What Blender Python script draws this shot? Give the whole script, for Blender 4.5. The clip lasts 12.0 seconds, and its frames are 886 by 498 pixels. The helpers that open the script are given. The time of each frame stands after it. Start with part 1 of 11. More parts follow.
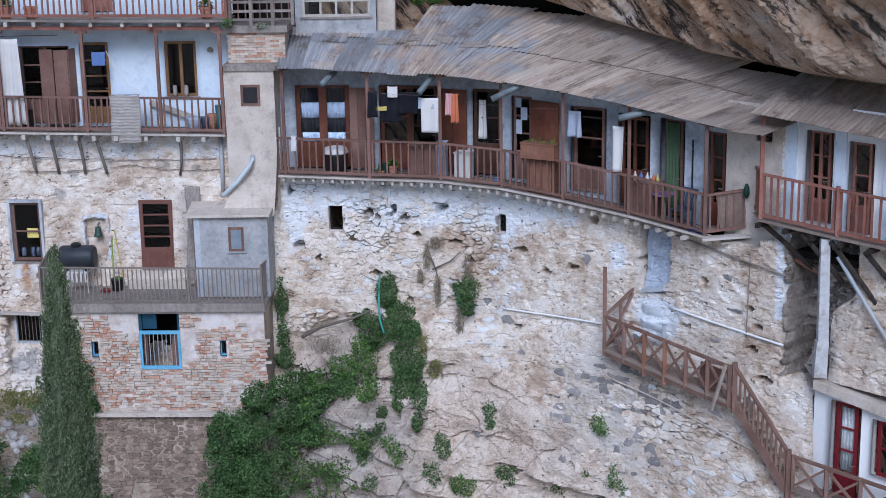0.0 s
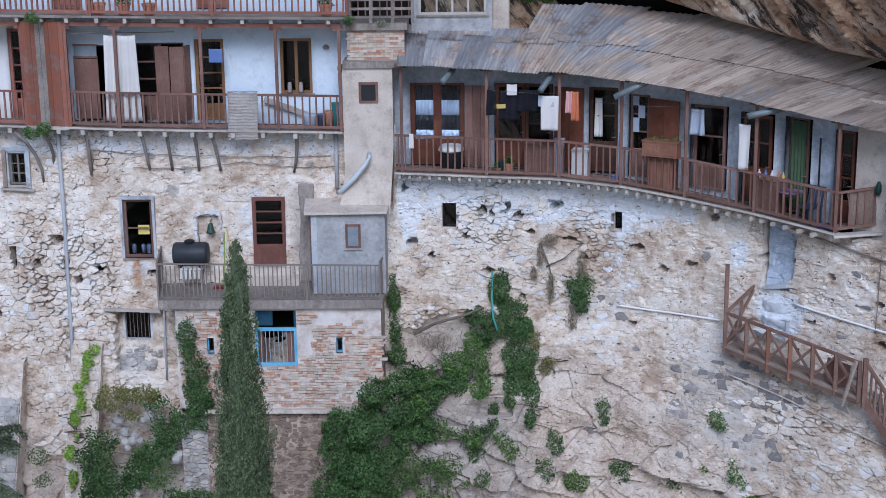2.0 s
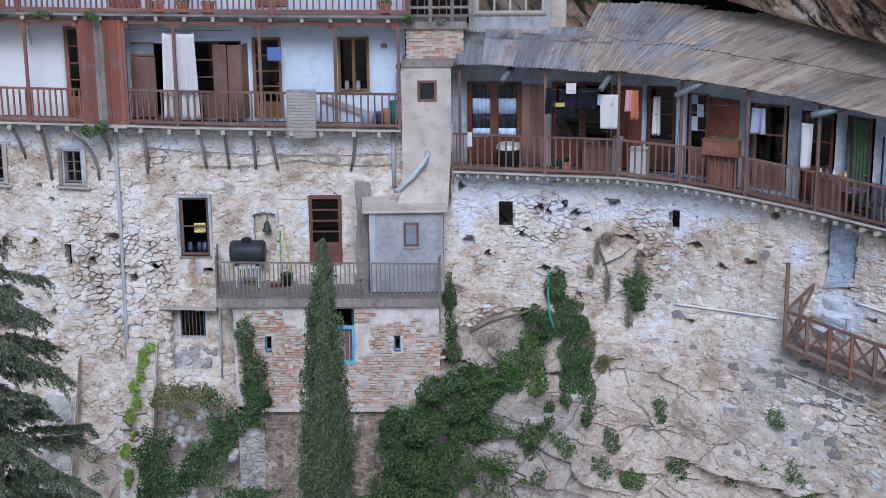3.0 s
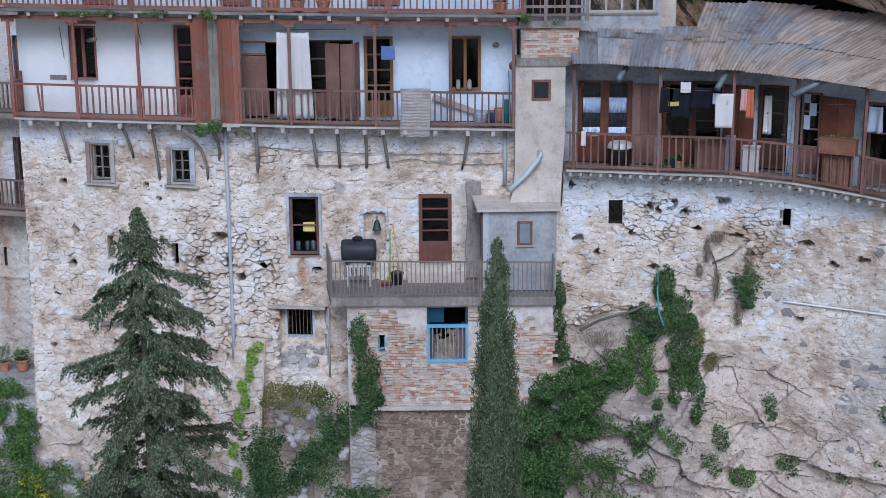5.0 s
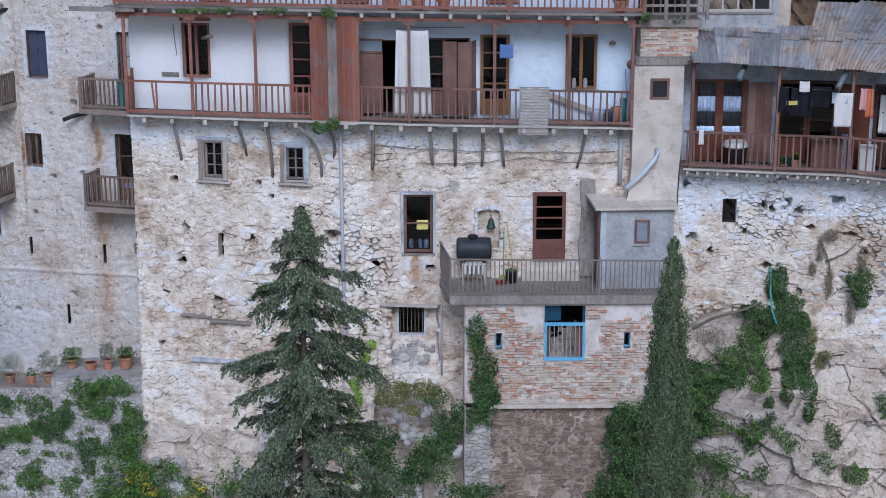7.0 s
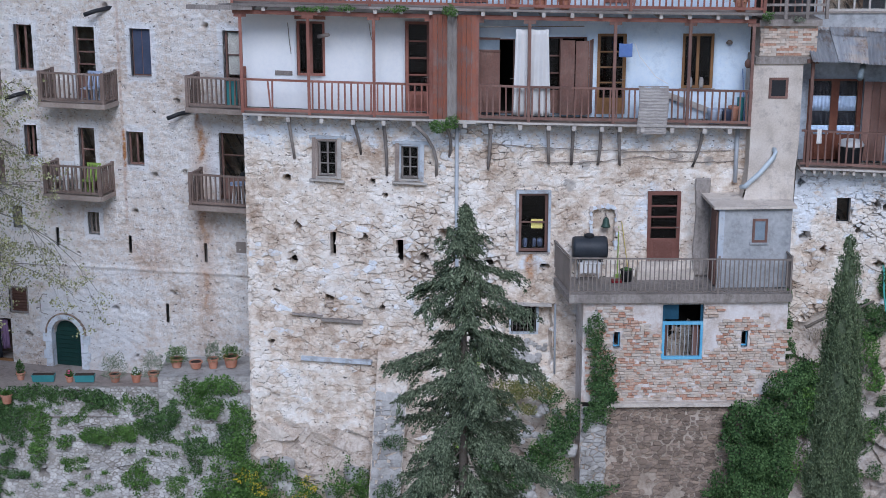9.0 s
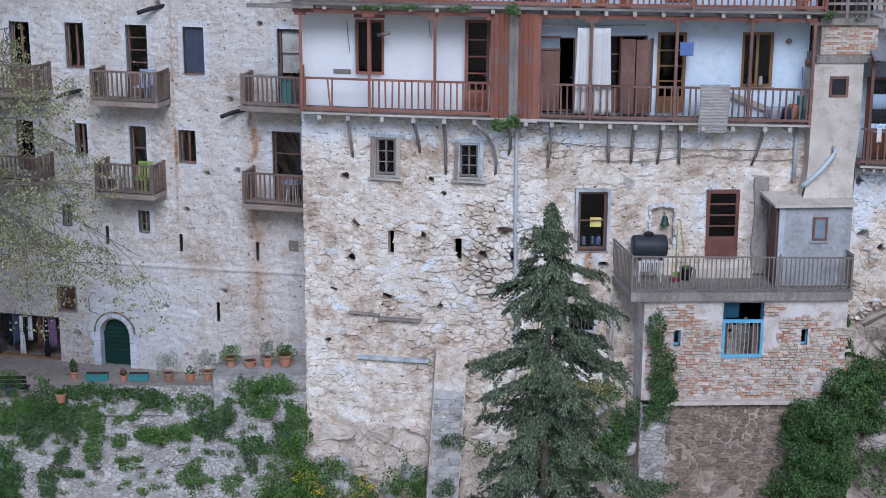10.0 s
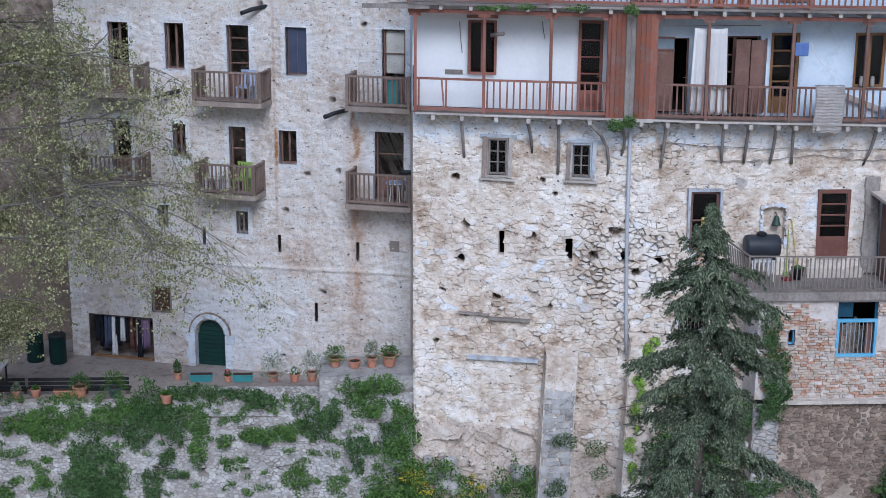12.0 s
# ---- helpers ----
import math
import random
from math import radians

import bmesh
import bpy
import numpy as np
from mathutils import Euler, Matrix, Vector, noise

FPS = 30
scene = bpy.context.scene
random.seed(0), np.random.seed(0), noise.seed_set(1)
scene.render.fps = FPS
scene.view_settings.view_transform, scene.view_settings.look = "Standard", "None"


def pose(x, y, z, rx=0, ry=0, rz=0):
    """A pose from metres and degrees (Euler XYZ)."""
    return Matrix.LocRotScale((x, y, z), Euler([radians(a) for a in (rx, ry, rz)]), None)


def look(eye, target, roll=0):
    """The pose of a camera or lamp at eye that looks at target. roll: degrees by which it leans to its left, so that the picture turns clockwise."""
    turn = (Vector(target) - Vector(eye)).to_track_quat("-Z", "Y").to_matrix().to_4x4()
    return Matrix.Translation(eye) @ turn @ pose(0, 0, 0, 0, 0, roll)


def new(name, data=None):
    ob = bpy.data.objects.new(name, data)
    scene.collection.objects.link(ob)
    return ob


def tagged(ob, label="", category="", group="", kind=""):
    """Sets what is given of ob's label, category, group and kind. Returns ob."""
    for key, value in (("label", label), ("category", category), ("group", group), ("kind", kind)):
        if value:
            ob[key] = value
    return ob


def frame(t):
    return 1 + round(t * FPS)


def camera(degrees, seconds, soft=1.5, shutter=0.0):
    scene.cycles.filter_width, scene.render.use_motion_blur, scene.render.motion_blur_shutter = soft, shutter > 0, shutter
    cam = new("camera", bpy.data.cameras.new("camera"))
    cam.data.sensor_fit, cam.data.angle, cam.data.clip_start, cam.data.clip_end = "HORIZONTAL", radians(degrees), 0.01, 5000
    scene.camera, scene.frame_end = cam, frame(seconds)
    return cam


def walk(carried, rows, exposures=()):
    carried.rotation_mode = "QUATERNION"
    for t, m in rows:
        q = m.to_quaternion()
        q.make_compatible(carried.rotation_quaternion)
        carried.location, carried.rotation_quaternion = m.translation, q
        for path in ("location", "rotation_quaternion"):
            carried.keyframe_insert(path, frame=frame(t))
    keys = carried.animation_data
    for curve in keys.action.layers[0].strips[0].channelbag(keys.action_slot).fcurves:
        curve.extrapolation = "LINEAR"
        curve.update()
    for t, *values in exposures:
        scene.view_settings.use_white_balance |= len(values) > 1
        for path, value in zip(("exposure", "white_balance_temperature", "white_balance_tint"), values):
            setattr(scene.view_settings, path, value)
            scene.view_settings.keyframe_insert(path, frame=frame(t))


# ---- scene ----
cam = camera(32.1, 12.0, soft=0.9)
PATH = [
    (0, (10.674, -42.71, 11.876), (10.584, -40.778, 11.368), -1.1),
    (0.5, (9.591, -42.841, 11.858), (9.513, -40.908, 11.352), -1.0),
    (1, (8.525, -42.958, 11.856), (8.458, -41.024, 11.35), -0.9),
    (1.5, (7.486, -43.033, 11.853), (7.43, -41.098, 11.348), -0.8),
    (2, (6.518, -43.065, 11.875), (6.47, -41.131, 11.368), -0.7),
    (2.5, (5.605, -43.099, 11.931), (5.561, -41.165, 11.42), -0.7),
    (3, (4.674, -43.127, 11.988), (4.636, -41.194, 11.475), -0.6),
    (5, (0.663, -43.264, 12.027), (0.663, -41.331, 11.513), -0.4),
    (5.5, (-0.295, -43.272, 12.051), (-0.289, -41.339, 11.535), -0.3),
    (6, (-1.293, -43.275, 12.075), (-1.28, -41.343, 11.558), -0.3),
    (6.5, (-2.259, -43.258, 12.105), (-2.239, -41.327, 11.587), -0.2),
    (7, (-3.232, -43.242, 12.11), (-3.205, -41.311, 11.591), -0.1),
    (9, (-7.087, -43.169, 12.053), (-7.036, -41.238, 11.535), 0.1),
    (9.5, (-8.138, -43.156, 12.061), (-8.078, -41.226, 11.541), 0.1),
    (10, (-9.198, -43.113, 12.076), (-9.129, -41.183, 11.555), 0.2),
    (10.5, (-10.207, -43.103, 12.074), (-10.131, -41.174, 11.553), 0.2),
    (11, (-11.196, -43.065, 12.068), (-11.112, -41.136, 11.547), 0.2),
    (11.5, (-12.121, -43.044, 12.074), (-12.033, -41.116, 11.552), 0.3),
    (12, (-12.99, -42.996, 12.056), (-12.897, -41.067, 11.536), 0.3),
]
walk(cam, [(t, look(eye, target, roll)) for t, eye, target, roll in PATH], exposures=[(0, -0.1, 5400, 15), (2.5, -0.2, 5410, 14.5), (6, -0.27, 5420, 14), (10, -0.22, 5425, 13.5), (12, -0.12, 5430, 13)])
# == body ==
SKY_STRENGTH, SUN_STRENGTH = 0.10, 2.3

# ---- light ----
world = bpy.data.worlds.new("sky")
scene.world = world
world.use_nodes = True
wn = world.node_tree.nodes
sky = wn.new("ShaderNodeTexSky")
sky.sky_type, sky.sun_disc = "NISHITA", False
sky.sun_elevation, sky.sun_rotation = radians(39), radians(177)
sky.dust_density, sky.air_density = 1.0, 1.0
wn["Background"].inputs["Strength"].default_value = SKY_STRENGTH
world.node_tree.links.new(sky.outputs[0], wn["Background"].inputs["Color"])
sun = new("sun", bpy.data.lights.new("sun", "SUN"))
sun.data.energy, sun.data.angle, sun.data.color = SUN_STRENGTH, radians(28), (1.0, 0.97, 0.93)
sun.matrix_world = look((2, -44, 36), (0, 0, 0))


# ---- building helpers ----
def hash2(i, j, seed):
    h = (i.astype(np.int64) * 374761393 + j.astype(np.int64) * 668265263 + seed * 974711) & 0xFFFFFFFF
    h = ((h ^ (h >> 13)) * 1274126177) & 0xFFFFFFFF
    return ((h ^ (h >> 16)) & 0xFFFF) / 65535.0


def vnoise(x, y, seed=0):
    x, y = np.asarray(x, float), np.asarray(y, float)
    i, j = np.floor(x), np.floor(y)
    fx, fy = x - i, y - j
    fx, fy = fx * fx * (3 - 2 * fx), fy * fy * (3 - 2 * fy)
    a, b = hash2(i, j, seed), hash2(i + 1, j, seed)
    c, d = hash2(i, j + 1, seed), hash2(i + 1, j + 1, seed)
    return (a * (1 - fx) + b * fx) * (1 - fy) + (c * (1 - fx) + d * fx) * fy


def fbm(x, y, seed=0, n=4):
    total, amp, tot = 0.0, 1.0, 0.0
    for k in range(n):
        total = total + amp * vnoise(np.asarray(x) * 2 ** k, np.asarray(y) * 2 ** k, seed + k * 17)
        tot += amp
        amp *= 0.5
    return total / tot


def ridge(x, y, seed=0, n=4):
    total, amp, tot = 0.0, 1.0, 0.0
    for k in range(n):
        total = total + amp * (1 - np.abs(2 * vnoise(np.asarray(x) * 2 ** k, np.asarray(y) * 2 ** k, seed + k * 13) - 1))
        tot += amp
        amp *= 0.5
    return total / tot


def facet(x, z, sx, sz, seed, warp=0.25, step=1.0):
    """Broken rock: every cell is a tilted plane of its own, with steps between."""
    x, z = np.asarray(x, float) / sx, np.asarray(z, float) / sz
    x, z = x + warp * (fbm(x * 0.9, z * 0.9, seed + 3, 3) - 0.5) * 2, z + warp * (fbm(x * 0.9 + 7, z * 0.9, seed + 4, 3) - 0.5) * 2
    i, j = np.floor(x), np.floor(z)
    best, out = np.full(x.shape, 1e9), np.zeros(x.shape)
    for di in (-1, 0, 1):
        for dj in (-1, 0, 1):
            a, b = i + di, j + dj
            cx, cz = a + hash2(a, b, seed), b + hash2(a, b, seed + 1)
            d = (x - cx) ** 2 + (z - cz) ** 2
            h = step * (hash2(a, b, seed + 2) - 0.5) + 0.9 * (hash2(a, b, seed + 5) - 0.5) * (x - cx) + 0.9 * (hash2(a, b, seed + 6) - 0.5) * (z - cz)
            near = d < best
            best, out = np.where(near, d, best), np.where(near, h, out)
    return out


def fissure(x, z, sx, sz, seed, warp=0.25):
    """How near a point lies to the joint between two broken planes of facet(): 0 on it, growing inwards."""
    x, z = np.asarray(x, float) / sx, np.asarray(z, float) / sz
    x, z = x + warp * (fbm(x * 0.9, z * 0.9, seed + 3, 3) - 0.5) * 2, z + warp * (fbm(x * 0.9 + 7, z * 0.9, seed + 4, 3) - 0.5) * 2
    i, j = np.floor(x), np.floor(z)
    one, two = np.full(x.shape, 1e9), np.full(x.shape, 1e9)
    for di in (-1, 0, 1):
        for dj in (-1, 0, 1):
            a, b = i + di, j + dj
            d = np.sqrt((x - a - hash2(a, b, seed)) ** 2 + (z - b - hash2(a, b, seed + 1)) ** 2)
            one, two = np.minimum(one, d), np.minimum(two, np.maximum(one, d))
    return two - one


def smooth(a, b, x):
    t = np.clip((np.asarray(x, float) - a) / (b - a), 0, 1)
    return t * t * (3 - 2 * t)


class Geo:
    """Vertices and faces of one part, in world metres."""

    def __init__(self):
        self.v, self.f = [], []

    def add(self, verts, faces):
        n = len(self.v)
        self.v += [tuple(p) for p in verts]
        self.f += [tuple(i + n for i in q) for q in faces]
        return self

    def box(self, x0, x1, y0, y1, z0, z1):
        p = [(x, y, z) for z in (z0, z1) for y in (y0, y1) for x in (x0, x1)]
        return self.add(p, [(0, 2, 3, 1), (4, 5, 7, 6), (0, 1, 5, 4), (2, 6, 7, 3), (0, 4, 6, 2), (1, 3, 7, 5)])

    def beam(self, p, q, w, h, up=(0, 0, 1), taper=1.0):
        """A squared bar from p to q, w wide and h high, with small chamfers left to the bump."""
        p, q = Vector(p), Vector(q)
        d = (q - p).normalized()
        side = d.cross(Vector(up))
        side = side.normalized() if side.length > 1e-4 else Vector((1, 0, 0))
        u = side.cross(d).normalized()
        vs = []
        for c, k in ((p, 1.0), (q, taper)):
            for a, b in ((-1, -1), (1, -1), (1, 1), (-1, 1)):
                vs.append(c + side * (a * w * k / 2) + u * (b * h * k / 2))
        return self.add(vs, [(3, 2, 1, 0), (4, 5, 6, 7), (0, 1, 5, 4), (1, 2, 6, 5), (2, 3, 7, 6), (3, 0, 4, 7)])

    def tube(self, pts, r, n=8, r2=None, cap=True):
        pts = [Vector(p) for p in pts]
        m = len(pts)
        rings = []
        for k, p in enumerate(pts):
            d = (pts[min(k + 1, m - 1)] - pts[max(k - 1, 0)]).normalized()
            a = d.cross(Vector((0.13, 0.31, 0.94)) if abs(d.z) < 0.9 else Vector((1, 0, 0))).normalized()
            b = d.cross(a)
            rr = r if r2 is None else r + (r2 - r) * k / max(1, m - 1)
            rings.append([p + (a * math.cos(t) + b * math.sin(t)) * rr for t in (2 * math.pi * i / n for i in range(n))])
        vs = [p for ring in rings for p in ring]
        fs = []
        for k in range(m - 1):
            for i in range(n):
                fs.append((k * n + i, k * n + (i + 1) % n, (k + 1) * n + (i + 1) % n, (k + 1) * n + i))
        if cap:
            fs += [tuple(reversed(range(n))), tuple(range((m - 1) * n, m * n))]
        return self.add(vs, fs)

    def lathe(self, c, prof, n=14):
        """A turned shape round the upright axis through c: prof is (radius, height) from below."""
        vs = [(c[0] + r * math.cos(2 * math.pi * i / n), c[1] + r * math.sin(2 * math.pi * i / n), c[2] + z) for r, z in prof for i in range(n)]
        fs = []
        for k in range(len(prof) - 1):
            for i in range(n):
                fs.append((k * n + i, k * n + (i + 1) % n, (k + 1) * n + (i + 1) % n, (k + 1) * n + i))
        fs += [tuple(reversed(range(n))), tuple(range((len(prof) - 1) * n, len(prof) * n))]
        return self.add(vs, fs)

    def sheet(self, fn, nu, nv, thick=0.0):
        """A grid of fn(a, b) with a, b from 0 to 1; thick closes it behind along y."""
        vs = [Vector(fn(i / nu, j / nv)) for j in range(nv + 1) for i in range(nu + 1)]
        w = nu + 1
        fs = [(j * w + i, j * w + i + 1, (j + 1) * w + i + 1, (j + 1) * w + i) for j in range(nv) for i in range(nu)]
        if thick:
            n = len(vs)
            vs += [p + Vector((0, thick, 0)) for p in vs]
            fs += [tuple(i + n for i in reversed(q)) for q in fs]
            edge = [j * w for j in range(nv + 1)] + [nv * w + i for i in range(1, nu + 1)] + [j * w + nu for j in range(nv - 1, -1, -1)] + [i for i in range(nu - 1, 0, -1)]
            fs += [(a, b, b + n, a + n) for a, b in zip(edge, edge[1:] + edge[:1])]
        return self.add(vs, fs)


def thing(name, base, label, category="", group="", kind=""):
    ob = new(name)
    ob.location = base
    ob.empty_display_size = 0.2
    return tagged(ob, label, category, group, kind)


def origin(ob):
    p = Vector((0, 0, 0))
    while ob is not None:
        p, ob = p + ob.location, ob.parent
    return p


def part(name, geo, material, parent=None, label="", round_=False):
    me = bpy.data.meshes.new(name)
    o = origin(parent) if parent is not None else Vector((0, 0, 0))
    me.from_pydata([(p[0] - o.x, p[1] - o.y, p[2] - o.z) for p in geo.v], [], geo.f)
    me.materials.append(material)
    if round_:
        me.shade_smooth()
    ob = new(name, me)
    if parent is not None:
        ob.parent = parent
    return tagged(ob, label)


def solo(name, geo, material, label, category="", group="", kind="", round_=False):
    """A thing that is one mesh, with its origin at its base."""
    a = np.array(geo.v)
    base = Vector((a[:, 0].mean(), a[:, 1].mean(), a[:, 2].min()))
    me = bpy.data.meshes.new(name)
    me.from_pydata([tuple(p) for p in a - np.array(base)], [], geo.f)
    me.materials.append(material)
    if round_:
        me.shade_smooth()
    ob = new(name, me)
    ob.location = base
    return tagged(ob, label, category, group, kind)


# ---- materials ----
def nodes_of(name):
    m = bpy.data.materials.new(name)
    m.use_nodes = True
    nt = m.node_tree
    return m, nt, nt.nodes["Principled BSDF"]


def tex_noise(nt, vec, scale, detail=5.0, rough=0.6):
    n = nt.nodes.new("ShaderNodeTexNoise")
    n.inputs["Scale"].default_value, n.inputs["Detail"].default_value, n.inputs["Roughness"].default_value = scale, detail, rough
    nt.links.new(vec, n.inputs["Vector"])
    return n.outputs["Fac"]


def ramp(nt, fac, stops):
    r = nt.nodes.new("ShaderNodeValToRGB")
    while len(r.color_ramp.elements) < len(stops):
        r.color_ramp.elements.new(0.5)
    for e, (p, c) in zip(r.color_ramp.elements, stops):
        e.position, e.color = p, (*c, 1) if len(c) == 3 else c
    nt.links.new(fac, r.inputs[0])
    return r.outputs[0]


def mix(nt, fac, a, b, kind="MIX"):
    m = nt.nodes.new("ShaderNodeMix")
    m.data_type, m.blend_type = "RGBA", kind
    for sock, val in ((m.inputs[0], fac), (m.inputs[6], a), (m.inputs[7], b)):
        if isinstance(val, (int, float)):
            sock.default_value = val
        elif isinstance(val, tuple):
            sock.default_value = (*val, 1)
        else:
            nt.links.new(val, sock)
    return m.outputs[2]


def stretch(nt, vec, s):
    m = nt.nodes.new("ShaderNodeMapping")
    m.inputs["Scale"].default_value = s
    nt.links.new(vec, m.inputs["Vector"])
    return m.outputs[0]


def position(nt):
    return nt.nodes.new("ShaderNodeNewGeometry").outputs["Position"]


def add_bump(nt, bsdf, heights, strength, dist=0.02):
    last = None
    for h, k in heights:
        b = nt.nodes.new("ShaderNodeBump")
        b.inputs["Strength"].default_value, b.inputs["Distance"].default_value = strength * k, dist
        nt.links.new(h, b.inputs["Height"])
        if last is not None:
            nt.links.new(last, b.inputs["Normal"])
        last = b.outputs[0]
    nt.links.new(last, bsdf.inputs["Normal"])


def surface(name, cols, big=0.8, fine=12.0, rough=0.85, bump=0.4, rnd=0.18, metal=0.0, streak=None, island=False, dirt=None, gloss=0.3, other=None):
    """A worn surface: colours spread by a large and a fine noise, value shifted from piece to piece, streaks and dirt on top."""
    m, nt, b = nodes_of(name)
    pos = position(nt)
    f1, f2 = tex_noise(nt, pos, big, 4), tex_noise(nt, pos, fine, 6, 0.7)
    k = len(cols)
    col = ramp(nt, mix(nt, 0.45, f1, f2), [(0.34 + 0.32 * i / max(1, k - 1), c) for i, c in enumerate(cols)])
    if streak:
        s = tex_noise(nt, stretch(nt, pos, streak), 6.0, 6, 0.7)
        col = mix(nt, ramp(nt, s, [(0.42, (0, 0, 0)), (0.7, (1, 1, 1))]), col, mix(nt, 0.55, col, (0.12, 0.10, 0.09)))
    if dirt:
        d = tex_noise(nt, pos, 2.3, 8, 0.75)
        col = mix(nt, ramp(nt, d, [(0.52, (0, 0, 0)), (0.68, (1, 1, 1))]), col, dirt)
    if rnd:
        if island:
            r = nt.nodes.new("ShaderNodeNewGeometry").outputs["Random Per Island"]
        else:
            r = nt.nodes.new("ShaderNodeObjectInfo").outputs["Random"]
        if other:
            col = mix(nt, ramp(nt, mix(nt, 0.5, r, f1), [(other[0], (0, 0, 0)), (other[0] + 0.08, (1, 1, 1))]), col, ramp(nt, f2, [(0.35, other[1]), (0.65, other[2])]))
        hs = nt.nodes.new("ShaderNodeHueSaturation")
        mr = nt.nodes.new("ShaderNodeMapRange")
        mr.inputs["To Min"].default_value, mr.inputs["To Max"].default_value = 1 - rnd, 1 + rnd
        nt.links.new(r, mr.inputs[0])
        nt.links.new(mr.outputs[0], hs.inputs["Value"])
        nt.links.new(col, hs.inputs["Color"])
        col = hs.outputs[0]
    nt.links.new(col, b.inputs["Base Color"])
    b.inputs["Roughness"].default_value, b.inputs["Metallic"].default_value = rough, metal
    b.inputs["Specular IOR Level"].default_value = gloss
    if bump:
        add_bump(nt, b, [(f2, 1.0), (tex_noise(nt, pos, fine * 5, 3), 0.5)], bump)
    return m


def noise_of(nt, name):
    n = nt.nodes.new("ShaderNodeAttribute")
    n.attribute_name = name
    return n.outputs["Fac"]


def arith(nt, op, p, q):
    n = nt.nodes.new("ShaderNodeMath")
    n.operation = op
    for sock, val in zip(n.inputs, (p, q)):
        if isinstance(val, (int, float)):
            sock.default_value = val
        else:
            nt.links.new(val, sock)
    return n.outputs[0]


def grey_ramp(nt, fac, a, b, top=1.0):
    return ramp(nt, fac, [(a, (0, 0, 0)), (b, (top, top, top))])


def wall_paint(name, creams, white, grey, bump=0.6, cracks=0.8, dabs=0.0, rnd=0.0):
    """Old lime render over rubble: cream, white and grey areas, runs, open joints and pits; 'white', 'rock' and others of the mesh say where."""
    m, nt, b = nodes_of(name)
    pos = position(nt)
    flat = stretch(nt, pos, (1, 1, 1.3))
    f1, f2, f3 = tex_noise(nt, pos, 0.5, 5), tex_noise(nt, flat, 2.4, 8, 0.75), tex_noise(nt, flat, 15, 6, 0.75)
    col = ramp(nt, mix(nt, 0.55, f1, f2), [(0.40, creams[0]), (0.485, creams[1]), (0.57, creams[2])])
    col = mix(nt, grey_ramp(nt, arith(nt, "ADD", noise_of(nt, "white"), tex_noise(nt, flat, 1.6, 8, 0.78)), 0.60, 0.76), col, white)
    if dabs:
        d = tex_noise(nt, flat, 6.5, 7, 0.8)
        col = mix(nt, grey_ramp(nt, d, 0.50, 0.56, dabs), col, white)
        col = mix(nt, grey_ramp(nt, tex_noise(nt, stretch(nt, pos, (1, 1, 1.5)), 5.2, 7, 0.8), 0.56, 0.66, dabs), col, mix(nt, 0.5, creams[0], grey))
    grit = mix(nt, 0.5, f3, tex_noise(nt, stretch(nt, pos, (1, 1, 0.5)), 1.1, 8, 0.7))
    rock = ramp(nt, grit, [(0.36, (0.34, 0.26, 0.205)), (0.46, (0.55, 0.455, 0.375)), (0.56, (0.71, 0.635, 0.565))])
    col = mix(nt, grey_ramp(nt, arith(nt, "ADD", noise_of(nt, "rock"), f2), 0.95, 1.12), col, rock)
    runs = tex_noise(nt, stretch(nt, pos, (1.6, 1.6, 0.16)), 2.2, 7, 0.7)
    col = mix(nt, grey_ramp(nt, runs, 0.56, 0.78, 0.32), col, grey)
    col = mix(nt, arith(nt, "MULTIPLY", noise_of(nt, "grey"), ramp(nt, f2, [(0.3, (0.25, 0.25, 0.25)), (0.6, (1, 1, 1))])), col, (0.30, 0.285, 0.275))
    col = mix(nt, arith(nt, "MULTIPLY", noise_of(nt, "rust"), ramp(nt, f2, [(0.36, (0.15, 0.15, 0.15)), (0.52, (1, 1, 1))])), col, ramp(nt, f3, [(0.35, (0.30, 0.10, 0.035)), (0.6, (0.55, 0.30, 0.13))]))
    col = mix(nt, arith(nt, "MULTIPLY", noise_of(nt, "bed"), grey_ramp(nt, tex_noise(nt, flat, 2.2, 6, 0.7), 0.45, 0.58)), col, ramp(nt, f3, [(0.36, (0.10, 0.08, 0.065)), (0.6, (0.36, 0.29, 0.235))]))
    warp = nt.nodes.new("ShaderNodeVectorMath")
    warp.operation = "MULTIPLY_ADD"
    wn_ = nt.nodes.new("ShaderNodeTexNoise")
    wn_.inputs["Scale"].default_value, wn_.inputs["Detail"].default_value = 3.5, 4.0
    nt.links.new(pos, wn_.inputs["Vector"])
    nt.links.new(wn_.outputs["Color"], warp.inputs[0])
    warp.inputs[1].default_value = (0.22, 0.22, 0.22)
    nt.links.new(flat, warp.inputs[2])
    chip = nt.nodes.new("ShaderNodeTexVoronoi")
    chip.inputs["Scale"].default_value = 4.6
    nt.links.new(warp.outputs[0], chip.inputs["Vector"])
    bw = nt.nodes.new("ShaderNodeRGBToBW")
    nt.links.new(chip.outputs["Color"], bw.inputs[0])
    col = mix(nt, 0.3, col, mix(nt, 1.0, col, bw.outputs[0], "SOFT_LIGHT"))
    vo = nt.nodes.new("ShaderNodeTexVoronoi")
    vo.feature = "DISTANCE_TO_EDGE"
    vo.inputs["Scale"].default_value = 4.6
    nt.links.new(warp.outputs[0], vo.inputs["Vector"])
    crack = arith(nt, "MULTIPLY", ramp(nt, vo.outputs["Distance"], [(0.0, (1, 1, 1)), (0.055, (0, 0, 0))]), grey_ramp(nt, tex_noise(nt, pos, 1.7, 6, 0.75), 0.5, 0.58, cracks))
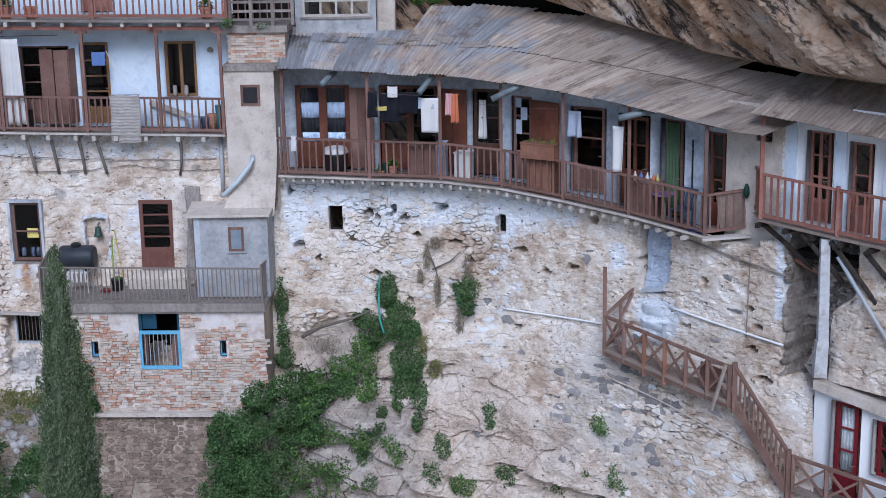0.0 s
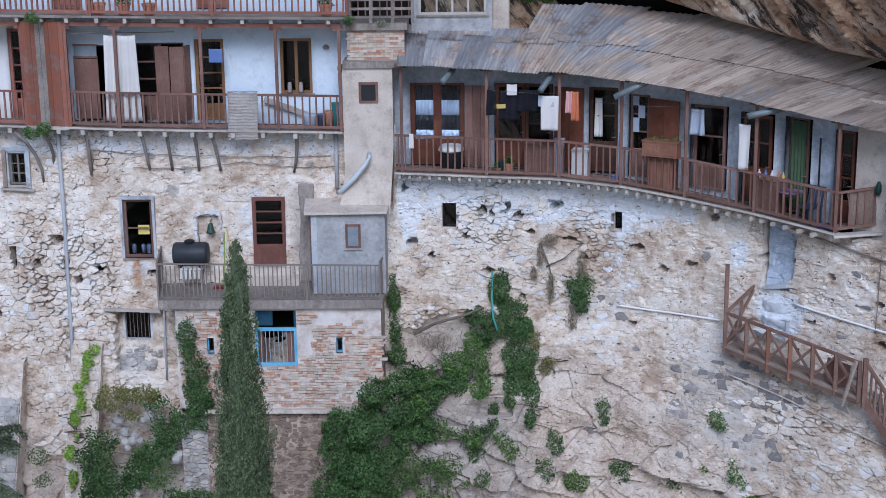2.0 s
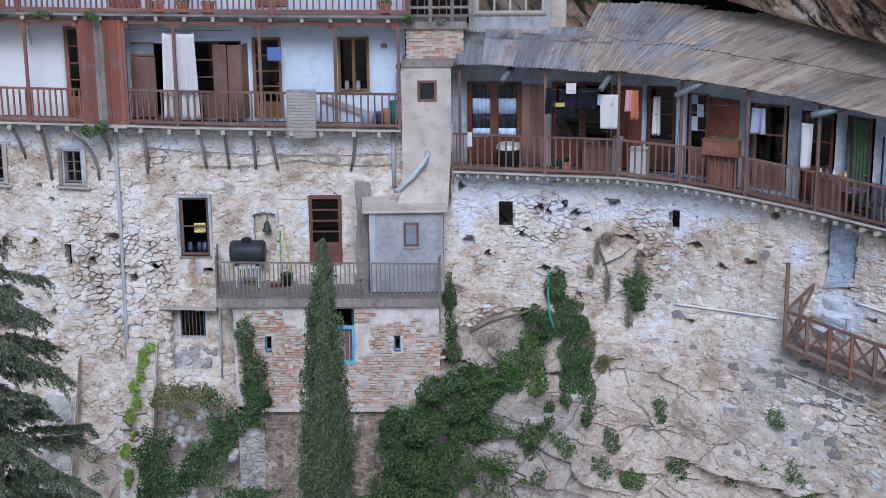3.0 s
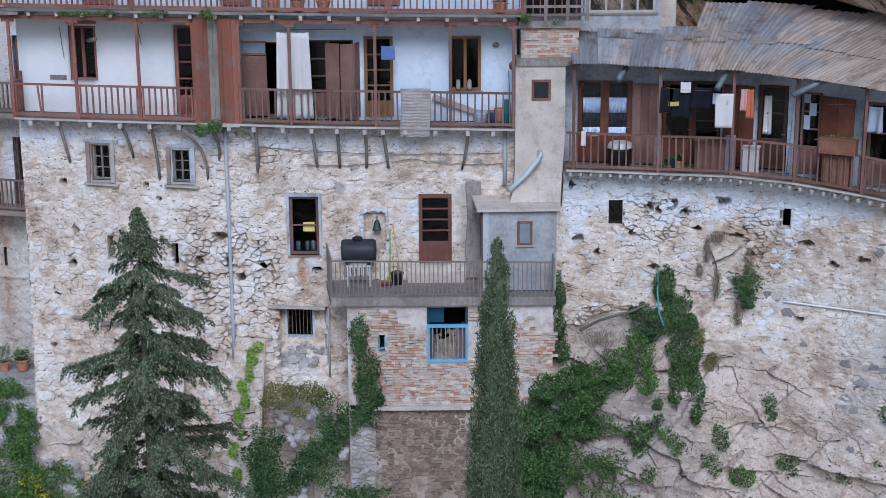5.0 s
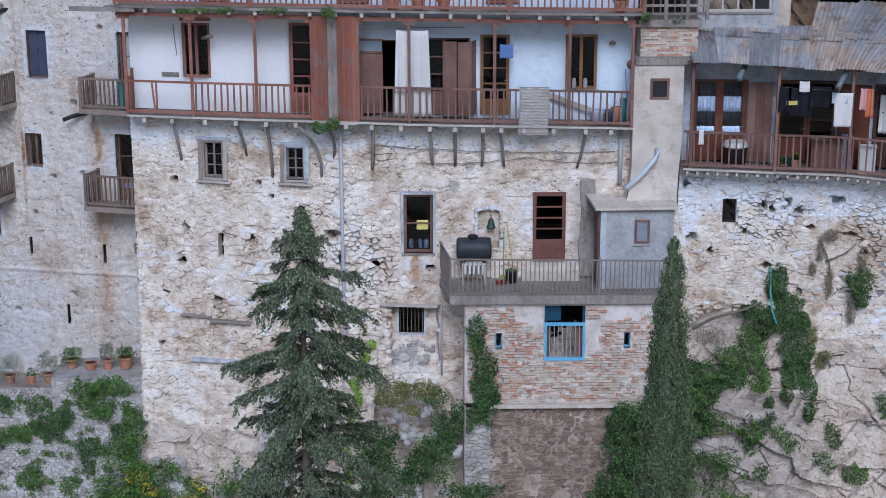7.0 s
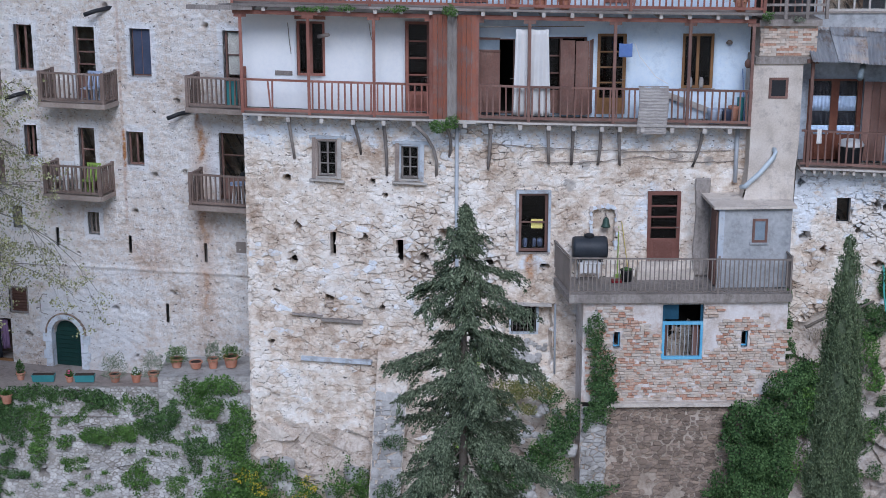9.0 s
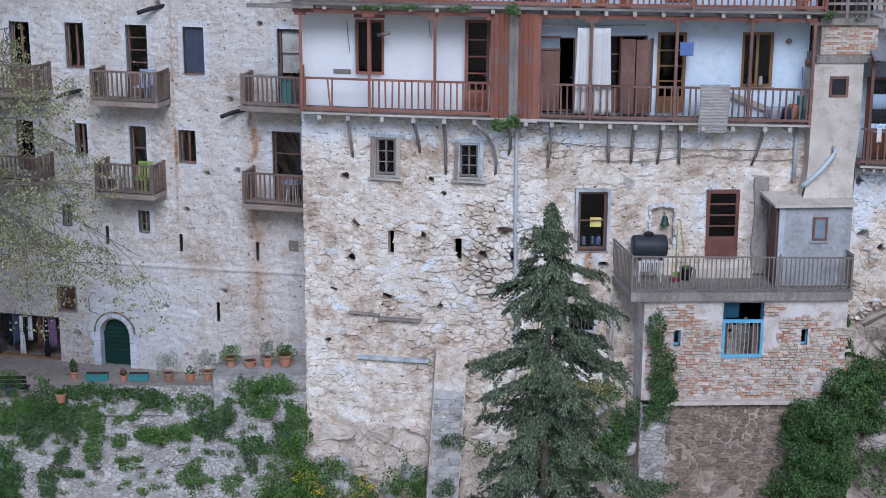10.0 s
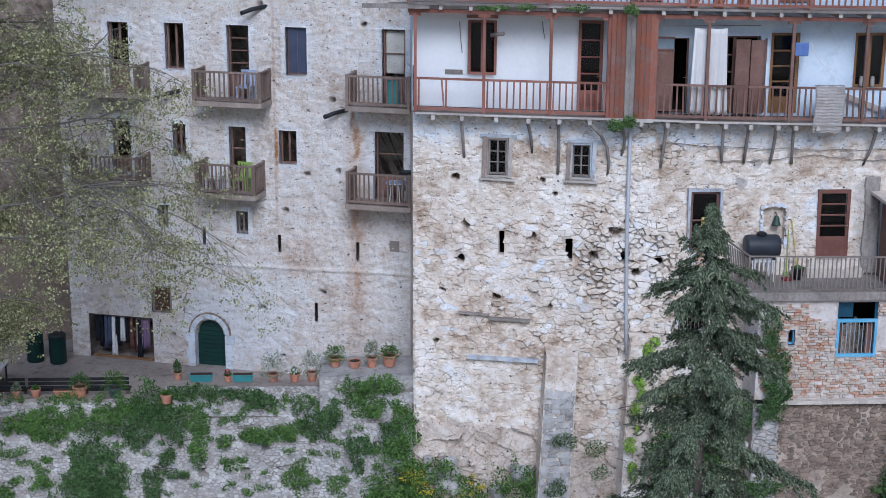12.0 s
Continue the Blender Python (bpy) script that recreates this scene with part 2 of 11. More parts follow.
    crack = arith(nt, "MULTIPLY", crack, arith(nt, "SUBTRACT", 1.0, noise_of(nt, "rock")))
    col = mix(nt, crack, col, (0.15, 0.12, 0.095))
    pit = grey_ramp(nt, tex_noise(nt, stretch(nt, pos, (1, 1, 1.9)), 6.0, 5, 0.7), 0.62, 0.65)
    col = mix(nt, pit, col, (0.09, 0.072, 0.06))
    col = mix(nt, grey_ramp(nt, tex_noise(nt, pos, 9.0, 8, 0.8), 0.58, 0.70, 0.45), col, (0.33, 0.27, 0.22))
    if rnd:
        r = mix(nt, 0.5, nt.nodes.new("ShaderNodeNewGeometry").outputs["Random Per Island"], nt.nodes.new("ShaderNodeObjectInfo").outputs["Random"])
        hs = nt.nodes.new("ShaderNodeHueSaturation")
        mr = nt.nodes.new("ShaderNodeMapRange")
        mr.inputs["To Min"].default_value, mr.inputs["To Max"].default_value = 1 - rnd, 1 + rnd
        nt.links.new(r, mr.inputs[0])
        nt.links.new(mr.outputs[0], hs.inputs["Value"])
        nt.links.new(col, hs.inputs["Color"])
        col = hs.outputs[0]
    col = mix(nt, arith(nt, "MULTIPLY", noise_of(nt, "gap"), 0.4), col, (0.13, 0.105, 0.09))
    nt.links.new(col, b.inputs["Base Color"])
    b.inputs["Roughness"].default_value, b.inputs["Specular IOR Level"].default_value = 0.93, 0.15
    add_bump(nt, b, [(f2, 0.9), (f3, 0.8), (crack, -0.7), (pit, -0.9)], bump * 1.4, 0.05)
    return m


CREAM = ((0.47, 0.36, 0.275), (0.72, 0.625, 0.53), (0.87, 0.82, 0.76))
BLUEWHITE = (0.79, 0.825, 0.87)
m_wall = wall_paint("lime_render", CREAM, BLUEWHITE, (0.46, 0.40, 0.345), 0.45, 0.6)
m_course = wall_paint("limewashed_stone", CREAM, BLUEWHITE, (0.46, 0.40, 0.345), 0.55, 0.45, rnd=0.15)
m_side = wall_paint("roughcast", ((0.55, 0.45, 0.37), (0.76, 0.68, 0.61), (0.84, 0.80, 0.76)), (0.82, 0.815, 0.82), (0.40, 0.35, 0.31), 0.8, 0.1, dabs=0.65)
m_white = surface("sky_blue_limewash", [(0.60, 0.73, 0.89), (0.70, 0.81, 0.93), (0.78, 0.86, 0.94)], 0.6, 9, 0.8, 0.25, 0, dirt=(0.56, 0.66, 0.78))
m_chalk = surface("chalk_white_paint", [(0.76, 0.79, 0.83), (0.83, 0.85, 0.87), (0.87, 0.88, 0.89)], 0.6, 9, 0.8, 0.25, 0)
m_jamb = surface("pale_blue_painted_stone", [(0.60, 0.66, 0.74), (0.72, 0.77, 0.83), (0.78, 0.81, 0.85)], 2.0, 12, 0.9, 0.6, 0.08, dirt=(0.40, 0.36, 0.33))
m_gstone = surface("grey_limestone", [(0.33, 0.31, 0.29), (0.47, 0.455, 0.44), (0.60, 0.59, 0.58)], 1.6, 14, 0.92, 0.6, 0.2, dirt=(0.22, 0.20, 0.17))
m_gstones = surface("grey_limestones", [(0.33, 0.31, 0.29), (0.47, 0.455, 0.44), (0.60, 0.59, 0.58)], 1.6, 14, 0.92, 0.6, 0.2, island=True, dirt=(0.22, 0.20, 0.17))
m_gdark = surface("dark_grey_stone", [(0.15, 0.145, 0.15), (0.26, 0.25, 0.25), (0.40, 0.37, 0.345)], 2.5, 14, 0.9, 0.7, 0.3)
m_fstone = surface("brown_field_stone", [(0.17, 0.135, 0.115), (0.29, 0.225, 0.18), (0.42, 0.32, 0.245)], 3.5, 18, 0.92, 0.7, 0.34)
m_fstones = surface("brown_field_stones", [(0.17, 0.135, 0.115), (0.29, 0.225, 0.18), (0.42, 0.32, 0.245)], 3.5, 18, 0.92, 0.7, 0.34, island=True)
m_plaster = surface("flaking_lime_plaster", [(0.44, 0.36, 0.30), (0.60, 0.53, 0.465), (0.74, 0.69, 0.64)], 1.8, 12, 0.95, 0.9, 0, dirt=(0.33, 0.255, 0.205))
m_flaking = surface("whitish_flaking_limewash", [(0.50, 0.43, 0.38), (0.68, 0.63, 0.60), (0.80, 0.78, 0.77)], 1.6, 9, 0.95, 0.9, 0, dirt=(0.47, 0.34, 0.27))
m_smear = surface("tan_smeared_mortar", [(0.33, 0.27, 0.22), (0.46, 0.385, 0.32), (0.58, 0.50, 0.43)], 1.3, 12, 0.95, 0.9, 0, dirt=(0.25, 0.19, 0.15))
m_bed = surface("pale_bedding_mortar", [(0.30, 0.25, 0.205), (0.45, 0.385, 0.325), (0.56, 0.49, 0.42)], 1.2, 15, 0.95, 0.8, 0, dirt=(0.22, 0.175, 0.145))
m_brick = surface("limewashed_brick", [(0.50, 0.38, 0.30), (0.65, 0.56, 0.475), (0.74, 0.685, 0.62)], 1.6, 11, 0.92, 0.8, 0.25, dirt=(0.70, 0.655, 0.60), other=(0.55, (0.34, 0.17, 0.11), (0.54, 0.36, 0.27)))
m_bricks = surface("limewashed_bricks", [(0.50, 0.38, 0.30), (0.65, 0.56, 0.475), (0.74, 0.685, 0.62)], 1.6, 11, 0.92, 0.8, 0.25, island=True, dirt=(0.70, 0.655, 0.60), other=(0.55, (0.34, 0.17, 0.11), (0.54, 0.36, 0.27)))
m_wood = surface("red_brown_paint", [(0.15, 0.075, 0.058), (0.215, 0.118, 0.095), (0.29, 0.18, 0.15)], 1.5, 22, 0.75, 0.3, 0.2, streak=(6, 6, 0.8))
m_oldwood = surface("weathered_brown_paint", [(0.14, 0.10, 0.082), (0.225, 0.165, 0.138), (0.32, 0.25, 0.215)], 1.5, 22, 0.85, 0.4, 0.18, streak=(6, 6, 0.8))
m_doorbrown = surface("brown_door_paint", [(0.13, 0.055, 0.04), (0.18, 0.08, 0.062), (0.235, 0.12, 0.098)], 1.5, 22, 0.7, 0.3, 0.1)
m_wood2 = surface("bright_red_brown_paint", [(0.21, 0.085, 0.062), (0.285, 0.125, 0.095), (0.35, 0.19, 0.155)], 1.5, 22, 0.75, 0.3, 0.16)
m_greywood = surface("weathered_timber", [(0.17, 0.145, 0.13), (0.29, 0.26, 0.24), (0.40, 0.37, 0.345)], 2.0, 24, 0.9, 0.5, 0.2, streak=(8, 8, 0.8))
m_palewood = surface("pale_painted_timber", [(0.34, 0.31, 0.28), (0.49, 0.455, 0.42), (0.60, 0.57, 0.53)], 2.0, 20, 0.85, 0.4, 0.12)
m_board = surface("rusty_red_boards", [(0.36, 0.105, 0.05), (0.27, 0.10, 0.065), (0.26, 0.20, 0.18)], 1.8, 9, 0.75, 0.4, 0.25, streak=(7, 7, 0.35))
m_deck = surface("grey_brown_deck", [(0.19, 0.15, 0.13), (0.28, 0.225, 0.19), (0.36, 0.30, 0.26)], 1.5, 18, 0.88, 0.4, 0.15)
m_deckpale = surface("bleached_deck_boards", [(0.22, 0.175, 0.15), (0.34, 0.28, 0.24), (0.44, 0.38, 0.335)], 1.5, 18, 0.88, 0.4, 0.15)
m_ocher = surface("varnished_window_wood", [(0.17, 0.085, 0.035), (0.25, 0.135, 0.06), (0.30, 0.18, 0.09)], 2, 26, 0.5, 0.2, 0.15)
m_darkwood = surface("dark_stained_door_wood", [(0.05, 0.024, 0.016), (0.08, 0.04, 0.028), (0.12, 0.062, 0.043)], 2, 26, 0.55, 0.2, 0.15)
m_blueframe = surface("pale_blue_weathered_paint", [(0.40, 0.45, 0.52), (0.52, 0.57, 0.63), (0.60, 0.62, 0.65)], 2, 20, 0.8, 0.4, 0.12, dirt=(0.25, 0.22, 0.2))
m_casing = surface("bleached_brown_casing_wood", [(0.26, 0.205, 0.175), (0.38, 0.31, 0.27), (0.48, 0.43, 0.40)], 2, 22, 0.85, 0.5, 0.12, streak=(7, 7, 0.7))
m_blue = surface("bright_blue_paint", [(0.10, 0.36, 0.62), (0.16, 0.46, 0.70), (0.25, 0.52, 0.72)], 2, 20, 0.55, 0.2, 0.1)
m_darkblue = surface("petrol_blue_paint", [(0.012, 0.055, 0.10), (0.022, 0.09, 0.15)], 2, 20, 0.6, 0.2, 0.1)
m_concrete = surface("old_concrete", [(0.22, 0.20, 0.18), (0.34, 0.305, 0.28), (0.43, 0.395, 0.365)], 1.1, 14, 0.93, 0.5, 0, streak=(1.5, 1.5, 0.4), dirt=(0.16, 0.14, 0.12))
m_render = surface("grey_cement_render", [(0.27, 0.28, 0.295), (0.41, 0.425, 0.445), (0.53, 0.545, 0.56)], 1.4, 9, 0.92, 0.6, 0, dirt=(0.27, 0.27, 0.275))
m_tower = surface("beige_roughcast", [(0.52, 0.455, 0.39), (0.67, 0.60, 0.53), (0.77, 0.71, 0.645)], 1.6, 20, 0.95, 1.0, 0, dirt=(0.44, 0.39, 0.35))
# blue-white paint greyed down: the gallery roof's shade put into the colour
m_shadedblue = surface("shade_greyed_blue_white_paint", [(0.22, 0.245, 0.285), (0.41, 0.455, 0.52), (0.62, 0.675, 0.75)], 0.8, 7, 0.8, 0.3, 0)
m_joint = surface("earth_joint", [(0.17, 0.15, 0.13), (0.31, 0.285, 0.26), (0.43, 0.405, 0.38)], 1.4, 12, 0.95, 0.8, 0)
m_metal = surface("grey_painted_iron", [(0.20, 0.17, 0.15), (0.27, 0.235, 0.21)], 2, 30, 0.6, 0.15, 0.08)
m_pipe = surface("grey_blue_plastic_pipe", [(0.36, 0.385, 0.42), (0.48, 0.51, 0.55)], 1.5, 20, 0.45, 0.1, 0.08)
m_palepipe = surface("pale_blue_painted_pipe", [(0.50, 0.57, 0.63), (0.62, 0.69, 0.74)], 2, 20, 0.5, 0.1, 0.05)


def roof_iron():
    """Old corrugated iron: blue-grey zinc going over to sandy rust along the roof, with streaks down the slope, dark stains and single odd sheets."""
    m, nt, b = nodes_of("weathered_corrugated_iron")
    pos = position(nt)
    sep = nt.nodes.new("ShaderNodeSeparateXYZ")
    nt.links.new(pos, sep.inputs[0])
    run = nt.nodes.new("ShaderNodeCombineXYZ")
    nt.links.new(noise_of(nt, "across"), run.inputs[0])
    nt.links.new(noise_of(nt, "down"), run.inputs[1])
    r = nt.nodes.new("ShaderNodeObjectInfo").outputs["Random"]
    nt.links.new(arith(nt, "MULTIPLY", r, 7.0), run.inputs[2])
    f1 = tex_noise(nt, pos, 0.7, 5, 0.6)
    f2 = tex_noise(nt, stretch(nt, run.outputs[0], (7.0, 0.7, 1.0)), 1.0, 7, 0.7)
    zinc = ramp(nt, f2, [(0.3, (0.23, 0.24, 0.265)), (0.5, (0.335, 0.35, 0.38)), (0.7, (0.48, 0.49, 0.505))])
    sand = ramp(nt, f2, [(0.3, (0.30, 0.225, 0.175)), (0.5, (0.44, 0.365, 0.305)), (0.7, (0.60, 0.53, 0.465))])
    k = arith(nt, "ADD", arith(nt, "MULTIPLY", arith(nt, "SUBTRACT", sep.outputs[0], 9.0), 0.045), arith(nt, "ADD", arith(nt, "SUBTRACT", arith(nt, "MULTIPLY", f1, 1.8), 0.4), arith(nt, "MULTIPLY", r, 0.3)))
    col = mix(nt, grey_ramp(nt, k, 0.48, 0.72), zinc, sand)
    blot = tex_noise(nt, stretch(nt, run.outputs[0], (1.8, 0.9, 1.0)), 1.2, 8, 0.78)
    col = mix(nt, grey_ramp(nt, blot, 0.52, 0.62, 0.75), col, (0.15, 0.105, 0.08))
    col = mix(nt, grey_ramp(nt, tex_noise(nt, stretch(nt, run.outputs[0], (10, 0.5, 1.0)), 1.0, 6, 0.7), 0.58, 0.70, 0.35), col, (0.16, 0.13, 0.115))
    hs = nt.nodes.new("ShaderNodeHueSaturation")
    mr = nt.nodes.new("ShaderNodeMapRange")
    mr.inputs["To Min"].default_value, mr.inputs["To Max"].default_value = 0.72, 1.18
    nt.links.new(r, mr.inputs[0])
    nt.links.new(mr.outputs[0], hs.inputs["Value"])
    nt.links.new(col, hs.inputs["Color"])
    nt.links.new(hs.outputs[0], b.inputs["Base Color"])
    b.inputs["Roughness"].default_value, b.inputs["Metallic"].default_value = 0.65, 0.08
    add_bump(nt, b, [(tex_noise(nt, pos, 14, 5), 1.0)], 0.2)
    return m


m_roof = roof_iron()
m_spout = surface("blue_grey_zinc", [(0.12, 0.155, 0.17), (0.19, 0.23, 0.25), (0.28, 0.315, 0.33)], 2, 12, 0.5, 0.15, 0.1, metal=0.2)
# near black so openings look unlit: the rooms' shade put into the colour
m_roomshade = surface("near_black_room_shade", [(0.008, 0.007, 0.006), (0.016, 0.014, 0.012)], 0.6, 8, 0.9, 0.2, 0)
m_green = surface("dark_green_paint", [(0.008, 0.035, 0.03), (0.014, 0.05, 0.043)], 2, 22, 0.5, 0.2, 0.1)
m_red = surface("wine_red_paint", [(0.16, 0.012, 0.018), (0.21, 0.02, 0.028)], 2, 22, 0.5, 0.2, 0.1)
m_terra = surface("terracotta", [(0.38, 0.15, 0.09), (0.47, 0.22, 0.145), (0.52, 0.31, 0.23)], 4, 25, 0.85, 0.3, 0.15)
# unwashed stone, with the shade under the second gallery mixed into its colour
m_hollowshade = surface("unwashed_rubble_with_shade", [(0.14, 0.12, 0.105), (0.25, 0.22, 0.195), (0.40, 0.355, 0.32)], 2.6, 14, 0.95, 1.0, 0, dirt=(0.06, 0.05, 0.042))
m_tarred = surface("dark_tarred_timber", [(0.012, 0.010, 0.009), (0.022, 0.018, 0.016), (0.05, 0.04, 0.034)], 2, 22, 0.85, 0.5, 0.2, streak=(6, 6, 0.8))
m_bluestone = surface("blue_grey_painted_rubble", [(0.34, 0.39, 0.49), (0.46, 0.53, 0.64), (0.58, 0.64, 0.74)], 3, 14, 0.92, 0.9, 0, dirt=(0.17, 0.18, 0.21))
m_tarp = surface("cobalt_blue_plastic_sheet", [(0.01, 0.05, 0.40), (0.02, 0.08, 0.52)], 3, 20, 0.45, 0.2, 0)
m_render_pale = surface("pale_grey_cement_render", [(0.42, 0.43, 0.45), (0.56, 0.575, 0.60), (0.66, 0.68, 0.70)], 2, 10, 0.92, 0.8, 0, dirt=(0.33, 0.30, 0.28))
m_soil = surface("dark_potting_soil", [(0.035, 0.025, 0.02), (0.07, 0.05, 0.038)], 5, 40, 0.95, 0.8, 0)
m_teal = surface("teal_plastic", [(0.05, 0.22, 0.24), (0.07, 0.27, 0.28)], 3, 20, 0.5, 0.1, 0.06)
m_navy = surface("dark_blue_glaze", [(0.05, 0.065, 0.11), (0.08, 0.095, 0.15)], 3, 20, 0.4, 0.1, 0.06)
m_varnish = surface("varnished_door_wood", [(0.085, 0.028, 0.017), (0.14, 0.05, 0.03), (0.20, 0.085, 0.053)], 2, 26, 0.5, 0.2, 0.15)
m_crate = surface("orange_brown_boards", [(0.20, 0.085, 0.05), (0.29, 0.13, 0.08), (0.37, 0.195, 0.13)], 2, 20, 0.7, 0.3, 0.12, streak=(5, 5, 0.8))
m_stair = surface("faded_red_brown_paint", [(0.15, 0.085, 0.065), (0.225, 0.13, 0.10), (0.31, 0.20, 0.165)], 1.5, 22, 0.8, 0.3, 0.16, streak=(5, 5, 2))
m_black = surface("black_plastic", [(0.012, 0.013, 0.016), (0.03, 0.032, 0.036)], 2, 20, 0.45, 0.1, 0.1)
m_tank = surface("dark_grey_plastic_tank", [(0.025, 0.03, 0.038), (0.05, 0.058, 0.07)], 2, 20, 0.5, 0.1, 0)
m_plastic = surface("white_plastic", [(0.66, 0.66, 0.66), (0.76, 0.76, 0.76)], 2, 20, 0.5, 0.05, 0.06)
m_sheet = surface("white_cotton", [(0.68, 0.67, 0.66), (0.78, 0.775, 0.77)], 2.5, 60, 0.95, 0.25, 0.06)
m_rug = surface("woven_rag_rug", [(0.33, 0.30, 0.285), (0.47, 0.44, 0.42), (0.57, 0.545, 0.52)], 3, 50, 0.97, 0.8, 0.12, streak=(0.6, 0.6, 9))
m_bluecloth = surface("blue_cotton", [(0.11, 0.18, 0.42), (0.16, 0.25, 0.52)], 4, 60, 0.95, 0.2, 0.1)
m_paleblue = surface("pale_blue_cotton", [(0.40, 0.47, 0.60), (0.50, 0.57, 0.68)], 4, 60, 0.95, 0.2, 0.1)
m_orange = surface("orange_cotton", [(0.56, 0.17, 0.08), (0.66, 0.24, 0.13)], 4, 60, 0.95, 0.2, 0.1)
m_pink = surface("pink_cotton", [(0.58, 0.32, 0.33), (0.66, 0.42, 0.42)], 4, 60, 0.95, 0.2, 0.1)
m_darkcloth = surface("navy_black_cloth", [(0.008, 0.009, 0.014), (0.02, 0.021, 0.03)], 4, 60, 0.97, 0.2, 0.2)
m_purple = surface("mauve_cloth", [(0.19, 0.12, 0.22), (0.27, 0.18, 0.30)], 4, 60, 0.97, 0.2, 0.2)
m_maroon = surface("patterned_maroon_cloth", [(0.10, 0.03, 0.025), (0.26, 0.13, 0.10)], 9, 60, 0.97, 0.2, 0.2)
m_curtain = surface("green_curtain_cloth", [(0.07, 0.12, 0.07), (0.11, 0.17, 0.10)], 3, 50, 0.97, 0.3, 0.1)
m_lace = surface("pale_blue_lace", [(0.30, 0.36, 0.50), (0.44, 0.51, 0.66)], 9, 60, 0.95, 0.2, 0.1)
m_yellow = surface("yellow_card", [(0.55, 0.44, 0.12), (0.62, 0.52, 0.18)], 4, 40, 0.9, 0.1, 0)
m_bronze = surface("green_bronze", [(0.05, 0.09, 0.075), (0.09, 0.14, 0.115)], 6, 30, 0.6, 0.2, 0, metal=0.6)
m_hose = surface("turquoise_rubber", [(0.06, 0.32, 0.29), (0.10, 0.40, 0.36)], 4, 30, 0.5, 0.1, 0)
m_lime = surface("lime_green_plastic", [(0.24, 0.36, 0.07), (0.31, 0.43, 0.11)], 4, 30, 0.5, 0.1, 0)
m_bark = surface("grey_brown_bark", [(0.10, 0.08, 0.065), (0.19, 0.165, 0.14), (0.27, 0.245, 0.215)], 3, 25, 0.95, 0.9, 0, streak=(6, 6, 1))
m_palebark = surface("pale_plane_bark", [(0.11, 0.098, 0.082), (0.19, 0.172, 0.152), (0.08, 0.072, 0.06)], 5, 25, 0.9, 0.5, 0)
m_paving = surface("worn_cement_paving", [(0.24, 0.205, 0.185), (0.34, 0.295, 0.265), (0.42, 0.37, 0.335)], 0.7, 11, 0.92, 0.5, 0, dirt=(0.17, 0.14, 0.12))
m_earth = surface("stony_earth", [(0.13, 0.10, 0.075), (0.23, 0.19, 0.15), (0.34, 0.30, 0.255)], 0.7, 8, 0.96, 0.9, 0, dirt=(0.06, 0.08, 0.03))


def leafy(name, cols, rnd=0.35, rough=0.6):
    m, nt, b = nodes_of(name)
    pos = position(nt)
    r = nt.nodes.new("ShaderNodeNewGeometry").outputs["Random Per Island"]
    col = ramp(nt, mix(nt, 0.5, tex_noise(nt, pos, 1.3, 4), r), [(0.2 + 0.6 * i / (len(cols) - 1), c) for i, c in enumerate(cols)])
    hs = nt.nodes.new("ShaderNodeHueSaturation")
    mr = nt.nodes.new("ShaderNodeMapRange")
    mr.inputs["To Min"].default_value, mr.inputs["To Max"].default_value = 1 - rnd, 1 + rnd
    nt.links.new(r, mr.inputs[0])
    nt.links.new(mr.outputs[0], hs.inputs["Value"])
    nt.links.new(col, hs.inputs["Color"])
    nt.links.new(hs.outputs[0], b.inputs["Base Color"])
    b.inputs["Roughness"].default_value, b.inputs["Specular IOR Level"].default_value = rough, 0.15
    return m


m_ivy = leafy("ivy_leaves", [(0.014, 0.036, 0.012), (0.058, 0.115, 0.038), (0.125, 0.205, 0.075)], 0.28)
m_bush = leafy("bush_leaves", [(0.03, 0.075, 0.018), (0.075, 0.15, 0.035), (0.14, 0.24, 0.06)])
m_bright = leafy("young_bright_leaves", [(0.14, 0.26, 0.03), (0.22, 0.37, 0.05), (0.30, 0.44, 0.08)])
m_needle = leafy("dark_spruce_needles", [(0.05, 0.072, 0.043), (0.118, 0.15, 0.092), (0.215, 0.255, 0.165)])
m_cypress = leafy("cypress_scales", [(0.055, 0.085, 0.045), (0.125, 0.17, 0.09), (0.205, 0.255, 0.14)], 0.22)
m_plane = leafy("plane_leaves", [(0.18, 0.185, 0.085), (0.285, 0.29, 0.145), (0.40, 0.40, 0.23)])
m_grassdry = leafy("dry_grass", [(0.16, 0.13, 0.09), (0.26, 0.22, 0.16), (0.36, 0.31, 0.24)])
m_sage = leafy("grey_green_leaves", [(0.14, 0.17, 0.11), (0.21, 0.25, 0.17), (0.28, 0.31, 0.23)])
m_heap = leafy("yellow_green_weeds", [(0.10, 0.12, 0.035), (0.17, 0.18, 0.06), (0.25, 0.22, 0.10)])
m_flower = leafy("yellow_flowers", [(0.55, 0.42, 0.03), (0.68, 0.55, 0.05)], 0.15)
m_pinkfl = leafy("pink_flowers", [(0.6, 0.1, 0.22), (0.7, 0.2, 0.3)], 0.15)
m_whitefl = leafy("white_flowers", [(0.7, 0.7, 0.68), (0.8, 0.8, 0.78)], 0.1)

m_glass, _nt, _b = nodes_of("window_glass")
_b.inputs["Base Color"].default_value = (0.9, 0.94, 0.95, 1)
_b.inputs["Transmission Weight"].default_value, _b.inputs["Roughness"].default_value, _b.inputs["IOR"].default_value = 1.0, 0.03, 1.45

# opaque pane colour with the sky's reflection painted into it
m_skypane = surface("painted_sky_reflection_glass", [(0.20, 0.25, 0.30), (0.30, 0.36, 0.42)], 3, 20, 0.15, 0.05, 0)

